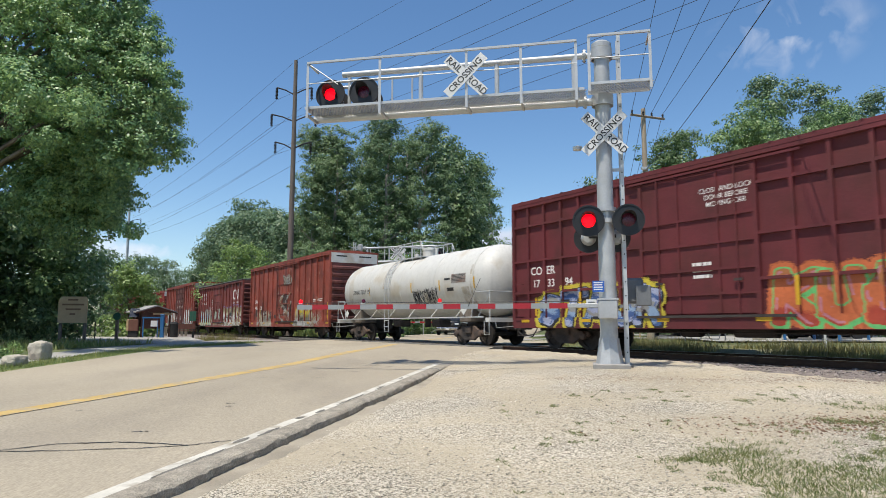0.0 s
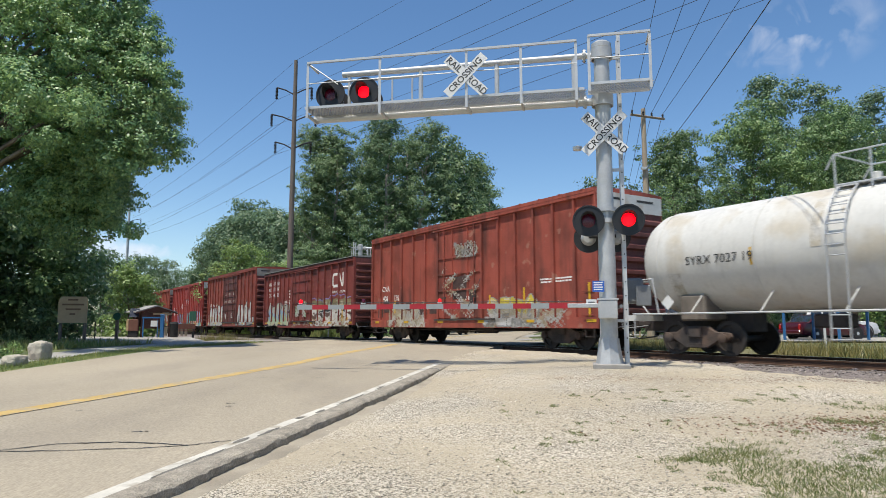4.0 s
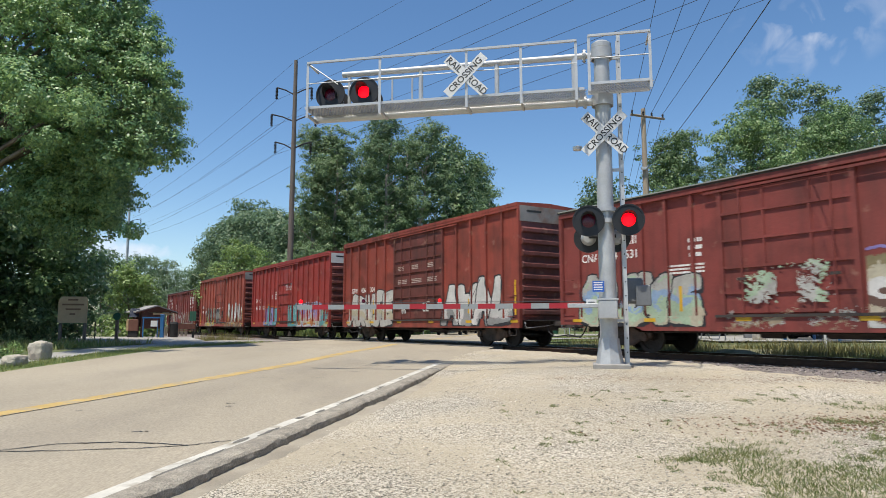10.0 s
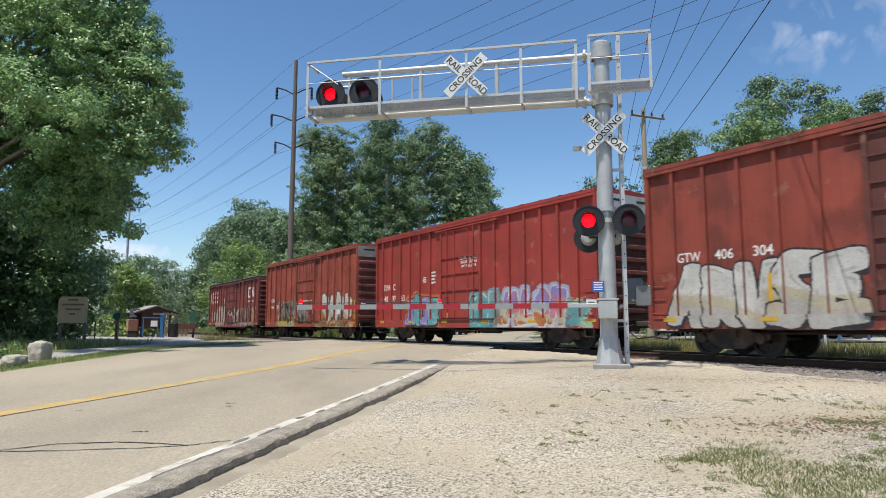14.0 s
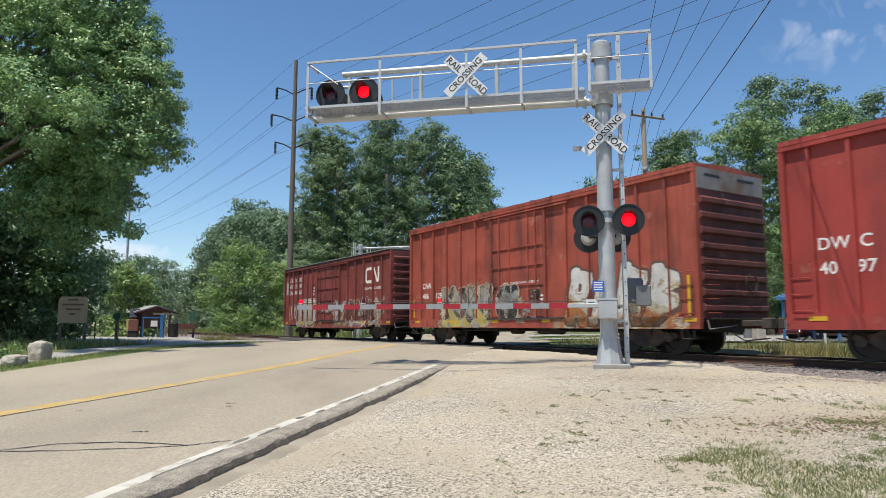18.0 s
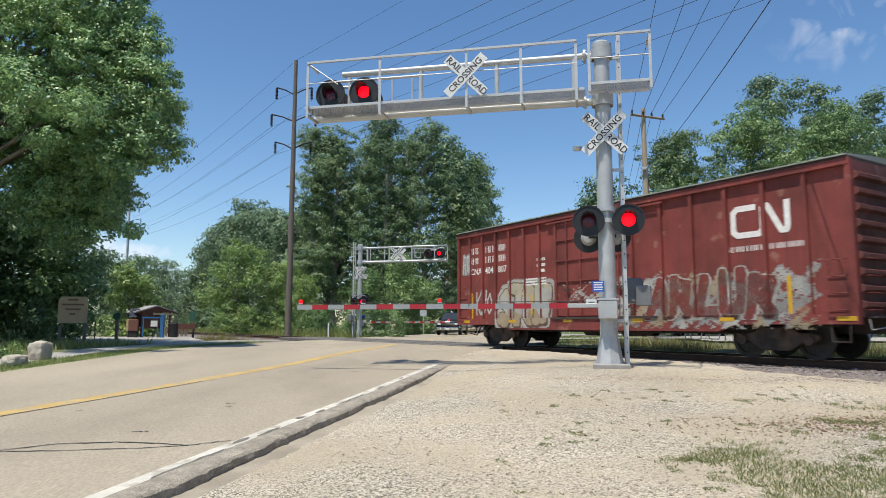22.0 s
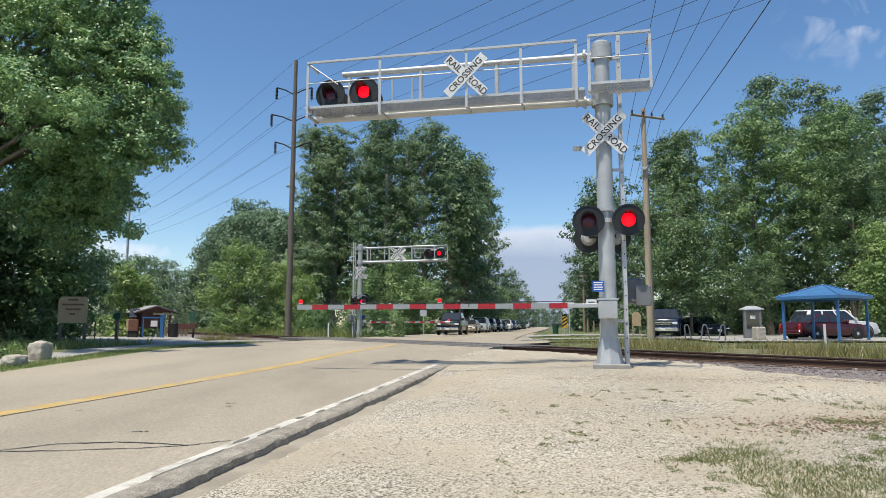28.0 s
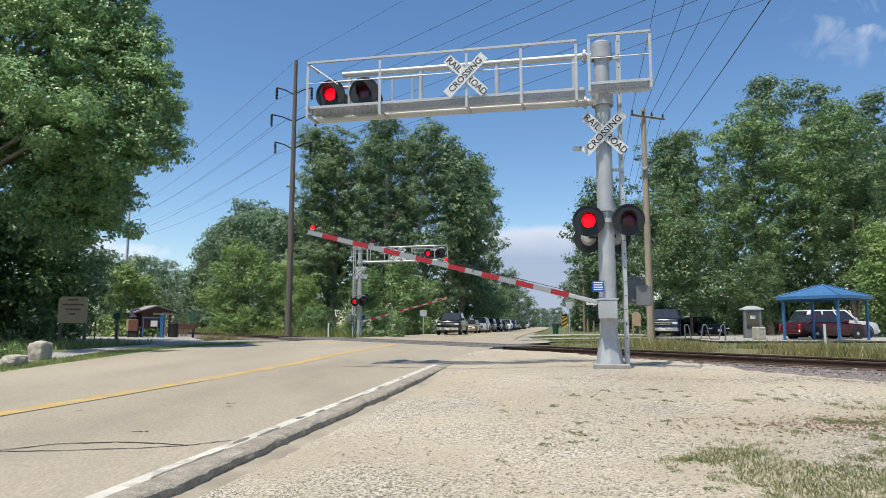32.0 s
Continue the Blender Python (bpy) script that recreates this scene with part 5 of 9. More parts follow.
        part("end_wall", e, shaded_end(paint), car, "ribbed steel car end")
        if panel is not None:
            part("end_panel", Shape().box(min(xo + sx * 0.04, xo + sx * 0.07), max(xo + sx * 0.04, xo + sx * 0.07), -1.52, 1.52, top - 0.72, top - 0.13), panel, car, "pale sheet across the top of the car end")
            txt = Shape()
            for k in range(2):
                txt.box(min(xo + sx * 0.07, xo + sx * 0.074), max(xo + sx * 0.07, xo + sx * 0.074), -1.2 + 1.5 * k, -0.5 + 1.6 * k, top - 0.36, top - 0.28)
            part("writing", txt, M_LETTER, car)
        for x in (hx - 0.03,):
            part("corner_post", Shape().box(min(sx * (x - 0.06), sx * (x + 0.05)), max(sx * (x - 0.06), sx * (x + 0.05)), -1.60, -1.46, 0.84, top - 0.14), paint, car)
        # grab irons and ladder on the side and end
        for k in range(4):
            z = 1.15 + 0.38 * k
            xx = sx * (hx - 0.40)
            part("grab_iron", Shape().path([Vector((xx - 0.22, -1.59, z)), Vector((xx - 0.22, -1.66, z)), Vector((xx + 0.22, -1.66, z)), Vector((xx + 0.22, -1.59, z))], 0.012, 5), paint, car)
            part("grab_iron", Shape().path([Vector((xo + sx * 0.08, -1.35, z)), Vector((xo + sx * 0.2, -1.35, z)), Vector((xo + sx * 0.2, -0.9, z)), Vector((xo + sx * 0.08, -0.9, z))], 0.012, 5), paint, car)
        st = [Vector((sx * (hx - 0.62), -1.56, 0.86)), Vector((sx * (hx - 0.60), -1.56, 0.45)), Vector((sx * (hx - 0.22), -1.56, 0.45)), Vector((sx * (hx - 0.20), -1.56, 0.86))]
        part("sill_step", Shape().path(st, 0.018, 5), M_UNDER, car)
        part("end_platform", Shape().box(min(xo, xo + sx * 0.28), max(xo, xo + sx * 0.28), -1.3, 1.3, 0.98, 1.02), M_UNDER, car)
        wheel = Shape().ring((xo + sx * 0.2, 0.55, 2.0), (sx, 0, 0), 0.24, 0.28, 0.03, 20)
        wheel.tube((xo, 0.55, 2.0), (xo + sx * 0.22, 0.55, 2.0), 0.03, 6)
        part("brake_wheel", wheel, M_UNDER, car)
    # under the floor
    part("centre_sill", Shape().box(-hx - 0.1, hx + 0.1, -0.22, 0.22, 0.62, 1.02), M_UNDER, car)
    for k in range(7):
        x = -hx + 1.0 + (L - 2.0) * k / 6
        part("crossbearer", Shape().box(x - 0.05, x + 0.05, -1.45, 1.45, 0.78, 1.02), M_UNDER, car)
    part("brake_reservoir", Shape().tube((0.4, -0.75, 0.66), (1.6, -0.75, 0.66), 0.17, 12), M_UNDER, car)
    part("brake_pipe", Shape().tube((-hx + 2.5, -0.9, 0.62), (hx - 2.5, -0.9, 0.62), 0.025, 6), M_UNDER, car)
    part("brake_cylinder", Shape().tube((-1.4, -0.6, 0.62), (-0.8, -0.6, 0.62), 0.14, 12), M_UNDER, car)
    truck(car, -hx + 2.25)
    truck(car, hx - 2.25)
    couplers(car, hx, 1.12)
    moving_cars.append((car, (s0 + s1) / 2))

    def surface(x, z):
        if z < 1.08:
            return -1.598
        if any(a <= x <= b for a, b in spans):
            return -rib - 0.006
        if dx0 - 0.03 <= x <= dx1 + 0.03:
            return -1.600
        return -1.506

    return car, surface


def side_text(car, body, x, z, size, y=-1.506, align="LEFT", squeeze=1.0):
    return text_part("lettering", body, size * 1.12, M_LETTER_WHITE, car, Matrix.Translation((x, y, z)) @ FACE_SIDE, align=align, depth=0.001, squeeze=squeeze, bold=0.004 if size > 0.25 else 0.001)


def bars(car, x0, x1, z0, z1, rows, y=-1.506, mat=None, seed=1, name="writing"):
    """Lines of writing too small or not to be spelt: plain bars."""
    r = random.Random(seed)
    step = (z1 - z0) / rows
    high = step * (0.85 if rows == 1 else 0.55)
    for k in range(rows):
        x = x0 + r.uniform(0, 0.04)
        while x < x1 - 0.02:
            w = min(x1 - x, high * (r.uniform(0.16, 0.26) if rows == 1 else r.uniform(0.5, 0.8) * r.choice((1, 2, 3, 4))))
            part(name, Shape().box(x, x + w, y - 0.001, y + 0.001, z1 - step * k - high, z1 - step * k), mat or M_LETTER_WHITE, car, smooth_angle=None)
            x += w + high * r.choice((0.25, 0.25, 0.3, 0.5))


def emblem(car, x, z, h, y=-1.507):
    """Two rounded letter-like bands, as one white shape."""
    pts1 = [(0.85, 0.95), (0.2, 0.95), (0.06, 0.82), (0.06, 0.18), (0.2, 0.05), (1.0, 0.05), (1.12, 0.2), (1.12, 0.9), (1.3, 0.93), (1.75, 0.08), (1.92, 0.08), (1.96, 0.25), (1.96, 1.0)]
    sh = Shape()
    w = 0.10 * h
    P = [Vector((x + a * h, y, z + b * h)) for a, b in pts1]
    for a, b in zip(P, P[1:]):
        d = (b - a).normalized()
        nrm = Vector((-d.z, 0, d.x)) * w
        sh.add([a - nrm - d * w * 0.4, b - nrm + d * w * 0.4, b + nrm + d * w * 0.4, a + nrm - d * w * 0.4], [(0, 1, 2, 3)])
    sh.v = [(p[0], p[1] - 0.0004 * (i // 4), p[2]) for i, p in enumerate(sh.v)]
    return part("emblem", sh, M_LETTER_WHITE, car, "bold white painted emblem", smooth_angle=None)


def reflectors(car, hx, surface, tall=()):
    for k in range(6):
        x = -hx + 0.5 + (2 * hx - 1.0) * k / 5
        part("reflector", Shape().box(x, x + 0.42, -1.602, -1.596, 0.92, 1.02), M_SAFETY, car, "yellow reflective strip")
    for x, z0, z1 in tall:
        part("reflector", Shape().box(x - 0.05, x + 0.05, surface(x, 2.0) - 0.006, surface(x, 2.0) - 0.001, z0, z1), M_SAFETY, car, "tall yellow reflective strip")


P_MAROON = car_paint("maroon_car_paint", (0.118, 0.0170, 0.0210), (0.092, 0.0166, 0.0172), 0.12, 0.12, 0.0)
P_RUST = car_paint("rust_red_car_paint", (0.290, 0.062, 0.040), (0.215, 0.046, 0.029), 0.30, 0.75, 0.5)
P_BROWN = car_paint("brown_red_car_paint", (0.205, 0.040, 0.032), (0.155, 0.032, 0.026), 0.25, 0.35, 0.4)
P_OXIDE = car_paint("oxide_car_paint", (0.250, 0.047, 0.030), (0.165, 0.034, 0.022), 0.25, 0.55, 0.3)
P_RED = car_paint("bright_red_car_paint", (0.300, 0.036, 0.028), (0.255, 0.036, 0.028), 0.15, 0.12, 0.3)
P_ORANGE = car_paint("orange_rust_car_paint", (0.325, 0.066, 0.040), (0.265, 0.052, 0.031), 0.40, 0.7, 0.4)
M_LETTER_DIM = material("faded_white_lettering", (0.42, 0.34, 0.30), 0.8, vary=0.25, scale=8, fine=60)
P_DOOR_BROWN = car_paint("brown_door_paint", (0.135, 0.034, 0.026), (0.10, 0.028, 0.022), 0.3, 0.4, 0.3)
M_STENCIL = material("dark_stencil_panel", (0.06, 0.032, 0.028), 0.8, vary=0.25, scale=5)

# leading maroon car
car, sf = boxcar("dark maroon high-cube boxcar with blue and green graffiti", 3.22, 19.42, 5.33, P_MAROON, (-2.05, 1.66), 7, 7, stringers=(1.98, 3.12, 4.40))
side_text(car, "CO", -7.16, 2.72, 0.36)
side_text(car, "ER", -6.32, 2.72, 0.36)
side_text(car, "17", -7.06, 2.27, 0.34)
side_text(car, "33", -6.28, 2.27, 0.34)
side_text(car, "94", -5.40, 2.27, 0.34)
side_text(car, "CLOSE AND LOCK\nDOOR BEFORE\nMOVING CAR", 0.80, 4.22, 0.17, y=-1.553, align="CENTER")
bars(car, -2.95, -2.6, 3.12, 3.3, 3)
bars(car, -0.3, 0.3, 2.0, 2.5, 3, y=-1.553)
graffiti(car, sf, -6.9, -0.9, 0.74, 2.2, 11, [S_LAVENDER, S_BLUE, S_SKY, S_GREY, S_LAVENDER, S_BLUE, S_LAVENDER], S_BLACK, S_YELLOW, 5, 0.40, S_BLUE, order=(1, 9, 0, 3, 2), line=0.03)
graffiti(car, sf, 1.7, 7.6, 0.74, 2.45, 5, [S_RED, S_FLAME, S_FLAME, S_ORANGE], S_LIME, S_FLAME, 5, 0.40, S_PINK, order=(6, 3, 4, 1, 2))
reflectors(car, 8.1, sf, ((-6.9, 1.15, 1.8), (-4.6, 1.3, 1.9), (-2.4, 1.5, 2.2), (2.6, 1.3, 2.0), (5.2, 1.3, 2.0)))

# rust car with the white end
car, sf = boxcar("rust-streaked red high-cube boxcar with white end panel", 36.83, 52.93, 5.28, P_RUST, (-1.58, 1.75), 6, 6, panel=M_WHITE_PANEL, rib_shift=-0.13)
side_text(car, "CNA", -6.98, 2.60, 0.33)
side_text(car, "406", -6.90, 2.12, 0.33)
side_text(car, "176", -5.75, 2.12, 0.33)
bars(car, 0.55, 1.1, 1.5, 2.0, 2, y=-1.553)
bars(car, 5.2, 6.8, 2.25, 2.45, 2)
whitewash(car, sf, 1.9, 6.6, 0.74, 1.7, 27, [S_PALE, S_TAN, S_PALE], -0.45)
graffiti(car, sf, 1.8, 5.2, 0.76, 2.05, 21, [S_WHITE, S_CREAM, S_YELLOW], S_GREY, None, 4, 0.36, S_WHITE, order=(1, 4, 2, 5))
whitewash(car, sf, -6.3, -2.4, 0.74, 1.95, 22, [S_PALE, S_TAN, S_CREAM], -0.42, ((-4.55, -3.95, 1.55, 1.9), (-3.3, -2.6, 1.3, 1.8)))
graffiti(car, sf, -5.0, -2.5, 0.74, 1.6, 24, [S_CREAM, S_PALE], S_WHITE, None, 4, 0.20, line=0.03)
for x0, x1, z0, z1 in ((-6.75, -6.05, 1.45, 2.05), (-4.55, -3.95, 1.55, 1.9), (-3.3, -2.6, 1.3, 1.8), (-2.35, -1.75, 1.33, 1.56), (-5.55, -5.2, 1.6, 1.95), (-7.4, -6.9, 1.2, 1.7)):
    part("stencil_panel", Shape().box(x0, x1, -1.506, -1.501, z0, z1), M_STENCIL, car, "dark painted-out stencil panel", smooth_angle=None)
bars(car, -4.4, -4.05, 1.66, 1.8, 2, y=-1.509, mat=M_LETTER_DIM)
bars(car, -3.1, -2.8, 1.5, 1.68, 2, y=-1.509, mat=M_LETTER_DIM)
whitewash(car, sf, -0.3, 1.6, 3.6, 4.4, 23, [S_GREY, S_TAN], -0.55)
graffiti(car, sf, -0.2, 1.5, 3.65, 4.3, 25, [S_BROWN], S_PALE, None, 4, 0.14, line=0.02)
whitewash(car, sf, -1.4, 1.7, 1.0, 3.4, 26, [S_TAN, S_PALE], -1.05)
part("stencil_panel", Shape().box(-0.35, 0.65, -1.557, -1.551, 1.9, 2.85), M_STENCIL, car, "dark painted-out stencil panel", smooth_angle=None)
part("stencil_panel", Shape().box(0.85, 1.35, -1.557, -1.551, 1.7, 2.3), M_STENCIL, car, "dark painted-out stencil panel", smooth_angle=None)
reflectors(car, 8.05, sf, ((7.6, 1.1, 2.2), (4.3, 1.5, 2.2), (2.2, 1.4, 2.0), (-5.6, 1.4, 2.0)))

for s0, s1, grey in ((55.15, 71.09, False), (126.75, 142.47, True)):
    car, sf = boxcar("brown-red fifty-foot boxcar with white emblem and pale roof" if not grey else "last brown-red boxcar of the train, with a white emblem",
                     s0, s1, 4.66, P_BROWN, (-1.86, 1.55), 7, 6, roof=M_ROOF_GALV, low_end=True)
    for k, (a, b) in enumerate(((-7.0, -6.35), (-6.0, -5.45), (-5.15, -4.72))):
        bars(car, a, b, 3.62, 3.92, 1, seed=k + 3)
        bars(car, a, b, 3.22, 3.52, 1, seed=k + 3)
    side_text(car, "CNA", -7.02, 2.95, 0.32)
    side_text(car, "404", -6.02, 2.95, 0.32)
    side_text(car, "807" if grey else "531", -5.18, 2.95, 0.32)
    emblem(car, 4.86, 3.06, 0.76)
    bars(car, 4.72, 6.78, 2.66, 2.82, 1, seed=9)
    bars(car, -2.9, -2.45, 2.6, 3.2, 3, seed=4)
    bars(car, -3.6, -2.4, 2.2, 2.5, 3, seed=5)
    if not grey:
        graffiti(car, sf, -7.2, -2.2, 0.78, 2.5, 31, [S_CREAM, S_MINT, S_SKY, S_PALE, S_PALE], S_BLACK, None, 5, 0.50, S_MINT, order=(1, 8, 3, 5, 4), line=0.045, jitter=0.10)
        mural(car, sf, 1.65, 7.45, 0.76, 2.72, 32)
        whitewash(car, sf, -1.5, 1.1, 1.35, 2.4, 33, [S_PALE, S_MINT, S_PALE], -0.6, ((-0.35, 0.15, 1.3, 2.2),))
        whitewash(car, sf, -2.0, 1.7, 0.72, 1.3, 34, [S_TAN, S_PALE], -0.75)
    else:
        graffiti(car, sf, -5.3, -1.9, 0.72, 2.6, 35, [S_TAN, S_PALE, S_CREAM], S_BROWN, S_PALE, 4, 0.40, order=(1, 9, 5, 7), line=0.04)
        whitewash(car, sf, 0.6, 7.2, 0.72, 2.4, 39, [S_PALE, S_GREY, S_TAN], -0.62)
        graffiti(car, sf, 1.9, 6.2, 0.95, 2.4, 36, [P_BROWN], S_PALE, None, 5, 0.36, order=(0, 2, 8, 3, 2), line=0.035)
        whitewash(car, sf, -1.6, 1.3, 1.4, 2.3, 40, [S_PALE], -0.9)
        graffiti(car, sf, -7.65, -6.9, 2.85, 3.8, 37, [S_WHITE], S_GREY, None, 2, 0.12)
        graffiti(car, sf, -6.7, -5.5, 1.2, 2.3, 38, [S_WHITE], S_GREY, None, 3, 0.08)
    reflectors(car, 7.9, sf, ((-6.9, 0.95, 2.1) if grey else (7.0, 0.95, 1.3), (3.6, 1.2, 1.9), (-3.2, 1.2, 1.9), (6.3, 0.9, 2.0)))

car, sf = boxcar("oxide-red high-cube boxcar with large silver and white graffiti", 73.32, 89.06, 5.40, P_OXIDE, (-1.85, 2.6), 6, 5, panel=M_GREY_PANEL, door_rows=(1.6, 2.15, 2.7, 3.3, 3.9, 4.5), rib_shift=-0.10, door_paint=P_DOOR_BROWN)
side_text(car, "GTW", -6.90, 2.66, 0.33, squeeze=0.86)
side_text(car, "406", -5.70, 2.66, 0.33)
side_text(car, "304", -4.62, 2.66, 0.33)
for k in range(3):
    bars(car, -1.5 + 1.35 * k, -0.6 + 1.35 * k, 2.75, 2.98, 3, y=-1.553, seed=12 + k, mat=M_LETTER_DIM)
    bars(car, -1.5 + 1.35 * k, -0.9 + 1.35 * k, 3.4, 3.62, 3, y=-1.553, seed=15 + k, mat=M_LETTER_DIM)
graffiti(car, sf, -7.3, -1.7, 0.74, 2.75, 41, [S_PALE, S_CREAM, S_WHITE, S_WHITE], S_BLACK, None, 5, 0.48, S_PALE, order=(0, 2, 3, 1, 4), line=0.05, jitter=0.10)
graffiti(car, sf, 2.4, 7.6, 0.78, 2.85, 42, [S_GREY, S_WHITE, S_WHITE, S_WHITE], S_BLACK, None, 4, 0.42, order=(0, 10, 0, 8), jitter=0.03, line=0.07)
graffiti(car, sf, -1.1, -0.5, 1.35, 1.9, 43, [S_WHITE], S_WHITE, None, 2, 0.07, name_label="small white scribbled tag")
graffiti(car, sf, 0.9, 1.6, 1.4, 1.95, 44, [S_WHITE], S_WHITE, None, 2, 0.07, name_label="small white scribbled tag")
reflectors(car, 7.87, sf, ((7.55, 1.2, 2.5), (4.5, 1.3, 1.9), (-4.2, 1.4, 2.1)))

car, sf = boxcar("bright red high-cube boxcar with purple and teal graffiti", 91.1, 106.65, 5.25, P_RED, (-1.58, 1.4), 7, 7, panel=M_WHITE_PANEL, rib_shift=-0.25)
side_text(car, "DW", -7.02, 2.66, 0.36)
side_text(car, "C", -6.10, 2.66, 0.36)
side_text(car, "40", -7.00, 2.10, 0.36)
side_text(car, "97", -6.18, 2.10, 0.36)
side_text(car, "63", -5.28, 2.10, 0.36)
side_text(car, "CLOSE AND LOCK\nDOORS BEFORE\nMOVING CAR", 0.56, 3.42, 0.15, y=-1.553, align="CENTER")
bars(car, -2.5, -2.1, 2.6, 3.2, 4, seed=22)
bars(car, -3.2, -2.9, 2.7, 3.0, 3, seed=23)
graffiti(car, sf, -4.9, -1.5, 0.74, 2.45, 51, [S_PURPLE, S_TEAL], S_BLACK, S_FLAME, 4, 0.42, S_LAVENDER, order=(12, 2, 12, 4), alternate=True, jitter=0.04, line=0.04)
graffiti(car, sf, 0.55, 2.7, 0.74, 2.35, 52, [S_TEAL, S_TEAL], S_TEAL, None, 3, 0.44, S_WHITE)
graffiti(car, sf, 1.9, 6.6, 0.74, 2.35, 53, [S_ORANGE, S_CREAM, S_PINK, S_PURPLE, S_PURPLE], S_WHITE, S_LAVENDER, 5, 0.36, S_FLAME, order=(10, 0, 8, 5, 2), line=0.035)
whitewash(car, sf, 6.2, 7.6, 0.74, 1.8, 54, [S_TEAL, S_MINT], -0.3)
reflectors(car, 7.77, sf, ((-1.0, 1.15, 1.35),))

car, sf = boxcar("orange-rust high-cube boxcar with dark streaks and white graffiti", 109.07, 124.82, 5.30, P_ORANGE, (-1.52, 1.66), 6, 6, panel=M_GREY_PANEL, rib_shift=-0.13)
side_text(car, "CNA", -6.84, 2.56, 0.31)
side_text(car, "406", -6.82, 2.10, 0.31)
side_text(car, "129", -5.72, 2.10, 0.31)
bars(car, 1.0, 1.5, 1.5, 1.9, 3, y=-1.553, seed=6)
bars(car, -0.8, 1.3, 2.3, 2.42, 1, y=-1.553, seed=7)
whitewash(car, sf, -5.6, -1.3, 0.72, 2.6, 64, [S_GREY, S_TAN, S_CREAM], -0.5)
graffiti(car, sf, -5.2, -1.3, 0.76, 2.6, 61, [S_YELLOW, S_BLACK, S_GREY, S_BLACK], S_CREAM, None, 4, 0.30, order=(6, 5, 11, 3), line=0.04)
graffiti(car, sf, -1.3, 0.3, 1.0, 2.6, 62, [S_BLACK, S_GREY, S_BLACK], S_CREAM, None, 2, 0.4, S_GREY, order=(5, 3), line=0.03)
whitewash(car, sf, -1.3, 1.5, 0.9, 2.4, 65, [S_GREY, S_TAN], -0.85)
part("stencil_panel", Shape().box(0.75, 1.35, -1.557, -1.551, 1.5, 2.1), M_STENCIL, car, "dark painted-out stencil panel", smooth_angle=None)
graffiti(car, sf, 2.5, 7.5, 0.76, 2.95, 63, [S_ORANGE, S_CREAM, S_WHITE, S_WHITE, S_WHITE], S_BROWN, None, 4, 0.34, S_TAN, order=(2, 0, 2, 11), jitter=0.04, line=0.085)
whitewash(car, sf, 2.0, 7.6, 0.72, 1.25, 66, [S_TAN, S_ORANGE, S_CREAM], -0.1)
part("placard", Shape().box(5.4, 5.85, -1.612, -1.60, 1.45, 1.85), M_SIGN_WHITE, car)
reflectors(car, 7.87, sf, ((7.5, 1.0, 2.2), (-7.6, 1.0, 2.0)))


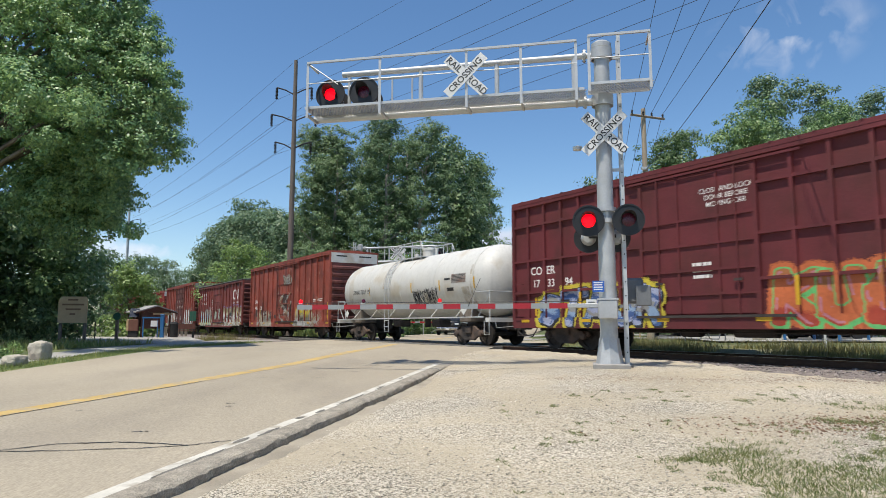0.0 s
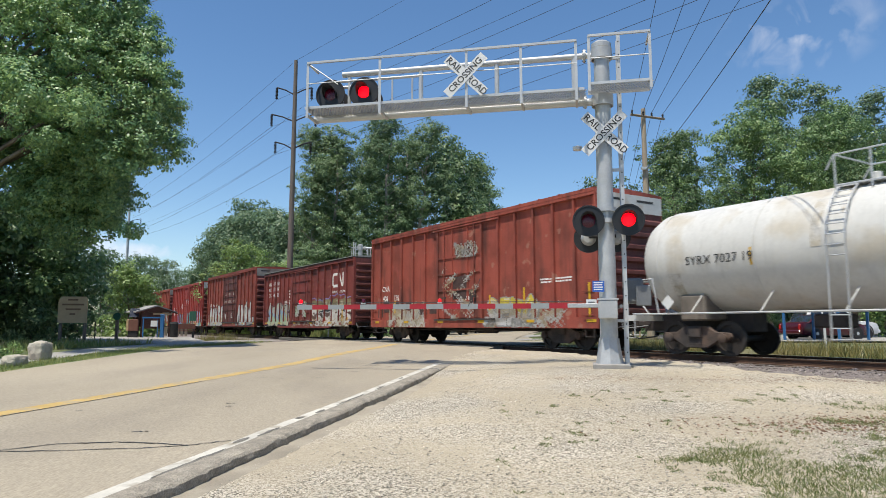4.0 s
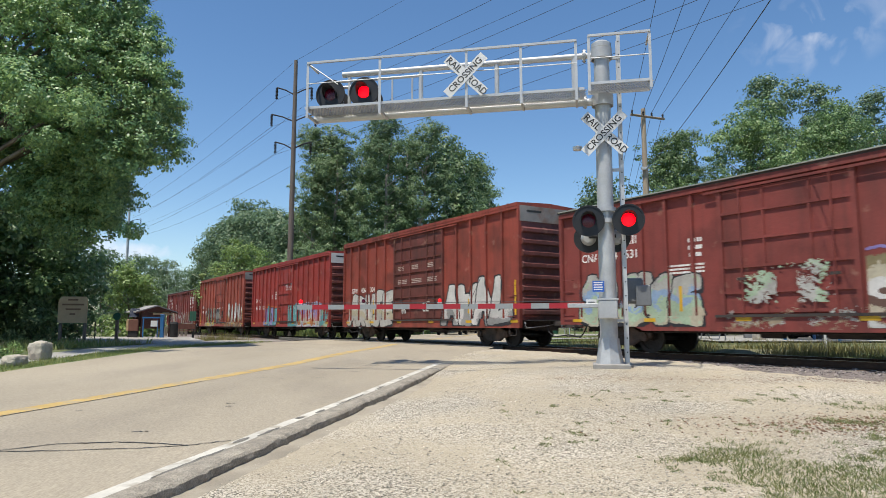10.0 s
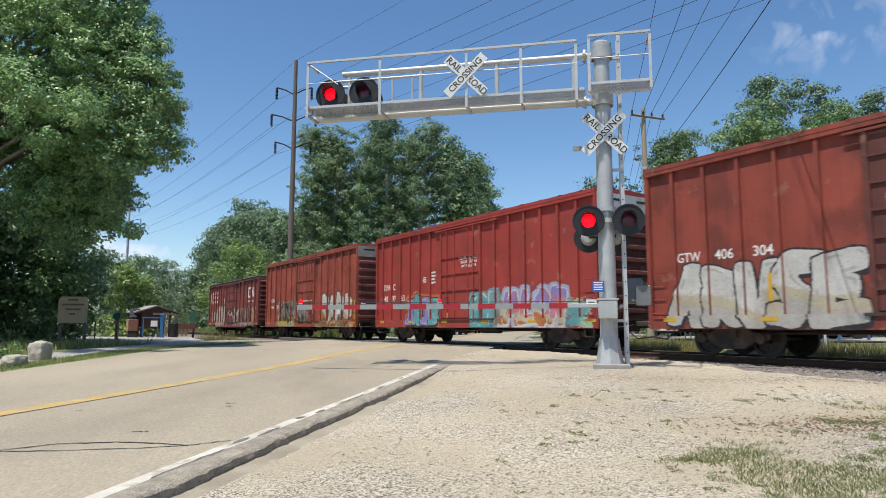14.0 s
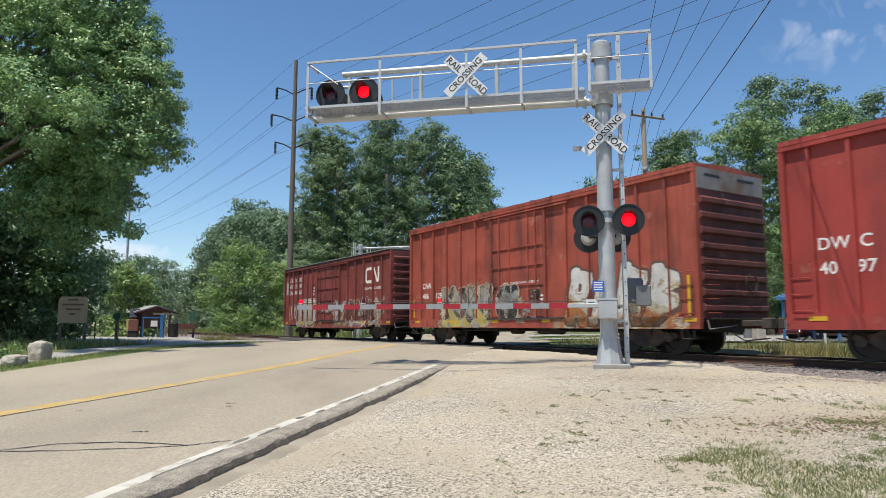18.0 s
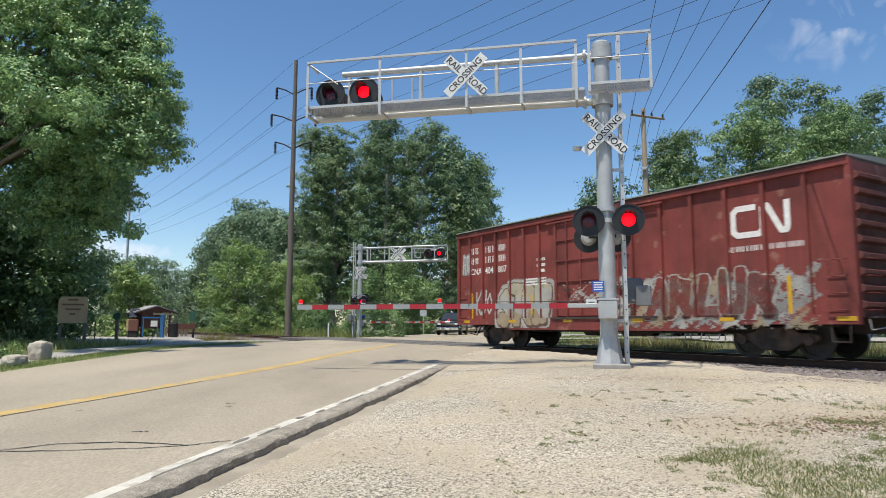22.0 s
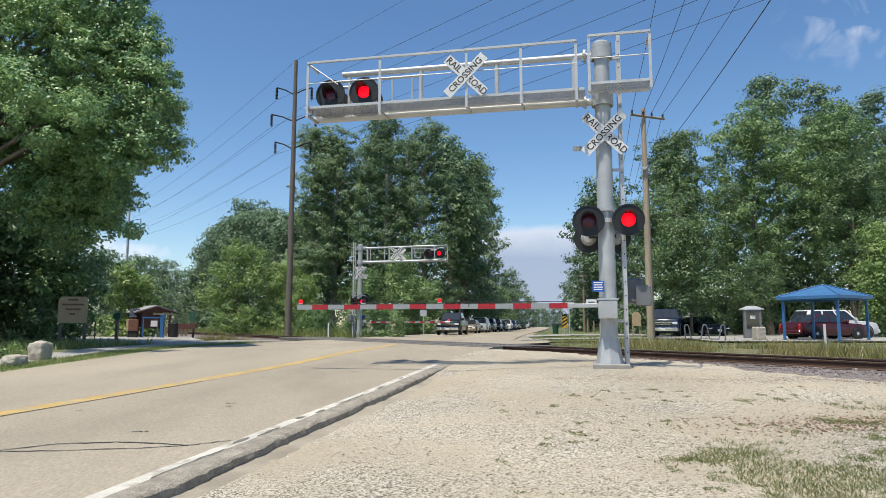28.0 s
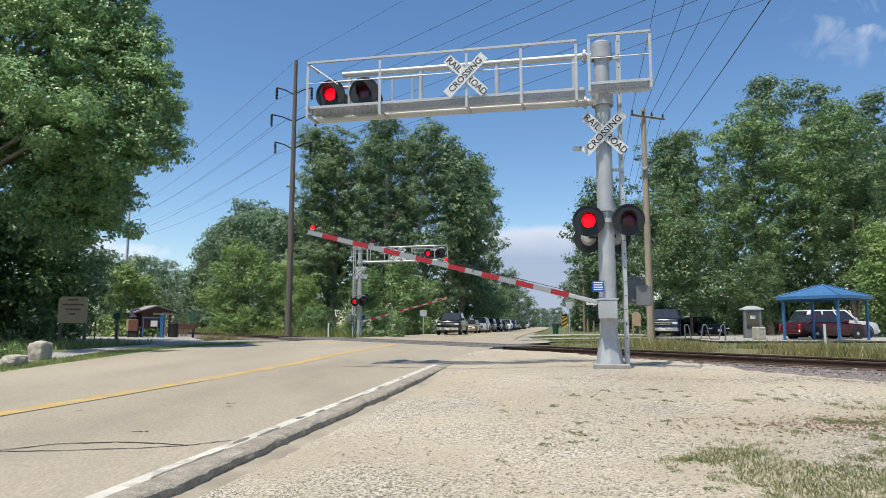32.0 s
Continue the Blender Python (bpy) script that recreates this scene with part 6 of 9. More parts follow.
def tank_car():
    car = thing("tank_car", pose(0, 0, 0), "dirty white tank car with top fittings and side ladder", "tank car", "freight train")
    s0, s1 = 20.95, 35.75
    hx, R, zc = (s1 - s0) / 2 - 0.15, 1.52, 2.68
    m = Matrix.Translation((0, 0, zc)) @ Matrix.Rotation(math.pi / 2, 4, "Y")
    prof = [(0.02, -hx), (0.6, -hx + 0.06), (1.05, -hx + 0.22), (1.35, -hx + 0.47), (1.49, -hx + 0.75), (R, -hx + 1.05)]
    prof = prof + [(r, -h) for r, h in reversed(prof)]
    tank = part("tank", Shape().lathe(prof, 48, m), M_TANK, car, "long white cylindrical tank")
    for x in (-hx + 1.05, -3.2, 0.0, 3.2, hx - 1.05):
        part("weld_band", Shape().ring((x - 0.03, 0, zc), (1, 0, 0), R - 0.01, R + 0.012, 0.06, 48), M_TANK, tank)
    # fittings on top
    part("manway", Shape().lathe([(0.30, 0), (0.30, 0.36), (0.33, 0.38), (0.33, 0.46), (0.05, 0.52)], 20, Matrix.Translation((0.25, 0, zc + R - 0.06))), M_TANK, car)
    part("valve_box", Shape().lathe([(0.12, 0), (0.12, 0.26), (0.02, 0.3)], 12, Matrix.Translation((-0.9, 0, zc + R - 0.04))), M_TANK, car)
    part("valve", Shape().lathe([(0.07, 0), (0.07, 0.4), (0.02, 0.44)], 10, Matrix.Translation((0.85, 0.1, zc + R - 0.04))), M_TANK, car)
    part("platform", Shape().box(-1.45, 1.1, -0.85, 0.85, zc + R - 0.12, zc + R - 0.07), M_GALV_DULL, car, bevel=0.01)
    for y in (-0.9, 0.9):
        for x in (-1.4, -0.6, 0.2, 1.0):
            part("railing_post", Shape().tube((x, y, zc + R - 0.25), (x, y, zc + R + 0.64), 0.022, 6), M_GALV_DULL, car)
        part("railing", Shape().path([Vector((-1.6, y, zc + R + 0.30)), Vector((-1.4, y, zc + R + 0.64)), Vector((1.0, y, zc + R + 0.64)), Vector((1.2, y, zc + R + 0.30))], 0.022, 6), M_GALV_DULL, car)
    for x in (-1.4, 1.0):
        part("railing", Shape().tube((x, -0.9, zc + R + 0.64), (x, 0.9, zc + R + 0.64), 0.022, 6), M_GALV_DULL, car)
    # ladder over the side
    pts0 = [Vector((-1.35, -(R + 0.1) * math.sin(a), zc + (R + 0.1) * math.cos(a))) for a in np.linspace(0.55, 1.75, 9)] + [Vector((-1.35, -1.6, 1.05)), Vector((-1.35, -1.6, 0.5))]
    for dx in (0.0, 0.42):
        part("ladder_rail", Shape().path([p + Vector((dx, 0, 0)) for p in pts0], 0.02, 6), M_GALV_DULL, car)
    for k, p in enumerate(pts0):
        part("rung", Shape().tube(p, p + Vector((0.42, 0, 0)), 0.014, 5), M_GALV_DULL, car)
    for z in (0.5, 0.75):
        part("rung", Shape().tube((-1.35, -1.6, z), (-0.93, -1.6, z), 0.014, 5), M_GALV_DULL, car)
    # frame, walk rail and stubs
    part("draft_sill", Shape().box(-hx - 0.5, -hx + 3.2, -0.3, 0.3, 0.65, 1.2), M_UNDER, car)
    part("draft_sill", Shape().box(hx - 3.2, hx + 0.5, -0.3, 0.3, 0.65, 1.2), M_UNDER, car)
    for sx in (-1, 1):
        part("saddle", Shape().box(min(sx * (hx - 2.4), sx * (hx - 1.6)), max(sx * (hx - 2.4), sx * (hx - 1.6)), -1.25, 1.25, 0.95, 1.65), M_TANK_DIRT, car, bevel=0.04)
        part("end_sill", Shape().box(min(sx * (hx - 0.2), sx * (hx + 0.15)), max(sx * (hx - 0.2), sx * (hx + 0.15)), -1.5, 1.5, 0.95, 1.12), M_TANK, car)
        part("end_rail", Shape().path([Vector((sx * (hx + 0.1), -1.5, 1.1)), Vector((sx * (hx + 0.1), -1.5, 2.15)), Vector((sx * (hx + 0.1), 1.5, 2.15)), Vector((sx * (hx + 0.1), 1.5, 1.1))], 0.025, 6), M_GALV_DULL, car)
        part("end_rail", Shape().path([Vector((sx * (hx + 0.1), -1.5, 2.15)), Vector((sx * (hx - 0.9), -1.55, 2.15)), Vector((sx * (hx - 1.1), -1.55, 1.12))], 0.025, 6), M_GALV_DULL, car)
        part("brace", Shape().tube((sx * (hx - 0.7), -1.5, 1.15), (sx * (hx + 0.05), -1.5, 2.0), 0.02, 6), M_GALV_DULL, car)
        part("placard", Shape().box(-0.15, 0.15, -1.66, -1.64, -0.15, 0.15, m=Matrix.Translation((sx * (hx - 1.5), 0, 1.45)) @ Matrix.Rotation(radians(45), 4, "Y")), M_SIGN_WHITE, car, "white diamond placard")
        part("placard_bracket", Shape().tube((sx * (hx - 1.5), -1.62, 1.14), (sx * (hx - 1.5), -1.62, 1.6), 0.02, 6), M_TANK_DIRT, car)
        part("step", Shape().path([Vector((sx * (hx - 0.2), -1.55, 1.0)), Vector((sx * (hx - 0.2), -1.55, 0.45)), Vector((sx * (hx + 0.12), -1.55, 0.45)), Vector((sx * (hx + 0.12), -1.55, 1.0))], 0.018, 5), M_GALV_DULL, car)
        part("brake_rigging", Shape().box(min(sx * 1.5, sx * 2.3), max(sx * 1.5, sx * 2.3), -0.6, 0.0, 0.75, 1.1), M_UNDER, car, bevel=0.05)
    part("walk_rail", Shape().tube((-hx + 0.2, -1.6, 1.14), (hx - 0.2, -1.6, 1.14), 0.028, 6), M_GALV_DULL, car)
    for k in range(6):
        x = -hx + 2.2 + (2 * hx - 4.4) * k / 5
        part("rail_bracket", Shape().tube((x, -1.6, 1.14), (x + 0.12, -1.18, 1.68), 0.02, 6), M_TANK, car)
    part("bottom_outlet", Shape().lathe([(0.12, 0), (0.16, 0.06), (0.16, 0.4), (0.25, 0.45)], 14, Matrix.Translation((0.2, 0, 0.72))), M_UNDER, car)

    def on_tank(x, a):
        return Vector((x, -(R + 0.006) * math.sin(a), zc + (R + 0.006) * math.cos(a)))

    def decal(name, x0, x1, a0, a1, mat, label=""):
        sh = Shape()
        n = 6
        for k in range(n + 1):
            a = a0 + (a1 - a0) * k / n
            sh.v += [tuple(on_tank(x0, a)), tuple(on_tank(x1, a))]
        for k in range(n):
            sh.f.append((2 * k, 2 * k + 1, 2 * k + 3, 2 * k + 2))
            sh.m.append(0)
        return part(name, sh, mat, tank, label)

    for x in (-3.3, 1.1, 3.6, 6.25):
        decal("reflector", x, x + 0.09, 1.50, 1.80, M_SAFETY, "tall yellow reflective strip")
    grid = decal("data_panel", 4.6, 5.7, 1.37, 1.62, M_GREY_PANEL, "grey panel of small writing")
    for k in range(5):
        a = 1.40 + 0.038 * k
        decal("writing", 4.66, 5.62 - 0.1 * (k % 3), a, a + 0.016, M_LETTER)
    decal("writing", 4.05, 4.5, 1.46, 1.52, M_LETTER)
    decal("writing", 4.25, 4.75, 1.74, 1.84, M_LETTER)
    tx = text_part("lettering", "SYRX 7027 19", 0.34, M_LETTER, tank, Matrix.Translation((-4.2, -(R + 0.02), zc - 0.12)) @ FACE_SIDE, depth=0.001)

    def surf(x, z):
        return -math.sqrt(max(0.05, (R + 0.012) ** 2 - (z - zc) ** 2))

    graffiti(car, surf, 1.2, 3.5, 1.72, 2.55, 71, [S_BLACK], S_BLACK, None, 13, 0.045, name_label="black spray-painted scrawl")
    for x0, x1, a0, a1 in ((hx - 1.25, hx - 1.1, 1.15, 2.3), (hx - 1.9, hx - 1.35, 1.75, 2.5), (-hx + 1.4, -hx + 1.8, 1.85, 2.5), (-1.75, -1.5, 0.75, 1.6), (-1.1, -0.95, 0.5, 1.1), (0.6, 0.7, 0.6, 1.0)):
        decal("grime", x0, x1, a0, a1, M_TANK_STAIN, "brown-grey run of grime")
    truck(car, -hx + 1.95)
    truck(car, hx - 1.95)
    couplers(car, hx + 0.25, 0.95)
    moving_cars.append((car, (s0 + s1) / 2 + 0.0))


tank_car()

# ------------------------------------------------------------------ trees


def crown_quads(r, lobes, count, leaf, flat=0.75, puff=36, swell=1.25):
    """Leaves in small rounded sprays on and in a set of lobes (x, y, z, rx, ry, rz)."""
    lobes = np.array(lobes, float)
    area = (lobes[:, 3] * lobes[:, 4] * lobes[:, 5]) ** (2 / 3)
    n = max(1, count // puff)
    pick = r.choice(len(lobes), n, p=area / area.sum())
    d = r.randn(n, 3)
    d /= np.linalg.norm(d, axis=1)[:, None]
    rad = 1.0 - 0.5 * r.rand(n) ** 1.6
    clump = 1 + 0.16 * np.sin(d[:, 0] * 7 + pick * 1.7) * np.sin(d[:, 1] * 8 + pick) + 0.10 * np.sin(d[:, 2] * 11 + pick * 2.3)
    c = lobes[pick, :3] + d * lobes[pick, 3:] * (rad * clump)[:, None]
    size = leaf * swell * (1.3 + 1.7 * r.rand(n))
    o = r.randn(n, puff, 3)
    o *= (1.25 * r.rand(n, puff) ** 0.45 / np.linalg.norm(o, axis=2))[:, :, None] * np.array([0.85, 0.85, 0.52])
    c = (c[:, None, :] + o * size[:, None, None]).reshape(-1, 3)
    o = o.reshape(-1, 3)
    d = np.repeat(d, puff, 0)
    count = len(c)
    a = r.randn(count, 3)
    a[:, 2] -= 0.5
    a /= np.linalg.norm(a, axis=1)[:, None]
    nrm = 0.45 * d + 0.9 * o + 0.35 * r.randn(count, 3) + np.array([0, 0, 0.5])
    b = np.cross(nrm, a)
    b /= np.linalg.norm(b, axis=1)[:, None] + 1e-9
    a = np.cross(b, nrm)
    a /= np.linalg.norm(a, axis=1)[:, None] + 1e-9
    ln = leaf * (0.55 + 0.7 * r.rand(count))[:, None]
    a, b = a * ln * 0.5, b * ln * 0.5 * flat
    return np.stack([c - a, c + b * 0.9 + a * 0.1, c + a, c - b * 0.9 + a * 0.1], 1)


def limb_shape(r, h, base_r, n_limbs, reach, first=0.3, lean=0.0):
    sh = Shape()
    pts, x, y = [], 0.0, 0.0
    n = 9
    for k in range(n + 1):
        t = k / n
        pts.append(Vector((x + lean * t * h, y, h * t - (0.4 if k == 0 else 0))))
        x += r.uniform(-0.02, 0.02) * h
        y += r.uniform(-0.02, 0.02) * h
    for k in range(n):
        sh.tube(pts[k], pts[k + 1], base_r * (1 - 0.85 * k / n) + (0.25 * base_r if k == 0 else 0), 9, base_r * (1 - 0.85 * (k + 1) / n), caps=False)
    ends = []
    for k in range(n_limbs):
        t = first + (0.95 - first) * k / n_limbs
        i = min(n - 1, int(t * n))
        p = pts[i].lerp(pts[i + 1], t * n - i)
        a = r.uniform(0, 6.283)
        ln = reach * r.uniform(0.55, 1.0) * (1.1 - 0.5 * t)
        q = p + Vector((math.cos(a) * ln * 0.5, math.sin(a) * ln * 0.5, ln * 0.38))
        e = p + Vector((math.cos(a + 0.2) * ln, math.sin(a + 0.2) * ln, ln * 0.72))
        br = base_r * 0.42 * (1 - 0.7 * t)
        sh.tube(p, q, br, 6, br * 0.65, caps=False)
        sh.tube(q, e, br * 0.65, 6, br * 0.25, caps=False)
        for j in range(2):
            f = q.lerp(e, 0.3 + 0.35 * j)
            g = f + Vector((r.uniform(-1, 1), r.uniform(-1, 1), r.uniform(0.1, 0.9))) * ln * 0.35
            sh.tube(f, g, br * 0.35, 5, br * 0.12, caps=False)
        ends.append(e)
    return sh, pts, ends


def tree(name, at, label, seed, h, width, bottom, leaf, count, mat, bark=None, lobes_n=26, trunk_r=None, round_top=0.5, limbs=12, category="tree", group="trees", more=(), puff=36, swell=1.25):
    r = np.random.RandomState(seed)
    rr = random.Random(seed)
    t = thing(name, at, label, category, group)
    tr = trunk_r or h * 0.016
    sh, pts, ends = limb_shape(rr, h * 0.88, tr, limbs, width * 0.42, first=max(0.15, bottom / h * 0.9))
    part("trunk", sh, bark or M_BARK, t)
    lobes = []
    for k in range(lobes_n):
        f = (k + 0.5) / lobes_n
        z = bottom + (h - bottom) * f
        env = width * 0.5 * (math.sin(math.pi * min(1, 0.14 + 0.80 * f ** (1.0 - 0.4 * round_top))) ** 0.75)
        a = r.uniform(0, 6.283)
        off = env * r.uniform(0.25, 0.72)
        size = width * r.uniform(0.15, 0.25)
        size = min(size, (h - z) * 0.8 + 0.13 * width)
        lobes.append((math.cos(a) * off, math.sin(a) * off, z - size * 0.15, size * r.uniform(0.9, 1.25), size * r.uniform(0.9, 1.25), size * r.uniform(0.7, 1.0)))
    if more:
        # low boughs sit back under the overhanging crown
        lobes = [(a, b + 1.3 * max(0.0, 9.6 - c), c, d, e, f) for a, b, c, d, e, f in lobes]
    lobes += list(more)
    crown = new("crown", quads_mesh("crown", crown_quads(r, lobes, count, leaf, 0.75, puff, swell), mat))
    crown.parent = t
    return t


def planted(x, y, turn=0.0, scale=1.0, dz=0.0):
    return Matrix.Translation((x, y, ground_z(x, y) - 0.05 + dz)) @ Matrix.Rotation(radians(turn), 4, "Z") @ Matrix.Scale(scale, 4)


# the tall clump across the road
M_BARK_PALE = material("pale_poplar_bark", (0.30, 0.27, 0.22), 0.95, vary=0.3, scale=3, fine=20, bump=0.02, bump_scale=14, stretch=(1, 1, 0.3))
poplar_a = tree("tree", planted(-12.4, 76), "tall dense dark-green tree behind the crossing", 1, 24.0, 7.5, 3.5, 0.22, 36000, M_LEAF_DARK, M_BARK_PALE, lobes_n=44, round_top=0.9, limbs=16, puff=56, swell=1.25)
poplar_b = tree("tree", planted(-7.0, 74), "tall dense dark-green tree behind the crossing", 2, 25.0, 8.5, 2.5, 0.22, 40000, M_LEAF_DARK, M_BARK_PALE, lobes_n=46, round_top=0.9, limbs=16, puff=56, swell=1.25)
poplar_c = tree("tree", planted(-1.9, 75), "tall dense dark-green tree behind the crossing", 3, 24.2, 8.4, 2.0, 0.22, 38000, M_LEAF_DARK, M_BARK_PALE, lobes_n=44, round_top=0.9, limbs=16, puff=56, swell=1.25)
poplar_d = tree("tree", planted(-9.8, 83), "tall dark-green tree at the back of the clump", 4, 25.0, 8.5, 2.5, 0.42, 9000, M_LEAF_DARK, M_BARK_PALE, lobes_n=36, round_top=0.9, limbs=12)
for x, y, turn, sc in ((0.5, 82, 200, 1.02), (2.0, 88, 140, 1.04), (5.0, 99, 10, 1.05), (7.6, 116, 70, 1.05), (-13.9, 84, 300, 0.97), (-4.8, 88, 30, 1.08), (-7.6, 92, 250, 1.12), (3.6, 92, 320, 1.0)):
    copy_thing(poplar_d, planted(x, y, turn, sc))
copy_thing(poplar_b, planted(-15.0, 77, 110, 0.97))
# lower bright trees under and beside it
bush_a = tree("tree", planted(-3.4, 66), "low bright-green tree at the roadside", 11, 7.5, 7.0, 0.6, 0.22, 11000, M_LEAF_MID, lobes_n=22, limbs=7, puff=44, swell=1.4)
bush_b = tree("tree", planted(-21.5, 70), "rounded light-green tree by the track", 12, 9.5, 9.0, 0.4, 0.22, 15000, M_LEAF_LIGHT, lobes_n=26, limbs=7, puff=44, swell=1.4)
for x, y, turn, sc in ((-17.0, 72, 150, 0.8), (-14.5, 68, 260, 0.62)):
    copy_thing(bush_b, planted(x, y, turn, sc))
for x, y, turn, sc in ((-1.8, 70, 70, 0.7), (-8.2, 68, 170, 0.85), (8.2, 122, 30, 1.1), (11.0, 135, 190, 1.1), (14.0, 152, 70, 1.1)):
    copy_thing(bush_a, planted(x, y, turn, sc))
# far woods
far_a = tree("tree", planted(-40, 135), "distant woodland tree with haze put into its leaf colour", 21, 22.0, 15.0, 1.5, 0.55, 9000, M_LEAF_HAZED, lobes_n=34)
far_b = tree("tree", planted(-44, 140), "distant woodland tree with haze put into its leaf colour", 22, 24.0, 14.0, 1.5, 0.55, 9000, M_LEAF_HAZED, lobes_n=34)
rng = random.Random(8)
# bearing, distance and height of each far tree
for bearing, d, h in ((-0.484, 130, 14), (-0.463, 150, 17), (-0.444, 160, 18), (-0.42, 150, 15), (-0.40, 140, 12), (-0.378, 130, 12), (-0.36, 125, 15), (-0.34, 120, 19), (-0.322, 118, 20), (-0.30, 115, 21), (-0.28, 112, 21), (-0.26, 108, 20),
                      (-0.242, 106, 19), (-0.225, 100, 18), (-0.204, 100, 19.5), (-0.331, 150, 24), (-0.293, 150, 28), (-0.267, 150, 28), (-0.616, 90, 12), (-0.582, 95, 12), (-0.548, 100, 12.5), (-0.514, 110, 13),
                      (0.112, 150, 10.5), (0.129, 190, 9.5), (0.10, 140, 13), (0.20, 110, 10), (0.222, 100, 12.5), (0.235, 95, 20), (0.25, 90, 20), (0.155, 260, 7), (0.175, 240, 7), (0.135, 300, 8.5), (0.15, 320, 9.5), (0.165, 300, 9), (0.143, 350, 10)):
    copy_thing(far_a if rng.random() < 0.5 else far_b, planted(bearing * d, d, rng.uniform(0, 360), h / 23.0))
# woods to the right across the track
wood_a = tree("tree", planted(27.5, 56), "tall leafy park tree behind the parking lot", 31, 19.5, 11.0, 6.2, 0.21, 36000, M_LEAF_MID, lobes_n=36, limbs=18, puff=56, swell=1.35, trunk_r=0.26)
wood_b = tree("tree", planted(20.6, 58), "tall shady park tree behind the parking lot", 32, 17.5, 8.5, 5.0, 0.21, 28000, M_LEAF_PARK, lobes_n=30, limbs=18, puff=56, swell=1.35, trunk_r=0.22)
wood_c = tree("tree", planted(33.0, 66), "tall dark tree rising behind the park", 33, 26.0, 10.0, 6.0, 0.30, 18000, M_LEAF_HAZED, lobes_n=30, puff=48, swell=1.3)
for x, y, turn, sc, src in ((35, 57, 40, 1.0, wood_a), (42, 58, 200, 1.05, wood_b), (31, 50, 160, 0.78, wood_b), (37.5, 50, 250, 0.8, wood_b),
                            (39, 68, 90, 1.0, wood_c), (45, 72, 190, 0.95, wood_c), (27, 72, 280, 0.85, wood_c), (50, 66, 100, 1.05, wood_a), (57, 68, 10, 1.1, wood_b), (44, 50, 300, 0.85, wood_a), (34, 78, 60, 1.0, wood_b), (24, 80, 160, 0.9, wood_b), (52, 78, 220, 1.1, wood_c)):
    copy_thing(src, planted(x, y, turn, sc))
tree("tree", planted(18.3, 53.0), "thin half-bare tree with open branches", 34, 12.6, 7.0, 4.0, 0.17, 3600, M_LEAF_MID, lobes_n=40, limbs=26, puff=14, swell=1.6, trunk_r=0.17)
low_tree = tree("tree", planted(18.6, 50.0), "rounded low tree at the edge of the lot", 35, 8.8, 6.2, 2.2, 0.19, 14000, M_LEAF_PARK, lobes_n=24, limbs=10, puff=36, swell=1.7)
copy_thing(low_tree, planted(23.4, 49.5, 130, 0.66))
tree("tree", planted(29.6, 44.5), "bright yellow-green young tree by the lot", 36, 7.6, 5.2, 1.0, 0.19, 11000, M_LEAF_LIGHT, lobes_n=20, limbs=9, puff=36, swell=1.7)
# big tree over the left roadside: its hidden half, its fine outer boughs and the limbs to them
near_tree = tree("tree", planted(-20.5, 25.5), "large overhanging cottonwood by the roadside", 41, 21.0, 8.6, 8.0, 0.30, 34000, M_LEAF_NEAR, lobes_n=44, limbs=10, trunk_r=0.42,
                 # unseen crown lobes, added to cast shade on the boughs and trees below
                 more=((-5.0, -1.0, 14.5, 3.5, 3.5, 2.0), (-1.5, 0.0, 15.5, 3.2, 3.2, 2.0), (-3.0, 2.5, 12.0, 3.2, 3.2, 1.8), (2.0, 4.5, 12.0, 3.0, 2.6, 1.8), (-7.0, 2.0, 12.5, 3.0, 3.0, 1.8), (4.0, 4.5, 10.5, 2.1, 2.1, 1.5), (1.0, 5.5, 9.5, 3.0, 3.0, 1.6), (-3.0, 5.5, 9.0, 3.0, 3.0, 1.6), (4.2, 4.5, 12.5, 2.0, 2.0, 1.8), (3.0, 4.5, 14.5, 2.8, 2.8, 1.8), (3.0, 7.0, 10.0, 2.4, 2.4, 1.6), (2.0, 7.5, 11.0, 3.0, 3.0, 1.8), (-2.0, 7.5, 12.0, 3.0, 3.0, 1.8), (1.0, 9.5, 9.5, 2.4, 2.4, 1.5), (0.0, 10.0, 10.0, 3.0, 3.0, 1.6)))
BOUGHS = [(7.3, -0.5, 15.0, 1.3), (7.6, -0.5, 13.6, 1.3), (8.2, -0.5, 12.5, 1.25), (9.0, -0.6, 11.4, 1.15), (9.2, -1.0, 10.3, 1.15), (9.2, -1.0, 9.5, 1.1), (8.9, -1.0, 8.6, 0.85), (9.7, -1.0, 7.6, 1.0), (8.6, -1.0, 7.3, 1.0), (8.0, -0.4, 11.6, 1.3),
          (7.3, -1.5, 10.7, 1.4), (7.4, -2.0, 8.8, 1.3), (5.7, -1.5, 12.2, 1.6), (4.8, -1.5, 10.2, 1.5), (5.9, -1.5, 8.3, 1.5), (7.9, -1.0, 7.1, 1.0), (6.9, 1.2, 6.3, 1.3), (5.9, 1.5, 6.6, 1.4), (5.0, 1.2, 7.0, 1.4), (8.8, -0.5, 4.5, 0.5), (6.3, 1.5, 5.6, 1.0), (5.6, 2.0, 5.0, 1.1), (4.6, 2.0, 5.2, 1.2), (3.8, 1.6, 6.2, 1.4),
          (6.5, -5.0, 8.6, 0.9), (7.6, -5.2, 8.35, 0.75), (8.7, -4.8, 7.9, 0.7), (5.4, -4.6, 9.1, 0.9)]
bough_rng = np.random.RandomState(43)
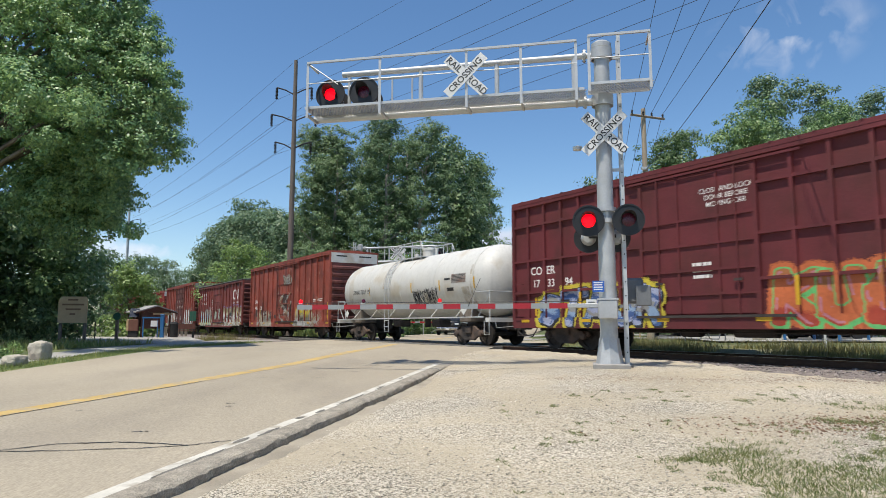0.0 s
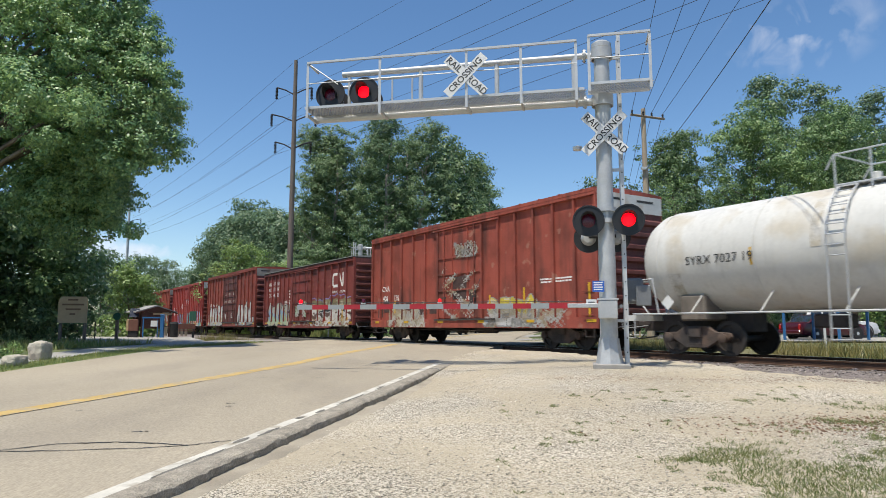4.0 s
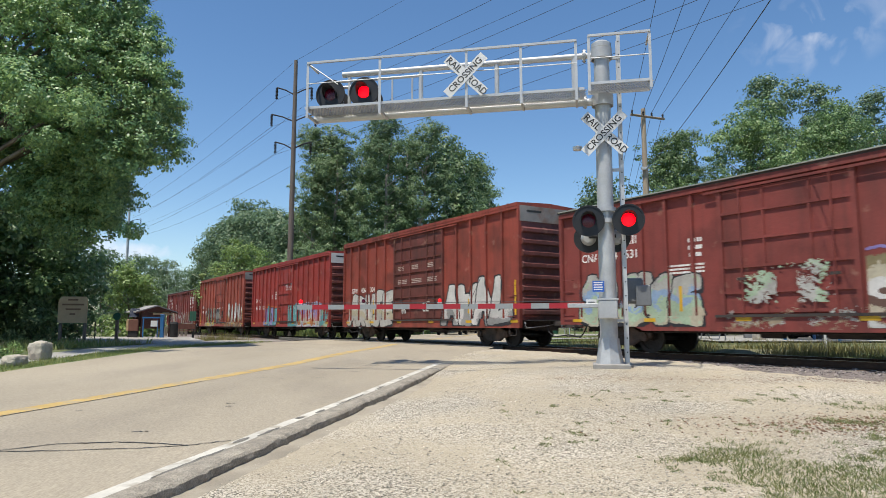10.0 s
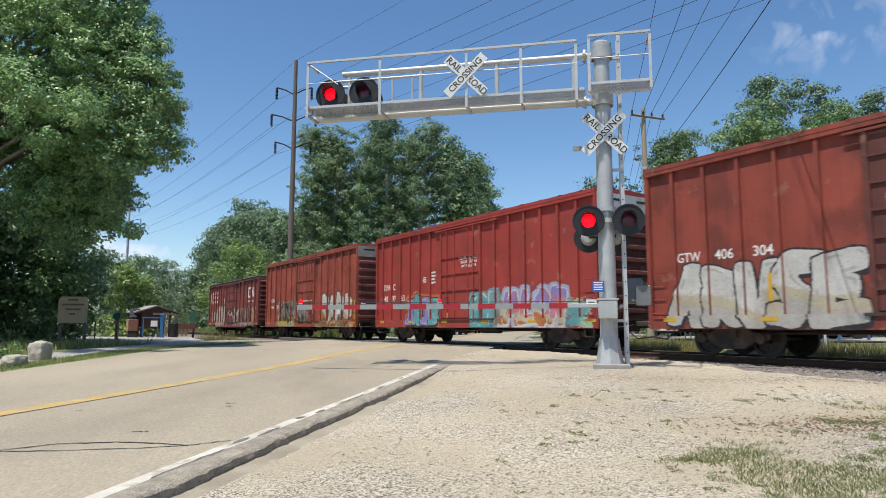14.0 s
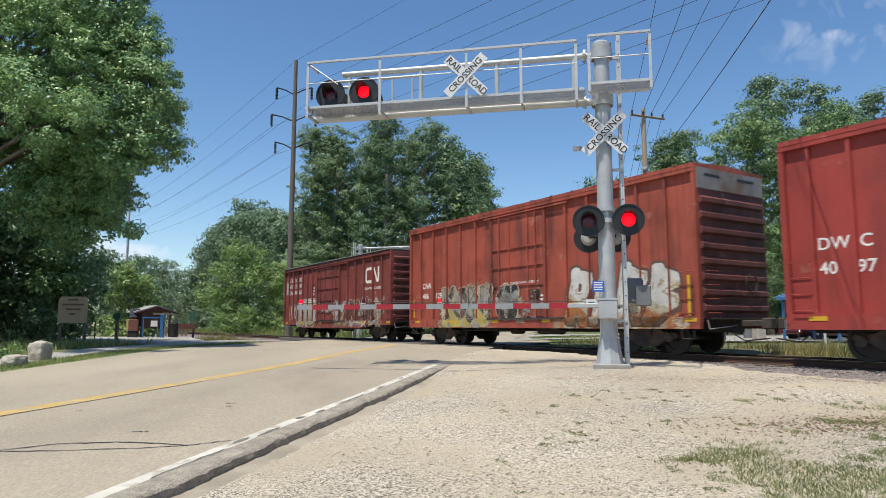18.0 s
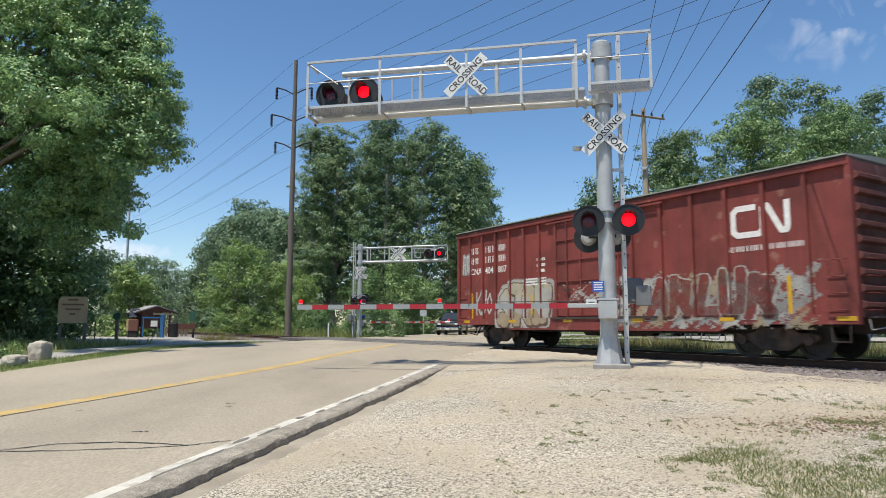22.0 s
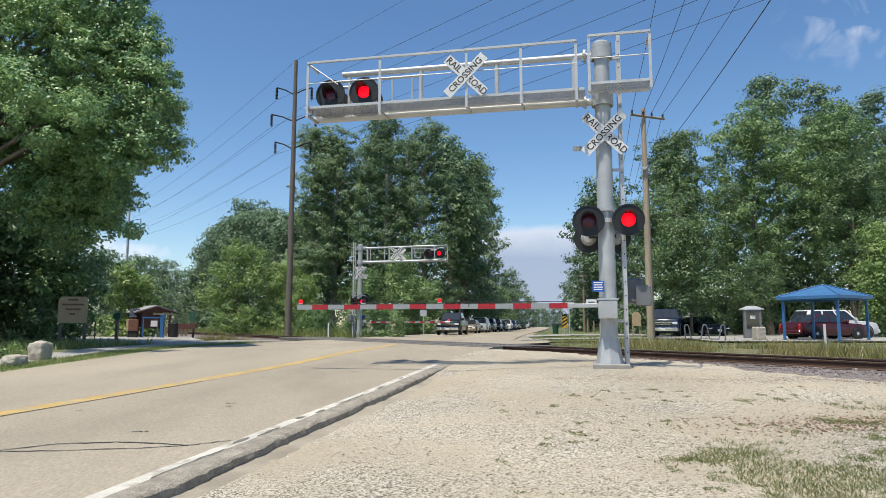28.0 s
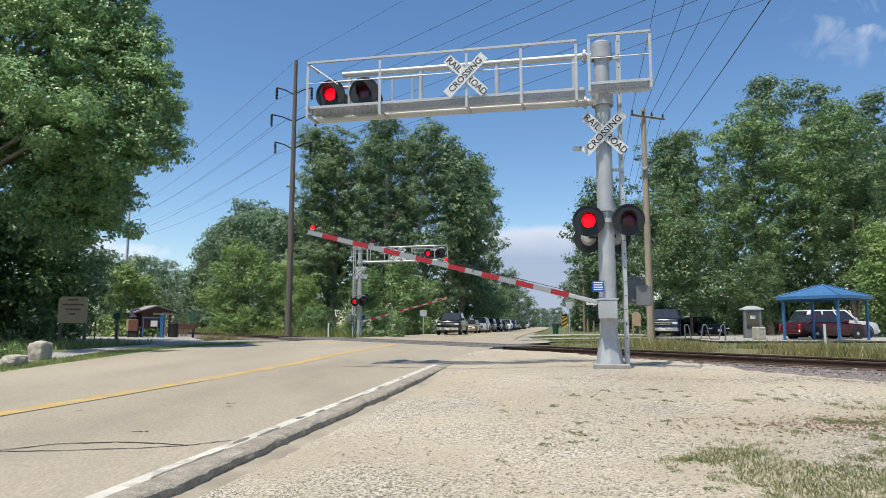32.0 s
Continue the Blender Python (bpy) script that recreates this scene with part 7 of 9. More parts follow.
while len(BOUGHS) < 72:
    bx, by, bz = bough_rng.uniform(2.0, 8.6), bough_rng.uniform(-1.6, 3.0), bough_rng.uniform(5.5, 17.5)
    by += 2.0 * max(0.0, min(1.0, 9.5 - bz))
    if bx < np.interp(bz, (5, 7, 9, 11, 13, 15, 17.5), (5.6, 8.0, 8.2, 8.2, 7.4, 6.6, 5.4)):
        BOUGHS.append((bx, by, bz, bough_rng.uniform(0.95, 1.5)))
fine = new("crown", quads_mesh("crown", crown_quads(np.random.RandomState(48), [(bx, by, bz, br, br, br * 0.78) for bx, by, bz, br in BOUGHS], 275000, 0.12, 0.8, 90, 1.45), M_LEAF_NEAR))
fine.parent = near_tree
boughs = Shape()
for bx, by, bz, br in BOUGHS:
    if by < -2.5 or bz < 9.5:
        continue
    q = Vector((bx, by, bz))
    p = Vector((q.x * 0.12, q.y * 0.12, max(3.0, q.z * 0.62)))
    m = p.lerp(q, 0.55) + Vector((0, 0, 0.5))
    boughs.tube(p, m, 0.10, 6, 0.06, caps=False)
    boughs.tube(m, q, 0.06, 5, 0.02, caps=False)
    for k in range(4):
        e = q + Vector(bough_rng.randn(3) * br * 0.55)
        boughs.tube(m.lerp(q, 0.4 + 0.15 * k), e, 0.022, 4, 0.008, caps=False)
part("limb", boughs, M_BARK, near_tree, "grey spreading limbs")
tree("tree", planted(-22.2, 36.5), "dark shady understorey tree behind the trail sign", 44, 7.6, 8.5, 0.4, 0.24, 22000, M_LEAF_MID, lobes_n=26, limbs=8)
tree("tree", planted(-24.5, 29.5), "dark shady understorey tree under the cottonwood", 45, 7.0, 8.0, 0.3, 0.24, 20000, M_LEAF_DARK, lobes_n=26, limbs=8)
tree("tree", planted(-27.0, 35.0), "dark shady tree behind the trail sign", 42, 15.0, 13.0, 0.8, 0.30, 26000, M_LEAF_DARK, lobes_n=36)
tree("tree", planted(-38, 46), "tall dark tree beyond the trail sign", 47, 14.0, 13.0, 0.6, 0.36, 16000, M_LEAF_DARK, lobes_n=30)
tree("tree", planted(-33, 44), "leafy tree behind the kiosk", 43, 12.0, 10.0, 0.8, 0.32, 14000, M_LEAF_MID, lobes_n=28)
tree("tree", planted(-24.6, 52), "bright young tree behind the kiosk", 46, 5.6, 5.5, 0.3, 0.22, 9000, M_LEAF_LIGHT, lobes_n=16, limbs=7)

# ------------------------------------------------------------------ poles and wires


def wire(name, pts, sag, r=0.014, label="thin black overhead wire"):
    sh = Shape()
    whole = []
    for a, b in zip(pts, pts[1:]):
        a, b = Vector(a), Vector(b)
        line = []
        for k in range(13):
            t = k / 12
            p = a.lerp(b, t)
            p.z -= sag * 4 * t * (1 - t)
            line.append(p)
        whole += line if not whole else line[1:]
    sh.path(whole, r, 5)
    return single(name, sh, M_WIRE, label, "wire", "overhead wires")


def line_pole(x, y, h, label, r=0.30, arm=1.55, steel=False, lean=0.0):
    pole = thing("utility_pole", Matrix.Translation((x, y, -0.3)), label, "utility pole")
    mt = M_GALV if steel else M_POLE_DARK
    part("shaft", Shape().tube((0, 0, 0), (lean, 0, h + 0.3), r, 14, r * 0.55), mt, pole)
    hooks = []
    for z, sides in ((h - 2.85, (-1, 1)), (h - 5.3, (-1, 1)), (h - 7.8, (-1, 1))):
        f = (1.25 if abs(z - (h - 5.3)) < 0.1 else 1.0)
        for s in sides:
            tip = Vector((s * arm * f, 0, z + 0.65))
            part("davit_arm", Shape().path([Vector((0, 0, z)), Vector((s * arm * f * 0.5, 0, z + 0.42)), tip], 0.06, 8), M_BLACK_DULL, pole, "curved dark steel arm")
            ins = Shape()
            for k in range(8):
                ins.ring(tip - Vector((0, 0, 0.10 + 0.13 * k)), (0, 0, 1), 0.0, 0.12, 0.05, 10)
            ins.tube(tip, tip - Vector((0, 0, 1.15)), 0.025, 6)
            part("insulator", ins, M_BLACK_DULL, pole, "string of dark insulator discs")
            hooks.append(Vector((x, y, -0.3)) + tip - Vector((0, 0, 1.15)))
    return hooks, Vector((x + lean, y, h))


big, big_top = line_pole(-13.2, 57.0, 24.3, "tall brown wooden transmission pole by the track", 0.29, 1.55, lean=0.08)
small, small_top = line_pole(-66.0, 138.0, 28.0, "distant grey steel transmission pole", 0.36, 2.0, steel=True)
over = [Vector((p.x + 62, p.y - 64, p.z + 3.0)) for p in big]
for i, (a, b, c) in enumerate(zip(small, big, over)):
    wire("power_line", [a, b, c], 1.1, 0.013)
wire("power_line", [small_top, big_top, big_top + Vector((62, -64, 4))], 0.7, 0.011)

# wooden distribution pole across the track
M_POLE_PALE = material("pale_tan_pole_wood", (0.36, 0.29, 0.21), 0.9, vary=0.2, scale=2, fine=30, bump=0.01, bump_scale=25, stretch=(6, 6, 0.4))
wp = Vector((11.78, 38.0, -0.1))
pole = thing("utility_pole", Matrix.Translation(wp), "weathered wooden power pole with one crossarm", "utility pole")
part("shaft", Shape().tube((0, 0, -0.4), (0.02, 0, 13.6), 0.20, 14, 0.13), M_POLE_PALE, pole)
xa = Vector((0.93, 0.36, 0))
arm_z = 13.1
part("crossarm", Shape().tube(xa * -0.95 + Vector((0.02, -0.16, arm_z)), xa * 1.45 + Vector((0.02, -0.16, arm_z)), 0.07, 6), M_POLE, pole)
tips = []
for k in (-0.85, -0.05, 0.55, 1.35):
    p = xa * k + Vector((0.02, -0.16, arm_z))
    part("insulator", Shape().lathe([(0.03, 0.05), (0.06, 0.09), (0.05, 0.18), (0.07, 0.22), (0.03, 0.30)], 10, Matrix.Translation(p)), M_BLACK_DULL, pole)
    tips.append(wp + p + Vector((0, 0, 0.28)))
part("bracket", Shape().box(-0.25, 0.05, -0.3, -0.1, 9.9, 10.05), M_GALV_DULL, pole)
part("conduit", Shape().tube((0.21, -0.05, 0), (0.15, -0.05, 10.0), 0.04, 6), M_POLE_DARK, pole)
for k, p in enumerate(tips):
    wire("service_wire", [p + Vector((10, 46, -1.5)), p, p + Vector((1.6 * k - 8.0, -40, 4.0))], 0.7, 0.013)
low = wp + Vector((0.0, -0.2, 9.9))
wire("service_wire", [low + Vector((22, 20, -2.5)), low, low + Vector((-7.7, -44, -0.95))], 0.8, 0.013)
for x, y, h in ((18.6, 88.0, 8.2), (23.2, 112.0, 8.4)):
    far = thing("utility_pole", Matrix.Translation((x, y, -0.2)), "distant wooden street pole", "utility pole")
    part("shaft", Shape().tube((0, 0, -0.2), (0, 0, h), 0.16, 8, 0.11), M_POLE, far)
    part("crossarm", Shape().box(-1.1, 1.1, -0.06, 0.06, h - 0.7, h - 0.58), M_POLE, far)

# ------------------------------------------------------------------ left roadside
M_KIOSK = material("brown_stained_boards", (0.10, 0.045, 0.032), 0.85, vary=0.2, scale=3, fine=30, stretch=(1, 1, 8))
M_SHINGLE = material("grey_shingles", (0.27, 0.26, 0.25), 0.95, vary=0.2, scale=4, fine=30, bump=0.01, bump_scale=20)
M_TAN = material("tan_sign_board", (0.42, 0.30, 0.175), 0.8, vary=0.12, scale=3)
M_TAN_LETTER = material("brown_routed_letters", (0.17, 0.10, 0.06), 0.9, vary=0.1)
M_BOULDER = material("pale_limestone", (0.4094, 0.3701, 0.2992), 0.95, vary=0.18, scale=2.2, fine=14, second=(0.36, 0.31, 0.25), second_amount=0.4, second_scale=2.2, bump=0.05, bump_scale=5)
M_BLUE = material("blue_paint", (0.03, 0.13, 0.30), 0.45, vary=0.1, scale=3)
M_DARK_GREEN = material("dark_green_paint", (0.02, 0.09, 0.06), 0.6, vary=0.1)
M_PATH = material("pale_concrete_path", (0.3150, 0.2992, 0.2677), 0.95, vary=0.15, scale=1.2, fine=40)
M_REDDISH = material("faded_red_paint", (0.16, 0.07, 0.05), 0.8, vary=0.15)
M_SOLAR = material("dark_solar_cells", (0.02, 0.025, 0.04), 0.15, vary=0.1)


def patch(name, ys, left, right, mat, label, category, dz, cols=6):
    sh = strip(ys, left, right, lambda x, y: ground_z(x, y) + dz, cols=cols)
    return single(name, sh, mat, label, category, kind="structure", smooth_angle=1.0)


patch("verge", [y for y in np.arange(-20, 33, 0.5)], lambda y: at_y(ROAD_LEFT)(y) - 1.35, lambda y: at_y(ROAD_LEFT)(y) - 0.02, M_LAWN, "mown grass strip along the road", "grass", -0.005)
patch("path", [y for y in np.arange(-20, 38, 0.5)], lambda y: at_y(ROAD_LEFT)(y) - 3.0 - 0.15 * max(0, y - 24), lambda y: at_y(ROAD_LEFT)(y) - 1.25, M_PATH, "pale concrete footpath beside the road", "path", 0.0)
patch("kiosk_apron", [y for y in np.arange(31, 50, 0.5)], lambda y: -30.0, lambda y: -10.5 - 0.45 * (y - 31), M_PATH, "pale paved apron round the trail kiosk", "pavement", 0.004)


def boulder(x, y, sx, sy, sz, seed, label):
    r = random.Random(seed)
    bm = bmesh.new()
    bmesh.ops.create_icosphere(bm, subdivisions=4, radius=1.0)
    for v in bm.verts:
        d = v.co.normalized()
        cube = max(abs(d.x), abs(d.y), abs(d.z))
        k = 0.55 + 0.45 / cube
        k += 0.10 * noise.noise(d * 1.7 + Vector((seed, 0, 0))) + 0.035 * noise.noise(d * 6 + Vector((seed, 3, 0)))
        v.co = Vector((d.x * sx, d.y * sy, d.z * sz)) * k * 0.62
    me = bpy.data.meshes.new("boulder")
    bm.to_mesh(me)
    bm.free()
    me.materials.append(M_BOULDER)
    ob = new("boulder", me)
    ob.location = (x, y, ground_z(x, y) + sz * 0.5)
    ob.rotation_euler = (0, 0, r.uniform(0, 6))
    return tagged(ob, label, "boulder", "boulders")


boulder(-11.75, 19.6, 0.46, 0.42, 0.48, 3, "squarish pale limestone boulder on the verge")
boulder(-11.2, 17.6, 0.44, 0.40, 0.25, 8, "low flat pale limestone boulder on the verge")

sign = thing("trail_sign", pose(-17.2, 31.0, ground_z(-17.2, 31.0), 0, 0, 12), "tan wooden trail sign on two dark posts", "sign")
board = [(-0.62, 0.0), (0.62, 0.0), (0.62, 1.12), (0.54, 1.22), (-0.46, 1.22), (-0.62, 1.06)]
bd = part("sign_board", Shape().extrude(board, (1, 0, 0), (0, 0, 1), (0, 1, 0), (0, -0.05, 0.95), 0.08), M_TAN, sign, "tan board with routed lettering", bevel=0.01)
for k, (a, b) in enumerate(((-0.22, 0.22), (-0.45, 0.48), (-0.30, 0.34), (-0.12, 0.12))):
    part("writing", Shape().box(a, b, -0.058, -0.05, 1.98 - 0.22 * k, 2.06 - 0.22 * k), M_TAN_LETTER, bd)
for x in (-0.52, 0.52):
    part("post", Shape().box(x - 0.06, x + 0.06, 0.03, 0.15, -0.2, 2.1), M_POLE_DARK, sign)

ky = 48.0
kiosk = thing("trail_kiosk", pose(-20.95, ky, ground_z(-21.0, ky) - 0.05, 0, 0, 50) @ Matrix.Scale(0.88, 4), "brown wooden trail kiosk with grey gable roof", "kiosk")
for sx in (-1, 1):
    out = [(0, 2.52), (sx * 1.72, 2.02), (sx * 1.72, 2.10), (0, 2.62)]
    part("roof_slope", Shape().extrude(out, (1, 0, 0), (0, 0, 1), (0, 1, 0), (0, -0.95, 0), 1.8), M_SHINGLE, kiosk, "grey shingled slope")
    part("bargeboard", Shape().extrude([(0, 2.42), (sx * 1.72, 1.92), (sx * 1.72, 2.02), (0, 2.52)], (1, 0, 0), (0, 0, 1), (0, 1, 0), (0, -0.99, 0), 0.04), M_KIOSK, kiosk)
    for y in (-0.75, 0.65):
        part("post", Shape().box(sx * 1.15 - 0.06, sx * 1.15 + 0.06, y - 0.06, y + 0.06, -0.2, 2.2), M_KIOSK, kiosk)
part("gable", Shape().extrude([(-1.25, 2.06), (1.25, 2.06), (0, 2.46)], (1, 0, 0), (0, 0, 1), (0, 1, 0), (0, -0.9, 0), 0.06), M_KIOSK, kiosk)
part("back_panel", Shape().box(-1.1, -0.1, 0.58, 0.64, 0.9, 2.05), M_KIOSK, kiosk, bevel=0.01)
part("side_panel", Shape().box(-1.1, 0.35, -0.80, -0.74, 0.75, 2.05), M_KIOSK, kiosk)
part("notice_board", Shape().box(-0.35, 1.2, -1.03, -0.99, 1.86, 1.98), M_TAN, kiosk)
part("poster", Shape().box(-0.25, 0.15, -0.815, -0.803, 1.35, 1.7), M_REDDISH, kiosk)
fee = thing("fee_station", pose(-21.6, 46.6, ground_z(-21.6, 46.6), 0, 0, 14), "reddish fee station with a tan side and solar panel", "fee station")
part("cabinet", Shape().box(-0.25, 0.35, -0.2, 0.2, 0.45, 1.25), M_REDDISH, fee, bevel=0.02)
part("side", Shape().box(-0.40, -0.255, -0.2, 0.2, 0.45, 1.25), M_TAN, fee, bevel=0.02)
part("leg", Shape().box(-0.3, 0.3, -0.15, 0.15, -0.1, 0.45), M_BLACK_DULL, fee)
part("solar_panel", Shape().box(-0.3, 0.3, -0.02, 0.02, -0.35, 0.35, m=Matrix.Translation((0.05, 0, 1.7)) @ Matrix.Rotation(radians(-30), 4, "X")), M_SOLAR, fee, "tilted dark solar panel")
part("mast", Shape().tube((0.1, 0, 1.2), (0.1, 0, 1.75), 0.03, 6), M_GALV_DULL, fee)
bin_ob = thing("bin", pose(-19.4, 46.2, ground_z(-19.4, 46.2), 0, 0, 10), "blue recycling post bin by the kiosk", "bin")
part("body", Shape().box(-0.12, 0.12, -0.12, 0.12, -0.05, 1.5), M_BLUE, bin_ob, bevel=0.03)
part("lid", Shape().box(-0.14, 0.14, -0.14, 0.14, 1.5, 1.6), M_BLUE, bin_ob, bevel=0.02)
map_ob = thing("map_case", pose(-20.0, 46.3, ground_z(-20.0, 46.3), 0, 0, 10), "white map case on a blue frame", "map case")
part("case", Shape().box(-0.22, 0.22, -0.05, 0.05, 0.75, 1.15), M_SIGN_WHITE, map_ob, bevel=0.01)
part("leg", Shape().box(-0.75, -0.68, -0.04, 0.04, -0.05, 1.4), M_BLUE, map_ob)
part("crossbar", Shape().box(-0.8, 0.45, -0.05, 0.05, 1.32, 1.42), M_BLUE, map_ob)
bk = thing("bin", pose(-18.75, 46.6, ground_z(-18.75, 46.6)), "black round litter bin by the kiosk", "bin")
part("body", Shape().lathe([(0.24, 0), (0.28, 0.9), (0.30, 0.95)], 14), M_BLACK_DULL, bk)
part("lid", Shape().lathe([(0.30, 0.95), (0.25, 1.05), (0.03, 1.1)], 14), M_BLACK_DULL, bk)
part("leg", Shape().box(0.2, 0.25, -0.04, 0.04, -0.05, 1.2), M_BLUE, map_ob)
post = thing("trail_marker", pose(-17.55, 36.0, ground_z(-17.55, 36.0)), "dark green marker post with a round plate", "marker post")
part("post", Shape().box(-0.07, 0.07, -0.07, 0.07, -0.2, 1.2), M_POLE_DARK, post, bevel=0.01)
part("plate", Shape().tube((0, -0.08, 1.32), (0, -0.04, 1.32), 0.20, 18), M_DARK_GREEN, post)
for k, (x, y) in enumerate(((-18.3, 47.5),)):
    tb = thing("picnic_bench", pose(x, y, ground_z(x, y), 0, 0, 30 + 50 * k), "faded reddish bench near the kiosk", "bench")
    part("seat", Shape().box(-0.7, 0.7, -0.2, 0.2, 0.42, 0.48), M_REDDISH, tb)
    part("backrest", Shape().box(-0.7, 0.7, 0.2, 0.25, 0.55, 0.95), M_REDDISH, tb)
    for sx in (-0.55, 0.55):
        part("leg", Shape().box(sx - 0.04, sx + 0.04, -0.2, 0.25, -0.03, 0.56), M_BLACK_DULL, tb)
green = thing("trail_banner", pose(-18.2, 48.6, ground_z(-18.2, 48.6)), "small green banner on a post", "banner")
part("post", Shape().tube((0, 0, -0.1), (0, 0, 1.9), 0.035, 6), M_POLE_DARK, green)
part("cloth", Shape().box(-0.24, 0.24, -0.03, 0.01, 1.15, 1.85), M_DARK_GREEN, green)
lp = on_track(62, -5.5)
par = thing("loading_ramp", Matrix.Translation((lp.x, lp.y, ground_z(lp.x, lp.y) - 0.05)) @ Matrix.Rotation(radians(-10), 4, "Z"), "low dark timber ramp beside the track", "ramp")
part("deck", Shape().box(-1.7, 1.7, -0.6, 0.6, 0.62, 0.76), M_POLE_DARK, par)
for k in range(9):
    part("plank", Shape().box(-1.68 + 0.38 * k, -1.42 + 0.38 * k, -0.64, -0.6, 0.0, 0.66), M_POLE_DARK, par)
fence = thing("chain_fence", pose(-24.5, 42.0, ground_z(-24.5, 42.0), 0, 0, 8), "low dark wire fence behind the sign", "fence")
for k in range(6):
    part("post", Shape().tube((-2.5 + k, 0, -0.1), (-2.5 + k, 0, 1.15), 0.035, 6), M_BLACK_DULL, fence)
for z in (0.2, 0.5, 0.8, 1.1):
    part("rail", Shape().tube((-2.5, 0, z), (2.5, 0, z), 0.018, 5), M_BLACK_DULL, fence)

# ------------------------------------------------------------------ park across the track
M_CAR_BLACK = material("black_car_paint", (0.012, 0.014, 0.018), 0.2, vary=0.08, scale=2)
M_CAR_WHITE = material("white_car_paint", (0.5669, 0.5669, 0.5591), 0.25, vary=0.04, scale=2)
M_CAR_GREY = material("grey_car_paint", (0.16, 0.17, 0.18), 0.25, metal=0.4, vary=0.06, scale=2)
M_CAR_TAN = material("tan_car_paint", (0.30, 0.26, 0.19), 0.25, metal=0.4, vary=0.06, scale=2)
M_CAR_BLUE = material("dark_blue_car_paint", (0.02, 0.03, 0.06), 0.2, vary=0.06, scale=2)
M_CAR_MAROON = material("maroon_car_paint_gloss", (0.065, 0.006, 0.011), 0.2, vary=0.06, scale=2)
M_GLASS = glass("tinted_car_glass")
M_TYRE = material("tyre_rubber", (0.018, 0.018, 0.018), 0.85, vary=0.2, scale=10)
M_CHROME = material("chrome", (0.70, 0.71, 0.72), 0.15, metal=1.0, vary=0.04)
M_HEAD = material("clear_headlamp", (0.62, 0.64, 0.66), 0.1, vary=0.05)
M_TAIL = material("red_tail_lamp", (0.40, 0.01, 0.012), 0.2, vary=0.05)
BODIES = {
    "pickup": dict(L=5.9, W=2.10, H=2.02, hood=1.30, belt=1.32, front=1.20, cab=(1.75, 3.95), top=(2.35, 3.75), tail=1.22, r=0.40, axles=(0.95, 4.65)),
    "suv": dict(L=4.9, W=1.95, H=1.80, hood=1.08, belt=1.10, front=0.92, cab=(1.25, 4.80), top=(1.95, 4.45), tail=1.10, r=0.37, axles=(0.90, 3.80)),
    "sedan": dict(L=4.8, W=1.84, H=1.46, hood=0.92, belt=0.94, front=0.78, cab=(1.30, 4.25), top=(2.15, 3.45), tail=1.00, r=0.33, axles=(0.90, 3.75)),
}


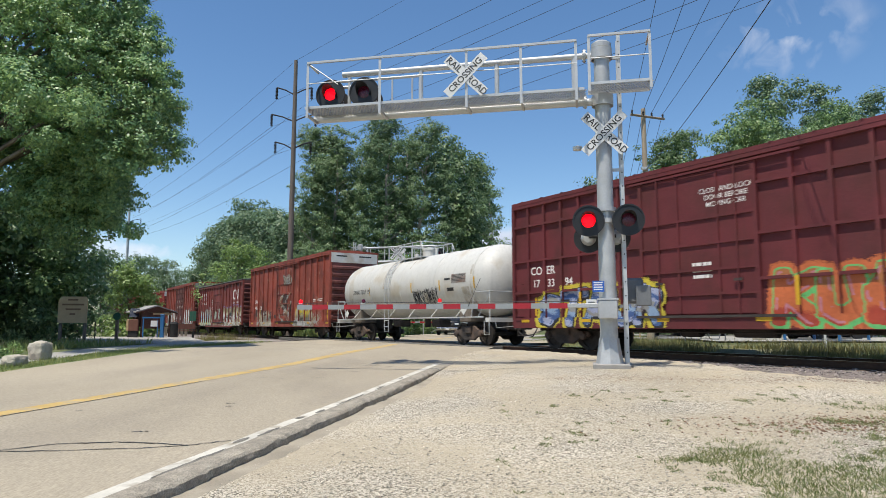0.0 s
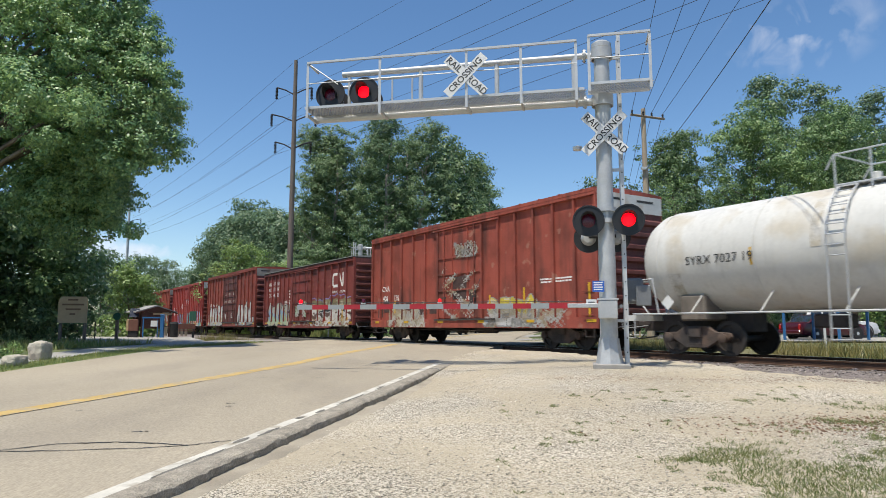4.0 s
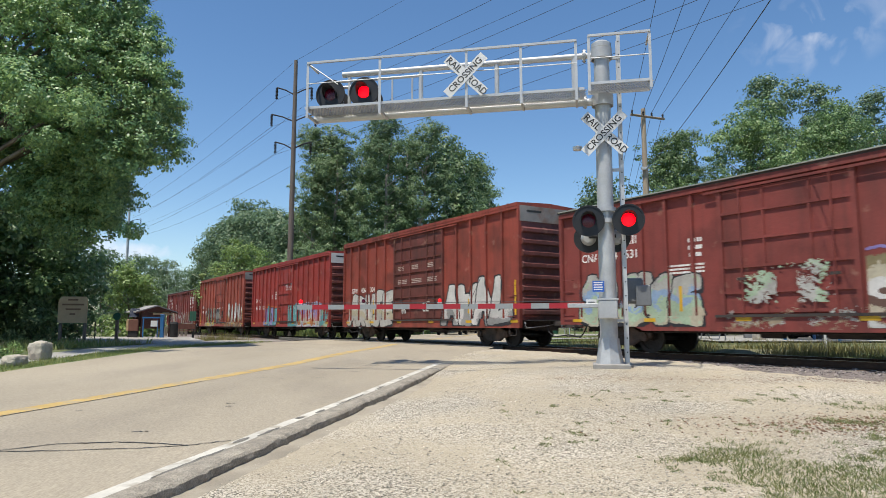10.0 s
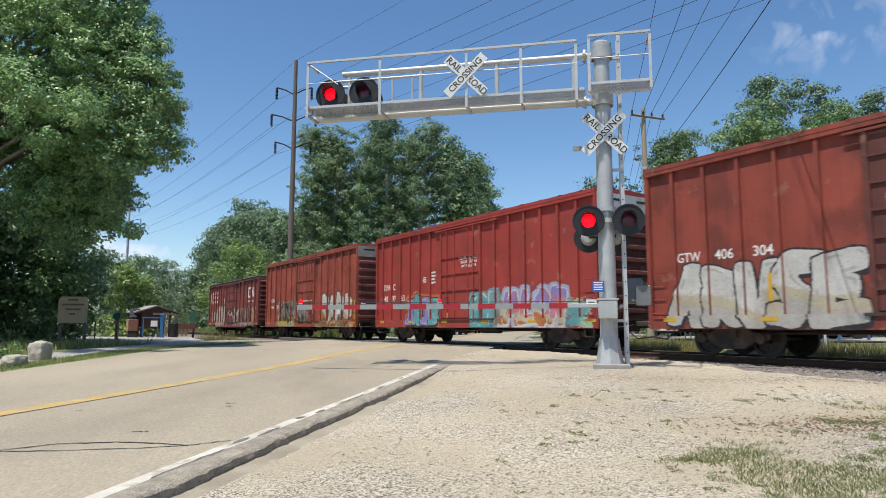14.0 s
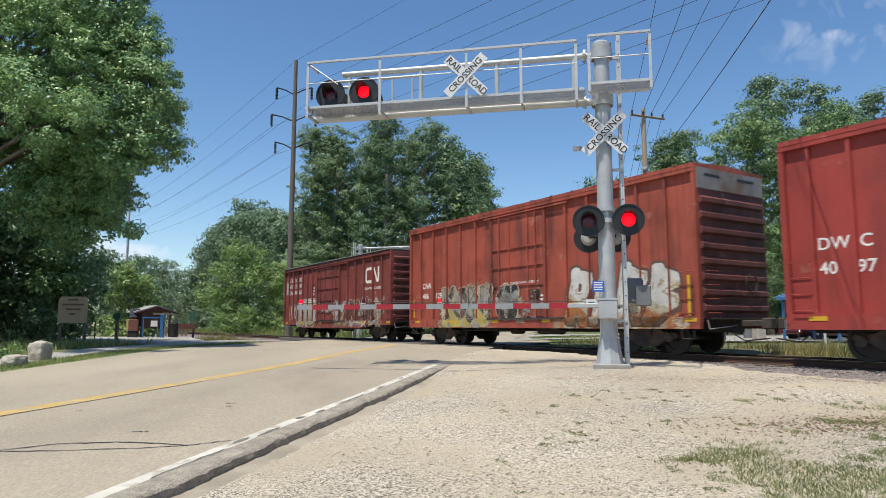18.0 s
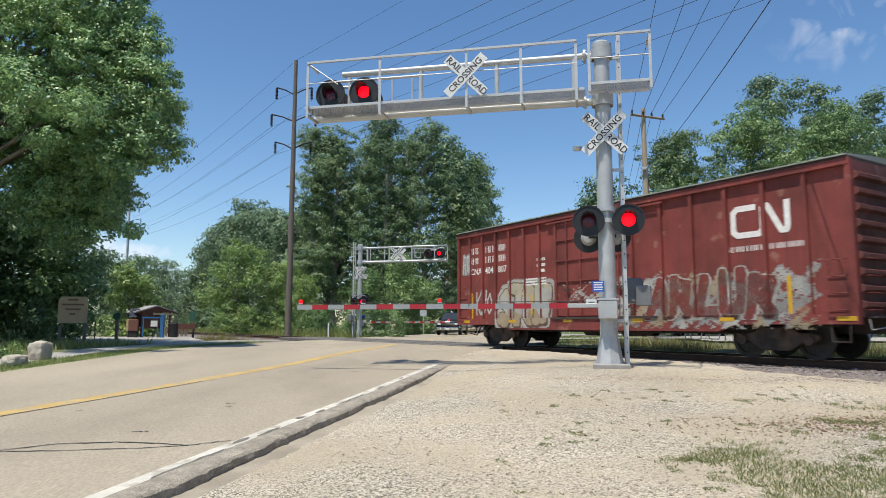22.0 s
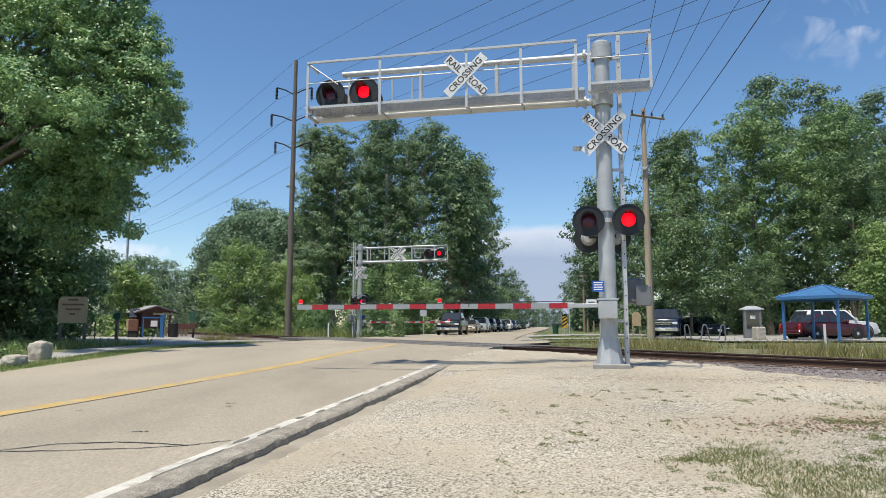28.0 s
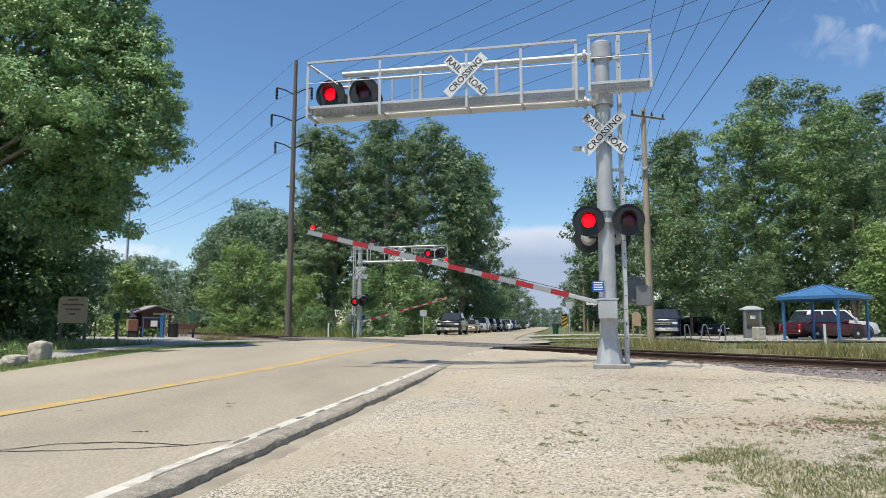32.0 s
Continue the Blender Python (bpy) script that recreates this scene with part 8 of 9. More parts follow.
def vehicle(kind, at, paint, label, group=""):
    """x runs from the nose (0) to the tail; z up."""
    b = BODIES[kind]
    car = thing(kind if kind != "suv" else "sport_utility_vehicle", at, label, "car", group)
    W, L, H = b["W"] / 2, b["L"], b["H"]
    low = 0.34 if kind == "pickup" else 0.24

    def loft(sections, closed_ends=True):
        """sections: rows of (x, z, half width) down the car's length as side profile rings."""
        sh = Shape()
        for ring in sections:
            sh.v += ring
        k = len(sections[0])
        for j in range(len(sections) - 1):
            for i in range(k):
                n2 = (i + 1) % k
                sh.f.append((j * k + i, j * k + n2, (j + 1) * k + n2, (j + 1) * k + i))
                sh.m.append(0)
        sh.f += [tuple(range(k))[::-1], tuple(range((len(sections) - 1) * k, len(sections) * k))]
        sh.m += [0, 0]
        return sh

    def ring(x, z0, z1, w0, w1):
        zm = z0 + (z1 - z0) * 0.55
        return [(x, -w0 * 0.92, z0), (x, w0 * 0.92, z0), (x, w0, z0 + 0.12), (x, w0, zm), (x, w1, z1 - 0.04), (x, w1 * 0.9, z1), (x, -w1 * 0.9, z1), (x, -w1, z1 - 0.04), (x, -w0, zm), (x, -w0, z0 + 0.12)]

    c0, c1 = b["cab"]
    rows = [ring(0.0, low + 0.12, b["front"] - 0.12, W * 0.86, W * 0.80), ring(0.10, low, b["front"], W * 0.95, W * 0.90), ring(0.5, low, (b["front"] + b["hood"]) / 2 + 0.02, W, W * 0.94),
            ring(c0, low, b["hood"], W, W * 0.95), ring((c0 + c1) / 2, low, b["belt"], W, W * 0.96), ring(c1, low, b["belt"], W, W * 0.95), ring(L - 0.35, low, b["tail"], W, W * 0.94), ring(L - 0.05, low + 0.05, b["tail"] - 0.05, W * 0.96, W * 0.90), ring(L, low + 0.15, b["tail"] - 0.15, W * 0.90, W * 0.84)]
    body = part("body", loft(rows), paint, car, smooth_angle=0.7)
    t0, t1 = b["top"]
    zt, zb = H, b["belt"] - 0.03
    wt, wb = W * 0.74, W * 0.93

    def cab_pt(f, side, k):
        """f 0..1 along the cab, k 0 at the belt and 1 at the roof."""
        x = (c0 + (c1 - c0) * f) * (1 - k) + (t0 + (t1 - t0) * f) * k
        return (x, side * (wb + (wt - wb) * k), zb + (zt - 0.04 - zb) * k)

    roof = Shape()
    roof.add([cab_pt(0, -1, 0), cab_pt(1, -1, 0), cab_pt(1, 1, 0), cab_pt(0, 1, 0), cab_pt(0, -1, 1), cab_pt(1, -1, 1), cab_pt(1, 1, 1), cab_pt(0, 1, 1)],
             [(0, 3, 2, 1), (4, 5, 6, 7), (0, 1, 5, 4), (2, 3, 7, 6), (1, 2, 6, 5), (3, 0, 4, 7)])
    part("cab", roof, paint, car, bevel=0.05, smooth_angle=0.9)

    def pane(name, corners, push):
        sh = Shape()
        c = [Vector(p) + Vector(push) for p in corners]
        sh.add(c + [p - Vector(push) * 1.2 for p in c], [(0, 1, 2, 3), (7, 6, 5, 4), (0, 4, 5, 1), (1, 5, 6, 2), (2, 6, 7, 3), (3, 7, 4, 0)])
        part(name, sh, M_GLASS, car, "dark tinted glass", smooth_angle=None)

    pane("windscreen", [cab_pt(0, -0.9, 0.06), cab_pt(0, 0.9, 0.06), cab_pt(0, 0.9, 0.92), cab_pt(0, -0.9, 0.92)], (-0.012, 0, 0.006))
    pane("rear_window", [cab_pt(1, -0.88, 0.12), cab_pt(1, 0.88, 0.12), cab_pt(1, 0.88, 0.90), cab_pt(1, -0.88, 0.90)], (0.012, 0, 0.006))
    cuts = (0.06, 0.48, 0.93) if kind != "suv" else (0.05, 0.36, 0.66, 0.95)
    for side in (-1, 1):
        for a, c in zip(cuts, cuts[1:]):
            pane("side_window", [cab_pt(a + 0.015, side, 0.10), cab_pt(c - 0.015, side, 0.10), cab_pt(c - 0.015, side, 0.90), cab_pt(a + 0.03, side, 0.90)], (0, side * 0.012, 0.004))
        part("mirror", Shape().box(c0 + 0.25, c0 + 0.38, side * (W + 0.02) - 0.09, side * (W + 0.02) + 0.09, zb + 0.02, zb + 0.20), paint, car, bevel=0.03)
        part("headlight", Shape().box(-0.02, 0.16, side * W * 0.72 - 0.20, side * W * 0.72 + 0.14, b["front"] - 0.34, b["front"] - 0.16), M_HEAD, car, bevel=0.03)
        part("tail_light", Shape().box(L - 0.10, L + 0.01, side * W * 0.80 - 0.09, side * W * 0.80 + 0.09, b["tail"] - 0.45, b["tail"] - 0.15), M_TAIL, car, bevel=0.02)
        for ax in b["axles"]:
            y = side * (W - 0.10)
            wl = new("wheel")
            wl.parent = car
            turn = Matrix.Translation((ax, y - 0.12, b["r"])) @ Matrix.Rotation(-math.pi / 2, 4, "X")
            r = b["r"]
            part("tyre", Shape().lathe([(r * 0.62, 0), (r * 0.95, 0.0), (r, 0.04), (r, 0.20), (r * 0.95, 0.24), (r * 0.62, 0.24)], 22, turn), M_TYRE, wl)
            part("rim", Shape().lathe([(r * 0.15, -0.005 if side < 0 else 0.03), (r * 0.60, 0.01), (r * 0.63, 0.03), (r * 0.63, 0.21), (r * 0.60, 0.23), (r * 0.15, 0.245 if side > 0 else 0.2)], 18, turn), M_CHROME if kind == "pickup" else M_GALV_DULL, wl)
            part("wheel_arch", Shape().ring((ax, side * (W - 0.015), r + 0.02), (0, side, 0), r + 0.01, r + 0.09, 0.02, 24), M_BLACK_DULL, car)
    gr = part("grille", Shape().box(-0.035, 0.08, -W * 0.58, W * 0.58, b["front"] - 0.42, b["front"] - 0.10), M_BLACK_DULL, car, bevel=0.02)
    for k in range(2):
        part("grille_bar", Shape().box(-0.05, -0.03, -W * 0.60, W * 0.60, b["front"] - 0.34 + 0.13 * k, b["front"] - 0.30 + 0.13 * k), M_CHROME if kind == "pickup" else paint, gr)
    part("bumper", Shape().box(-0.10, 0.2, -W * 0.92, W * 0.92, low + 0.08, low + 0.30), M_CHROME if kind == "pickup" else paint, car, bevel=0.05)
    part("rear_bumper", Shape().box(L - 0.15, L + 0.08, -W * 0.92, W * 0.92, low + 0.08, low + 0.28), M_CHROME if kind == "pickup" else paint, car, bevel=0.05)
    part("plate", Shape().box(-0.11, -0.10, -0.16, 0.16, low + 0.12, low + 0.26), M_SIGN_WHITE, car)
    part("underside", Shape().box(0.4, L - 0.4, -W * 0.8, W * 0.8, low - 0.06, low + 0.05), M_BLACK_DULL, car)
    if kind == "pickup":
        part("bed", Shape().box(c1 + 0.08, L - 0.14, -W * 0.78, W * 0.78, b["belt"] - 0.02, b["belt"] + 0.004), M_BLACK_DULL, car)
    return car


def queue_at(y, side=0.0):
    x = 0.4 + min(y - 58.0, 67.0) * 0.187 + max(0.0, y - 125.0) * 0.164 + side
    return pose(x, y, road_z(x, y), 0, 0, 90 - 10.0)


for y, kind, paint, lb in ((58, "pickup", M_CAR_BLACK, "black pickup truck with chrome grille waiting at the gate"), (69, "sedan", M_CAR_TAN, "tan car waiting in the queue"), (77.5, "suv", M_CAR_WHITE, "white sport utility vehicle in the queue"),
                           (85, "suv", M_CAR_GREY, "grey sport utility vehicle in the queue"), (93, "suv", M_CAR_BLACK, "black sport utility vehicle in the queue"), (102, "sedan", M_CAR_GREY, "grey car in the queue"), (111, "suv", M_CAR_WHITE, "white vehicle in the queue"),
                           (120, "suv", M_CAR_GREY, "grey vehicle in the queue"), (129, "suv", M_CAR_BLACK, "dark vehicle in the queue"), (139, "sedan", M_CAR_WHITE, "white car in the queue"), (149, "suv", M_CAR_BLUE, "dark blue vehicle in the queue"), (160, "sedan", M_CAR_GREY, "grey car far back in the queue"), (185, "suv", M_CAR_WHITE, "white vehicle at the end of the queue")):
    vehicle(kind, queue_at(y), paint, lb, "waiting vehicles")


def ground_pose(x, y, turn):
    return pose(x, y, ground_z(x, y), 0, 0, turn)


patch("parking_lot", [y for y in np.arange(33, 56, 1.0)], lambda y: 13.5 + 0.1 * (y - 33), lambda y: 46.0, M_PATH, "pale paved parking lot beside the track", "parking lot", 0.02, cols=20)
vehicle("suv", ground_pose(27.4, 43.0, 184), M_CAR_WHITE, "white sport utility vehicle parked behind the shelter", "parked vehicles")
vehicle("sedan", ground_pose(24.6, 39.8, 195), M_CAR_MAROON, "maroon sedan parked behind the shelter", "parked vehicles")
vehicle("pickup", ground_pose(15.3, 46.5, 66), M_CAR_BLUE, "dark pickup truck parked under the trees", "parked vehicles")
vehicle("sedan", ground_pose(20.0, 48.5, 100), M_CAR_BLACK, "black car parked under the trees", "parked vehicles")

sx, sy = 20.25, 35.4
shel = thing("picnic_shelter", pose(sx, sy, ground_z(sx, sy), 0, 0, 32), "blue open-sided shelter with a low hipped roof", "shelter")
a = 1.42
M_BLUE_ROOF = material("blue_metal_roof", (0.055, 0.16, 0.33), 0.4, vary=0.08, scale=2)
for k in range(4):
    c, s = math.cos(k * math.pi / 2), math.sin(k * math.pi / 2)
    rot = Matrix.Rotation(k * math.pi / 2, 4, "Z")
    e = a + 0.22
    sh = Shape()
    sh.add([rot @ Vector(p) for p in ((-e, -e, 2.30), (e, -e, 2.30), (0.12, -0.12, 2.90), (-0.12, -0.12, 2.90), (-e, -e, 2.24), (e, -e, 2.24), (0.12, -0.12, 2.84), (-0.12, -0.12, 2.84))],
           [(0, 1, 2, 3), (7, 6, 5, 4), (0, 4, 5, 1), (1, 5, 6, 2), (2, 6, 7, 3), (3, 7, 4, 0)])
    part("roof_panel", sh, M_BLUE_ROOF, shel, "blue metal roof slope", smooth_angle=None)
    part("fascia", Shape().box(-e, e, -e - 0.03, -e + 0.005, 2.16, 2.32, m=rot), M_BLUE_ROOF, shel)
    part("post", Shape().box(-a - 0.055, -a + 0.055, -a - 0.055, -a + 0.055, -0.1, 2.26, m=rot), M_BLUE, shel)
    part("hip_cap", Shape().tube(rot @ Vector((-e, -e, 2.32)), rot @ Vector((-0.1, -0.1, 2.92)), 0.04, 6), M_BLUE_ROOF, shel)
    part("beam", Shape().box(-a, a, -a - 0.05, -a + 0.05, 2.10, 2.24, m=rot), M_BLUE, shel)
part("roof_cap", Shape().lathe([(0.16, 2.88), (0.14, 2.93), (0.02, 2.98)], 8), M_BLUE_ROOF, shel)

rk = thing("bike_rack", ground_pose(12.6, 34.6, -4), "wavy blue-grey tube bicycle rack", "bike rack")
pts = [Vector((-0.09, 0, -0.05))]
for j in range(91):
    x = -0.09 + 2.02 * j / 90
    near = min(abs(x - c) for c in (0.0, 0.92, 1.84))
    pts.append(Vector((x, 0, 0.10 + 0.72 * math.exp(-(near / 0.17) ** 4))))
pts.append(Vector((1.93, 0, -0.05)))
part("tube", Shape().path(pts, 0.032, 8), M_GALV_DARK, rk)
for x in (-0.09, 1.93):
    part("leg", Shape().tube((x, 0, -0.05), (x, 0, 0.5), 0.032, 8), M_GALV_DARK, rk)
loo = thing("information_booth", ground_pose(19.2, 41.5, -20), "grey glazed information booth", "booth")
part("body", Shape().box(-0.5, 0.5, -0.5, 0.5, 0.0, 1.75), M_GALV_DARK, loo, bevel=0.02)
part("roof", Shape().lathe([(0.72, 1.75), (0.70, 1.82), (0.3, 1.98), (0.02, 2.0)], 8), M_GALV_DULL, loo)
part("window", Shape().box(-0.36, 0.36, -0.52, -0.505, 0.6, 1.55), M_GLASS, loo)
part("notice", Shape().box(-0.14, 0.14, -0.53, -0.525, 1.2, 1.4), M_SIGN_WHITE, loo)
single("stone_block", Shape().box(-0.28, 0.28, -0.25, 0.25, -0.1, 0.72), M_BOULDER, "upright grey stone block by the lot", "stone block", at=ground_pose(16.9, 35.8, 10), bevel=0.06)
mk = thing("marker_stake", ground_pose(14.6, 25.6, 0), "thin white marker stake in the weeds", "stake")
part("stake", Shape().box(-0.04, 0.04, -0.02, 0.02, -0.2, 0.85), M_SIGN_WHITE, mk)
mk = thing("marker_stake", ground_pose(-8.6, 50.2, 0), "thin white marker stake by the track", "stake")
part("stake", Shape().box(-0.05, 0.05, -0.02, 0.02, -0.2, 1.0), M_SIGN_WHITE, mk)
tb = thing("notice_board", ground_pose(12.6, 43.5, 5), "tan arched notice board on posts", "notice board")
part("board", Shape().extrude([(-0.28, 0), (0.28, 0), (0.28, 0.75), (0.12, 0.9), (-0.12, 0.9), (-0.28, 0.75)], (1, 0, 0), (0, 0, 1), (0, 1, 0), (0, -0.04, 0.75), 0.08), M_TAN, tb)
for x in (-0.22, 0.22):
    part("post", Shape().box(x - 0.04, x + 0.04, 0.04, 0.1, -0.1, 1.4), M_TAN, tb)
for x, y, h, w in ((12.0, 66.0, 1.75, 0.26),):
    hz = thing("hazard_marker", ground_pose(x, y, 0), "yellow and black striped hazard marker on a post", "road sign")
    bd = part("panel", Shape().box(-w, w, -0.02, 0.02, 0.55, h), M_SAFETY, hz)
    for k in range(4):
        z = 0.62 + 0.34 * k
        part("stripe", Shape().extrude([(-w, z), (w, z + 0.32), (w, z + 0.48 if z + 0.48 < h else h), (-w, z + 0.16)], (1, 0, 0), (0, 0, 1), (0, 1, 0), (0, -0.026, 0), 0.005), M_BLACK, bd)
    part("post", Shape().box(-0.04, 0.04, 0.02, 0.06, -0.2, 1.7), M_GALV, hz)
cn = thing("litter_bin", ground_pose(11.1, 66.0, 0), "dark green litter bin at the roadside", "bin")
part("body", Shape().lathe([(0.28, 0), (0.32, 0.85), (0.34, 0.9)], 14), M_DARK_GREEN, cn)
part("lid", Shape().lathe([(0.35, 0.9), (0.30, 0.98), (0.03, 1.02)], 14), M_BLACK_DULL, cn)
for x, y, h, lb, sw in ((10.4, 55.0, 2.7, "white road sign on a thin steel post", 0.25), (-1.8, 61.0, 2.3, "white road sign seen from its back", 0.3)):
    rs = thing("road_sign", ground_pose(x, y, 0), lb, "road sign")
    part("post", Shape().box(-0.035, 0.035, -0.02, 0.02, -0.2, h), M_GALV, rs)
    part("plate", Shape().box(-sw, sw, -0.03, -0.02, h - 0.55, h), M_GALV_DULL, rs)
for k in range(4):
    pp = thing("timber_bollard", ground_pose(15.6 + 1.1 * k, 72.0 + 2.0 * k, 0), "short wooden bollard by the lawn", "bollard", "bollards")
    part("post", Shape().tube((0, 0, -0.1), (0, 0, 1.5 - 0.2 * k), 0.09, 8), M_POLE, pp)
M_DIRT = material("dusty_dirt", (0.33, 0.285, 0.215), 0.95, vary=0.22, scale=1.5, fine=40, second=(0.27, 0.25, 0.17), second_amount=0.4, second_scale=0.9, bump=0.01, bump_scale=30)
patch("far_shoulder", [y for y in np.arange(29.5, 80, 0.5)], lambda y: at_y(ROAD_RIGHT)(y) - 0.15, lambda y: at_y(ROAD_RIGHT)(y) + 0.7 + 1.3 * smooth(50.0, 34.0, y) + 0.3 * noise.noise((y * 0.6, 2, 5)), M_DIRT, "dusty dirt shoulder beside the far road", "road shoulder", 0.03, cols=6)
patch("lawn", [y for y in np.arange(33, 80, 0.5)], lambda y: at_y(ROAD_RIGHT)(y) + 0.3, lambda y: at_y(ROAD_RIGHT)(y) + 9, M_LAWN, "mown lawn beside the far road", "grass", -0.01, cols=6)
patch("side_path", [y for y in np.arange(38.5, 42, 0.5)], lambda y: at_y(ROAD_RIGHT)(y) + 0.2, lambda y: at_y(ROAD_RIGHT)(y) + 12, M_PATH, "pale path crossing the lawn", "path", 0.05, cols=6)
patch("side_path", [y for y in np.arange(50, 60, 1.0)], lambda y: at_y(ROAD_RIGHT)(y) + 0.2, lambda y: at_y(ROAD_RIGHT)(y) + 10, M_PATH, "pale path crossing the lawn", "path", 0.05, cols=6)
hs = thing("house", ground_pose(42, 96, 20), "white house half hidden behind the trees", "house")
part("wall", Shape().box(-6, 6, -4, 4, -0.2, 3.4), M_WHITE_PANEL, hs)
part("roof", Shape().extrude([(-4.5, 3.4), (4.5, 3.4), (0, 5.6)], (0, 1, 0), (0, 0, 1), (1, 0, 0), (-6.3, 0, 0), 12.6), M_SHINGLE, hs)
for k in range(4):
    part("window", Shape().box(-5.2 + 3 * k, -4.0 + 3 * k, -4.03, -3.98, 1.2, 2.7), M_GLASS, hs)

# ------------------------------------------------------------------ grass and weeds


def blades(name, count, place, h0, h1, width, mat, label, seed, lean=0.35):
    r = np.random.RandomState(seed)
    pts = []
    while len(pts) < count:
        p = place(r)
        if p is not None:
            pts.append(p)
    p = np.array(pts)
    h = (h0 + (h1 - h0) * r.rand(count) ** 1.5)[:, None]
    a = r.rand(count) * 6.283
    w = np.stack([np.cos(a), np.sin(a), np.zeros(count)], 1) * width * (0.6 + 0.8 * r.rand(count))[:, None]
    d = r.randn(count, 3) * lean * h
    d[:, 2] = 0
    up = np.array([0, 0, 1.0]) * h
    v = np.stack([p - w, p + w, p + d + up + w * 0.12, p + d + up - w * 0.12], 1)
    return tagged(new(name, quads_mesh(name, v, mat)), label, "grass", kind="stuff")


def weeds_place(r):
    s, a = -14 + 36 * r.rand(), 2.6 + 3.2 * r.rand() ** 1.3
    if r.rand() > 0.45 + 0.55 * math.sin(s * 1.3) * math.sin(s * 0.37 + a):
        return None
    p = on_track(s, a)
    return (p.x, p.y, ground_z(p.x, p.y) - 0.15)


M_DRY = leaf_material("dry_weeds", (0.19, 0.18, 0.06), (0.36, 0.30, 0.13), 0.6)
blades("trackside_weeds", 15000, weeds_place, 0.10, 0.5, 0.012, M_DRY, "tall half-dry weeds along the track", 5)


def left_weeds(r):
    s, a = 46 + 70 * r.rand(), 2.6 + 3.5 * r.rand()
    p = on_track(s, a)
    return (p.x, p.y, ground_z(p.x, p.y) - 0.1)


blades("trackside_weeds", 7000, left_weeds, 0.2, 0.8, 0.03, M_BLADE, "rank green weeds beyond the track", 6)


def left_near_weeds(r):
    s, a = 47 + 9 * r.rand(), -5.2 + 2.2 * r.rand()
    p = on_track(s, a)
    return (p.x, p.y, ground_z(p.x, p.y) - 0.40)


blades("dry_grass_clump", 900, left_near_weeds, 0.3, 0.8, 0.014, M_DRY, "clump of dry tan grass by the track", 7)


def verge_place(r):
    y = 8 + 26 * r.rand()
    x = at_y(ROAD_LEFT)(y) - 0.02 - 1.3 * r.rand()
    return (x, y, ground_z(x, y))


blades("verge_grass", 9000, verge_place, 0.03, 0.11, 0.008, M_BLADE, "short green verge grass", 8)


def under_left(r):
    y = 12 + 20 * r.rand()
    x = at_y(ROAD_LEFT)(y) - 4.6 - 9 * r.rand()
    return (x, y, ground_z(x, y) - 0.05)


blades("shade_plants", 9000, under_left, 0.08, 0.35, 0.03, M_BLADE, "low leafy plants in the shade", 9)


M_TUFT = leaf_material("creeping_grass", (0.088, 0.128, 0.03), (0.205, 0.205, 0.07), 2.0)


def tuft_place(r):
    x, y = 1.9 + 5.5 * r.rand(), 4.2 + 5.4 * r.rand()
    n = noise.noise((x * 0.9, y * 1.2, 5.0)) + 0.6 * noise.noise((x * 3, y * 3, 8.0)) + 0.35 * noise.noise((x * 9, y * 9, 2.0)) + 0.16 * (x - 2.6) - 0.20 * (y - 6.3)
    if n < 0.55 - 0.45 * r.rand():
        return None
    return (x, y, right_z(x, y))


blades("gravel_grass", 42000, tuft_place, 0.008, 0.05, 0.0042, M_TUFT, "sparse low grass growing through the gravel", 10, lean=0.8)


def crumb_weeds(r):
    x, y = 0.2 + 6.0 * r.rand(), 4.6 + 6.5 * r.rand()
    n = noise.noise((x * 4.3, y * 4.3, 5.0)) + 0.6 * noise.noise((x * 1.1, y * 1.1, 2.0)) + 0.5 * noise.noise((x * 11, y * 11, 1.0))
    if n < 0.62 or x - at_y(ROAD_RIGHT)(y) < 1.3:
        return None
    return (x, y, right_z(x, y))


blades("gravel_weeds", 5200, crumb_weeds, 0.006, 0.026, 0.0045, M_TUFT, "tiny dark weeds scattered in the gravel", 16, lean=0.9)


def far_lawn(r):
    y = 33 + 25 * r.rand()
    x = at_y(ROAD_RIGHT)(y) + 0.8 + 6 * r.rand()
    return (x, y, ground_z(x, y) - 0.03)


blades("lawn_grass", 3500, far_lawn, 0.04, 0.14, 0.015, M_BLADE, "grass and weeds at the far kerb", 12)

# ------------------------------------------------------------------ drifting high cloud


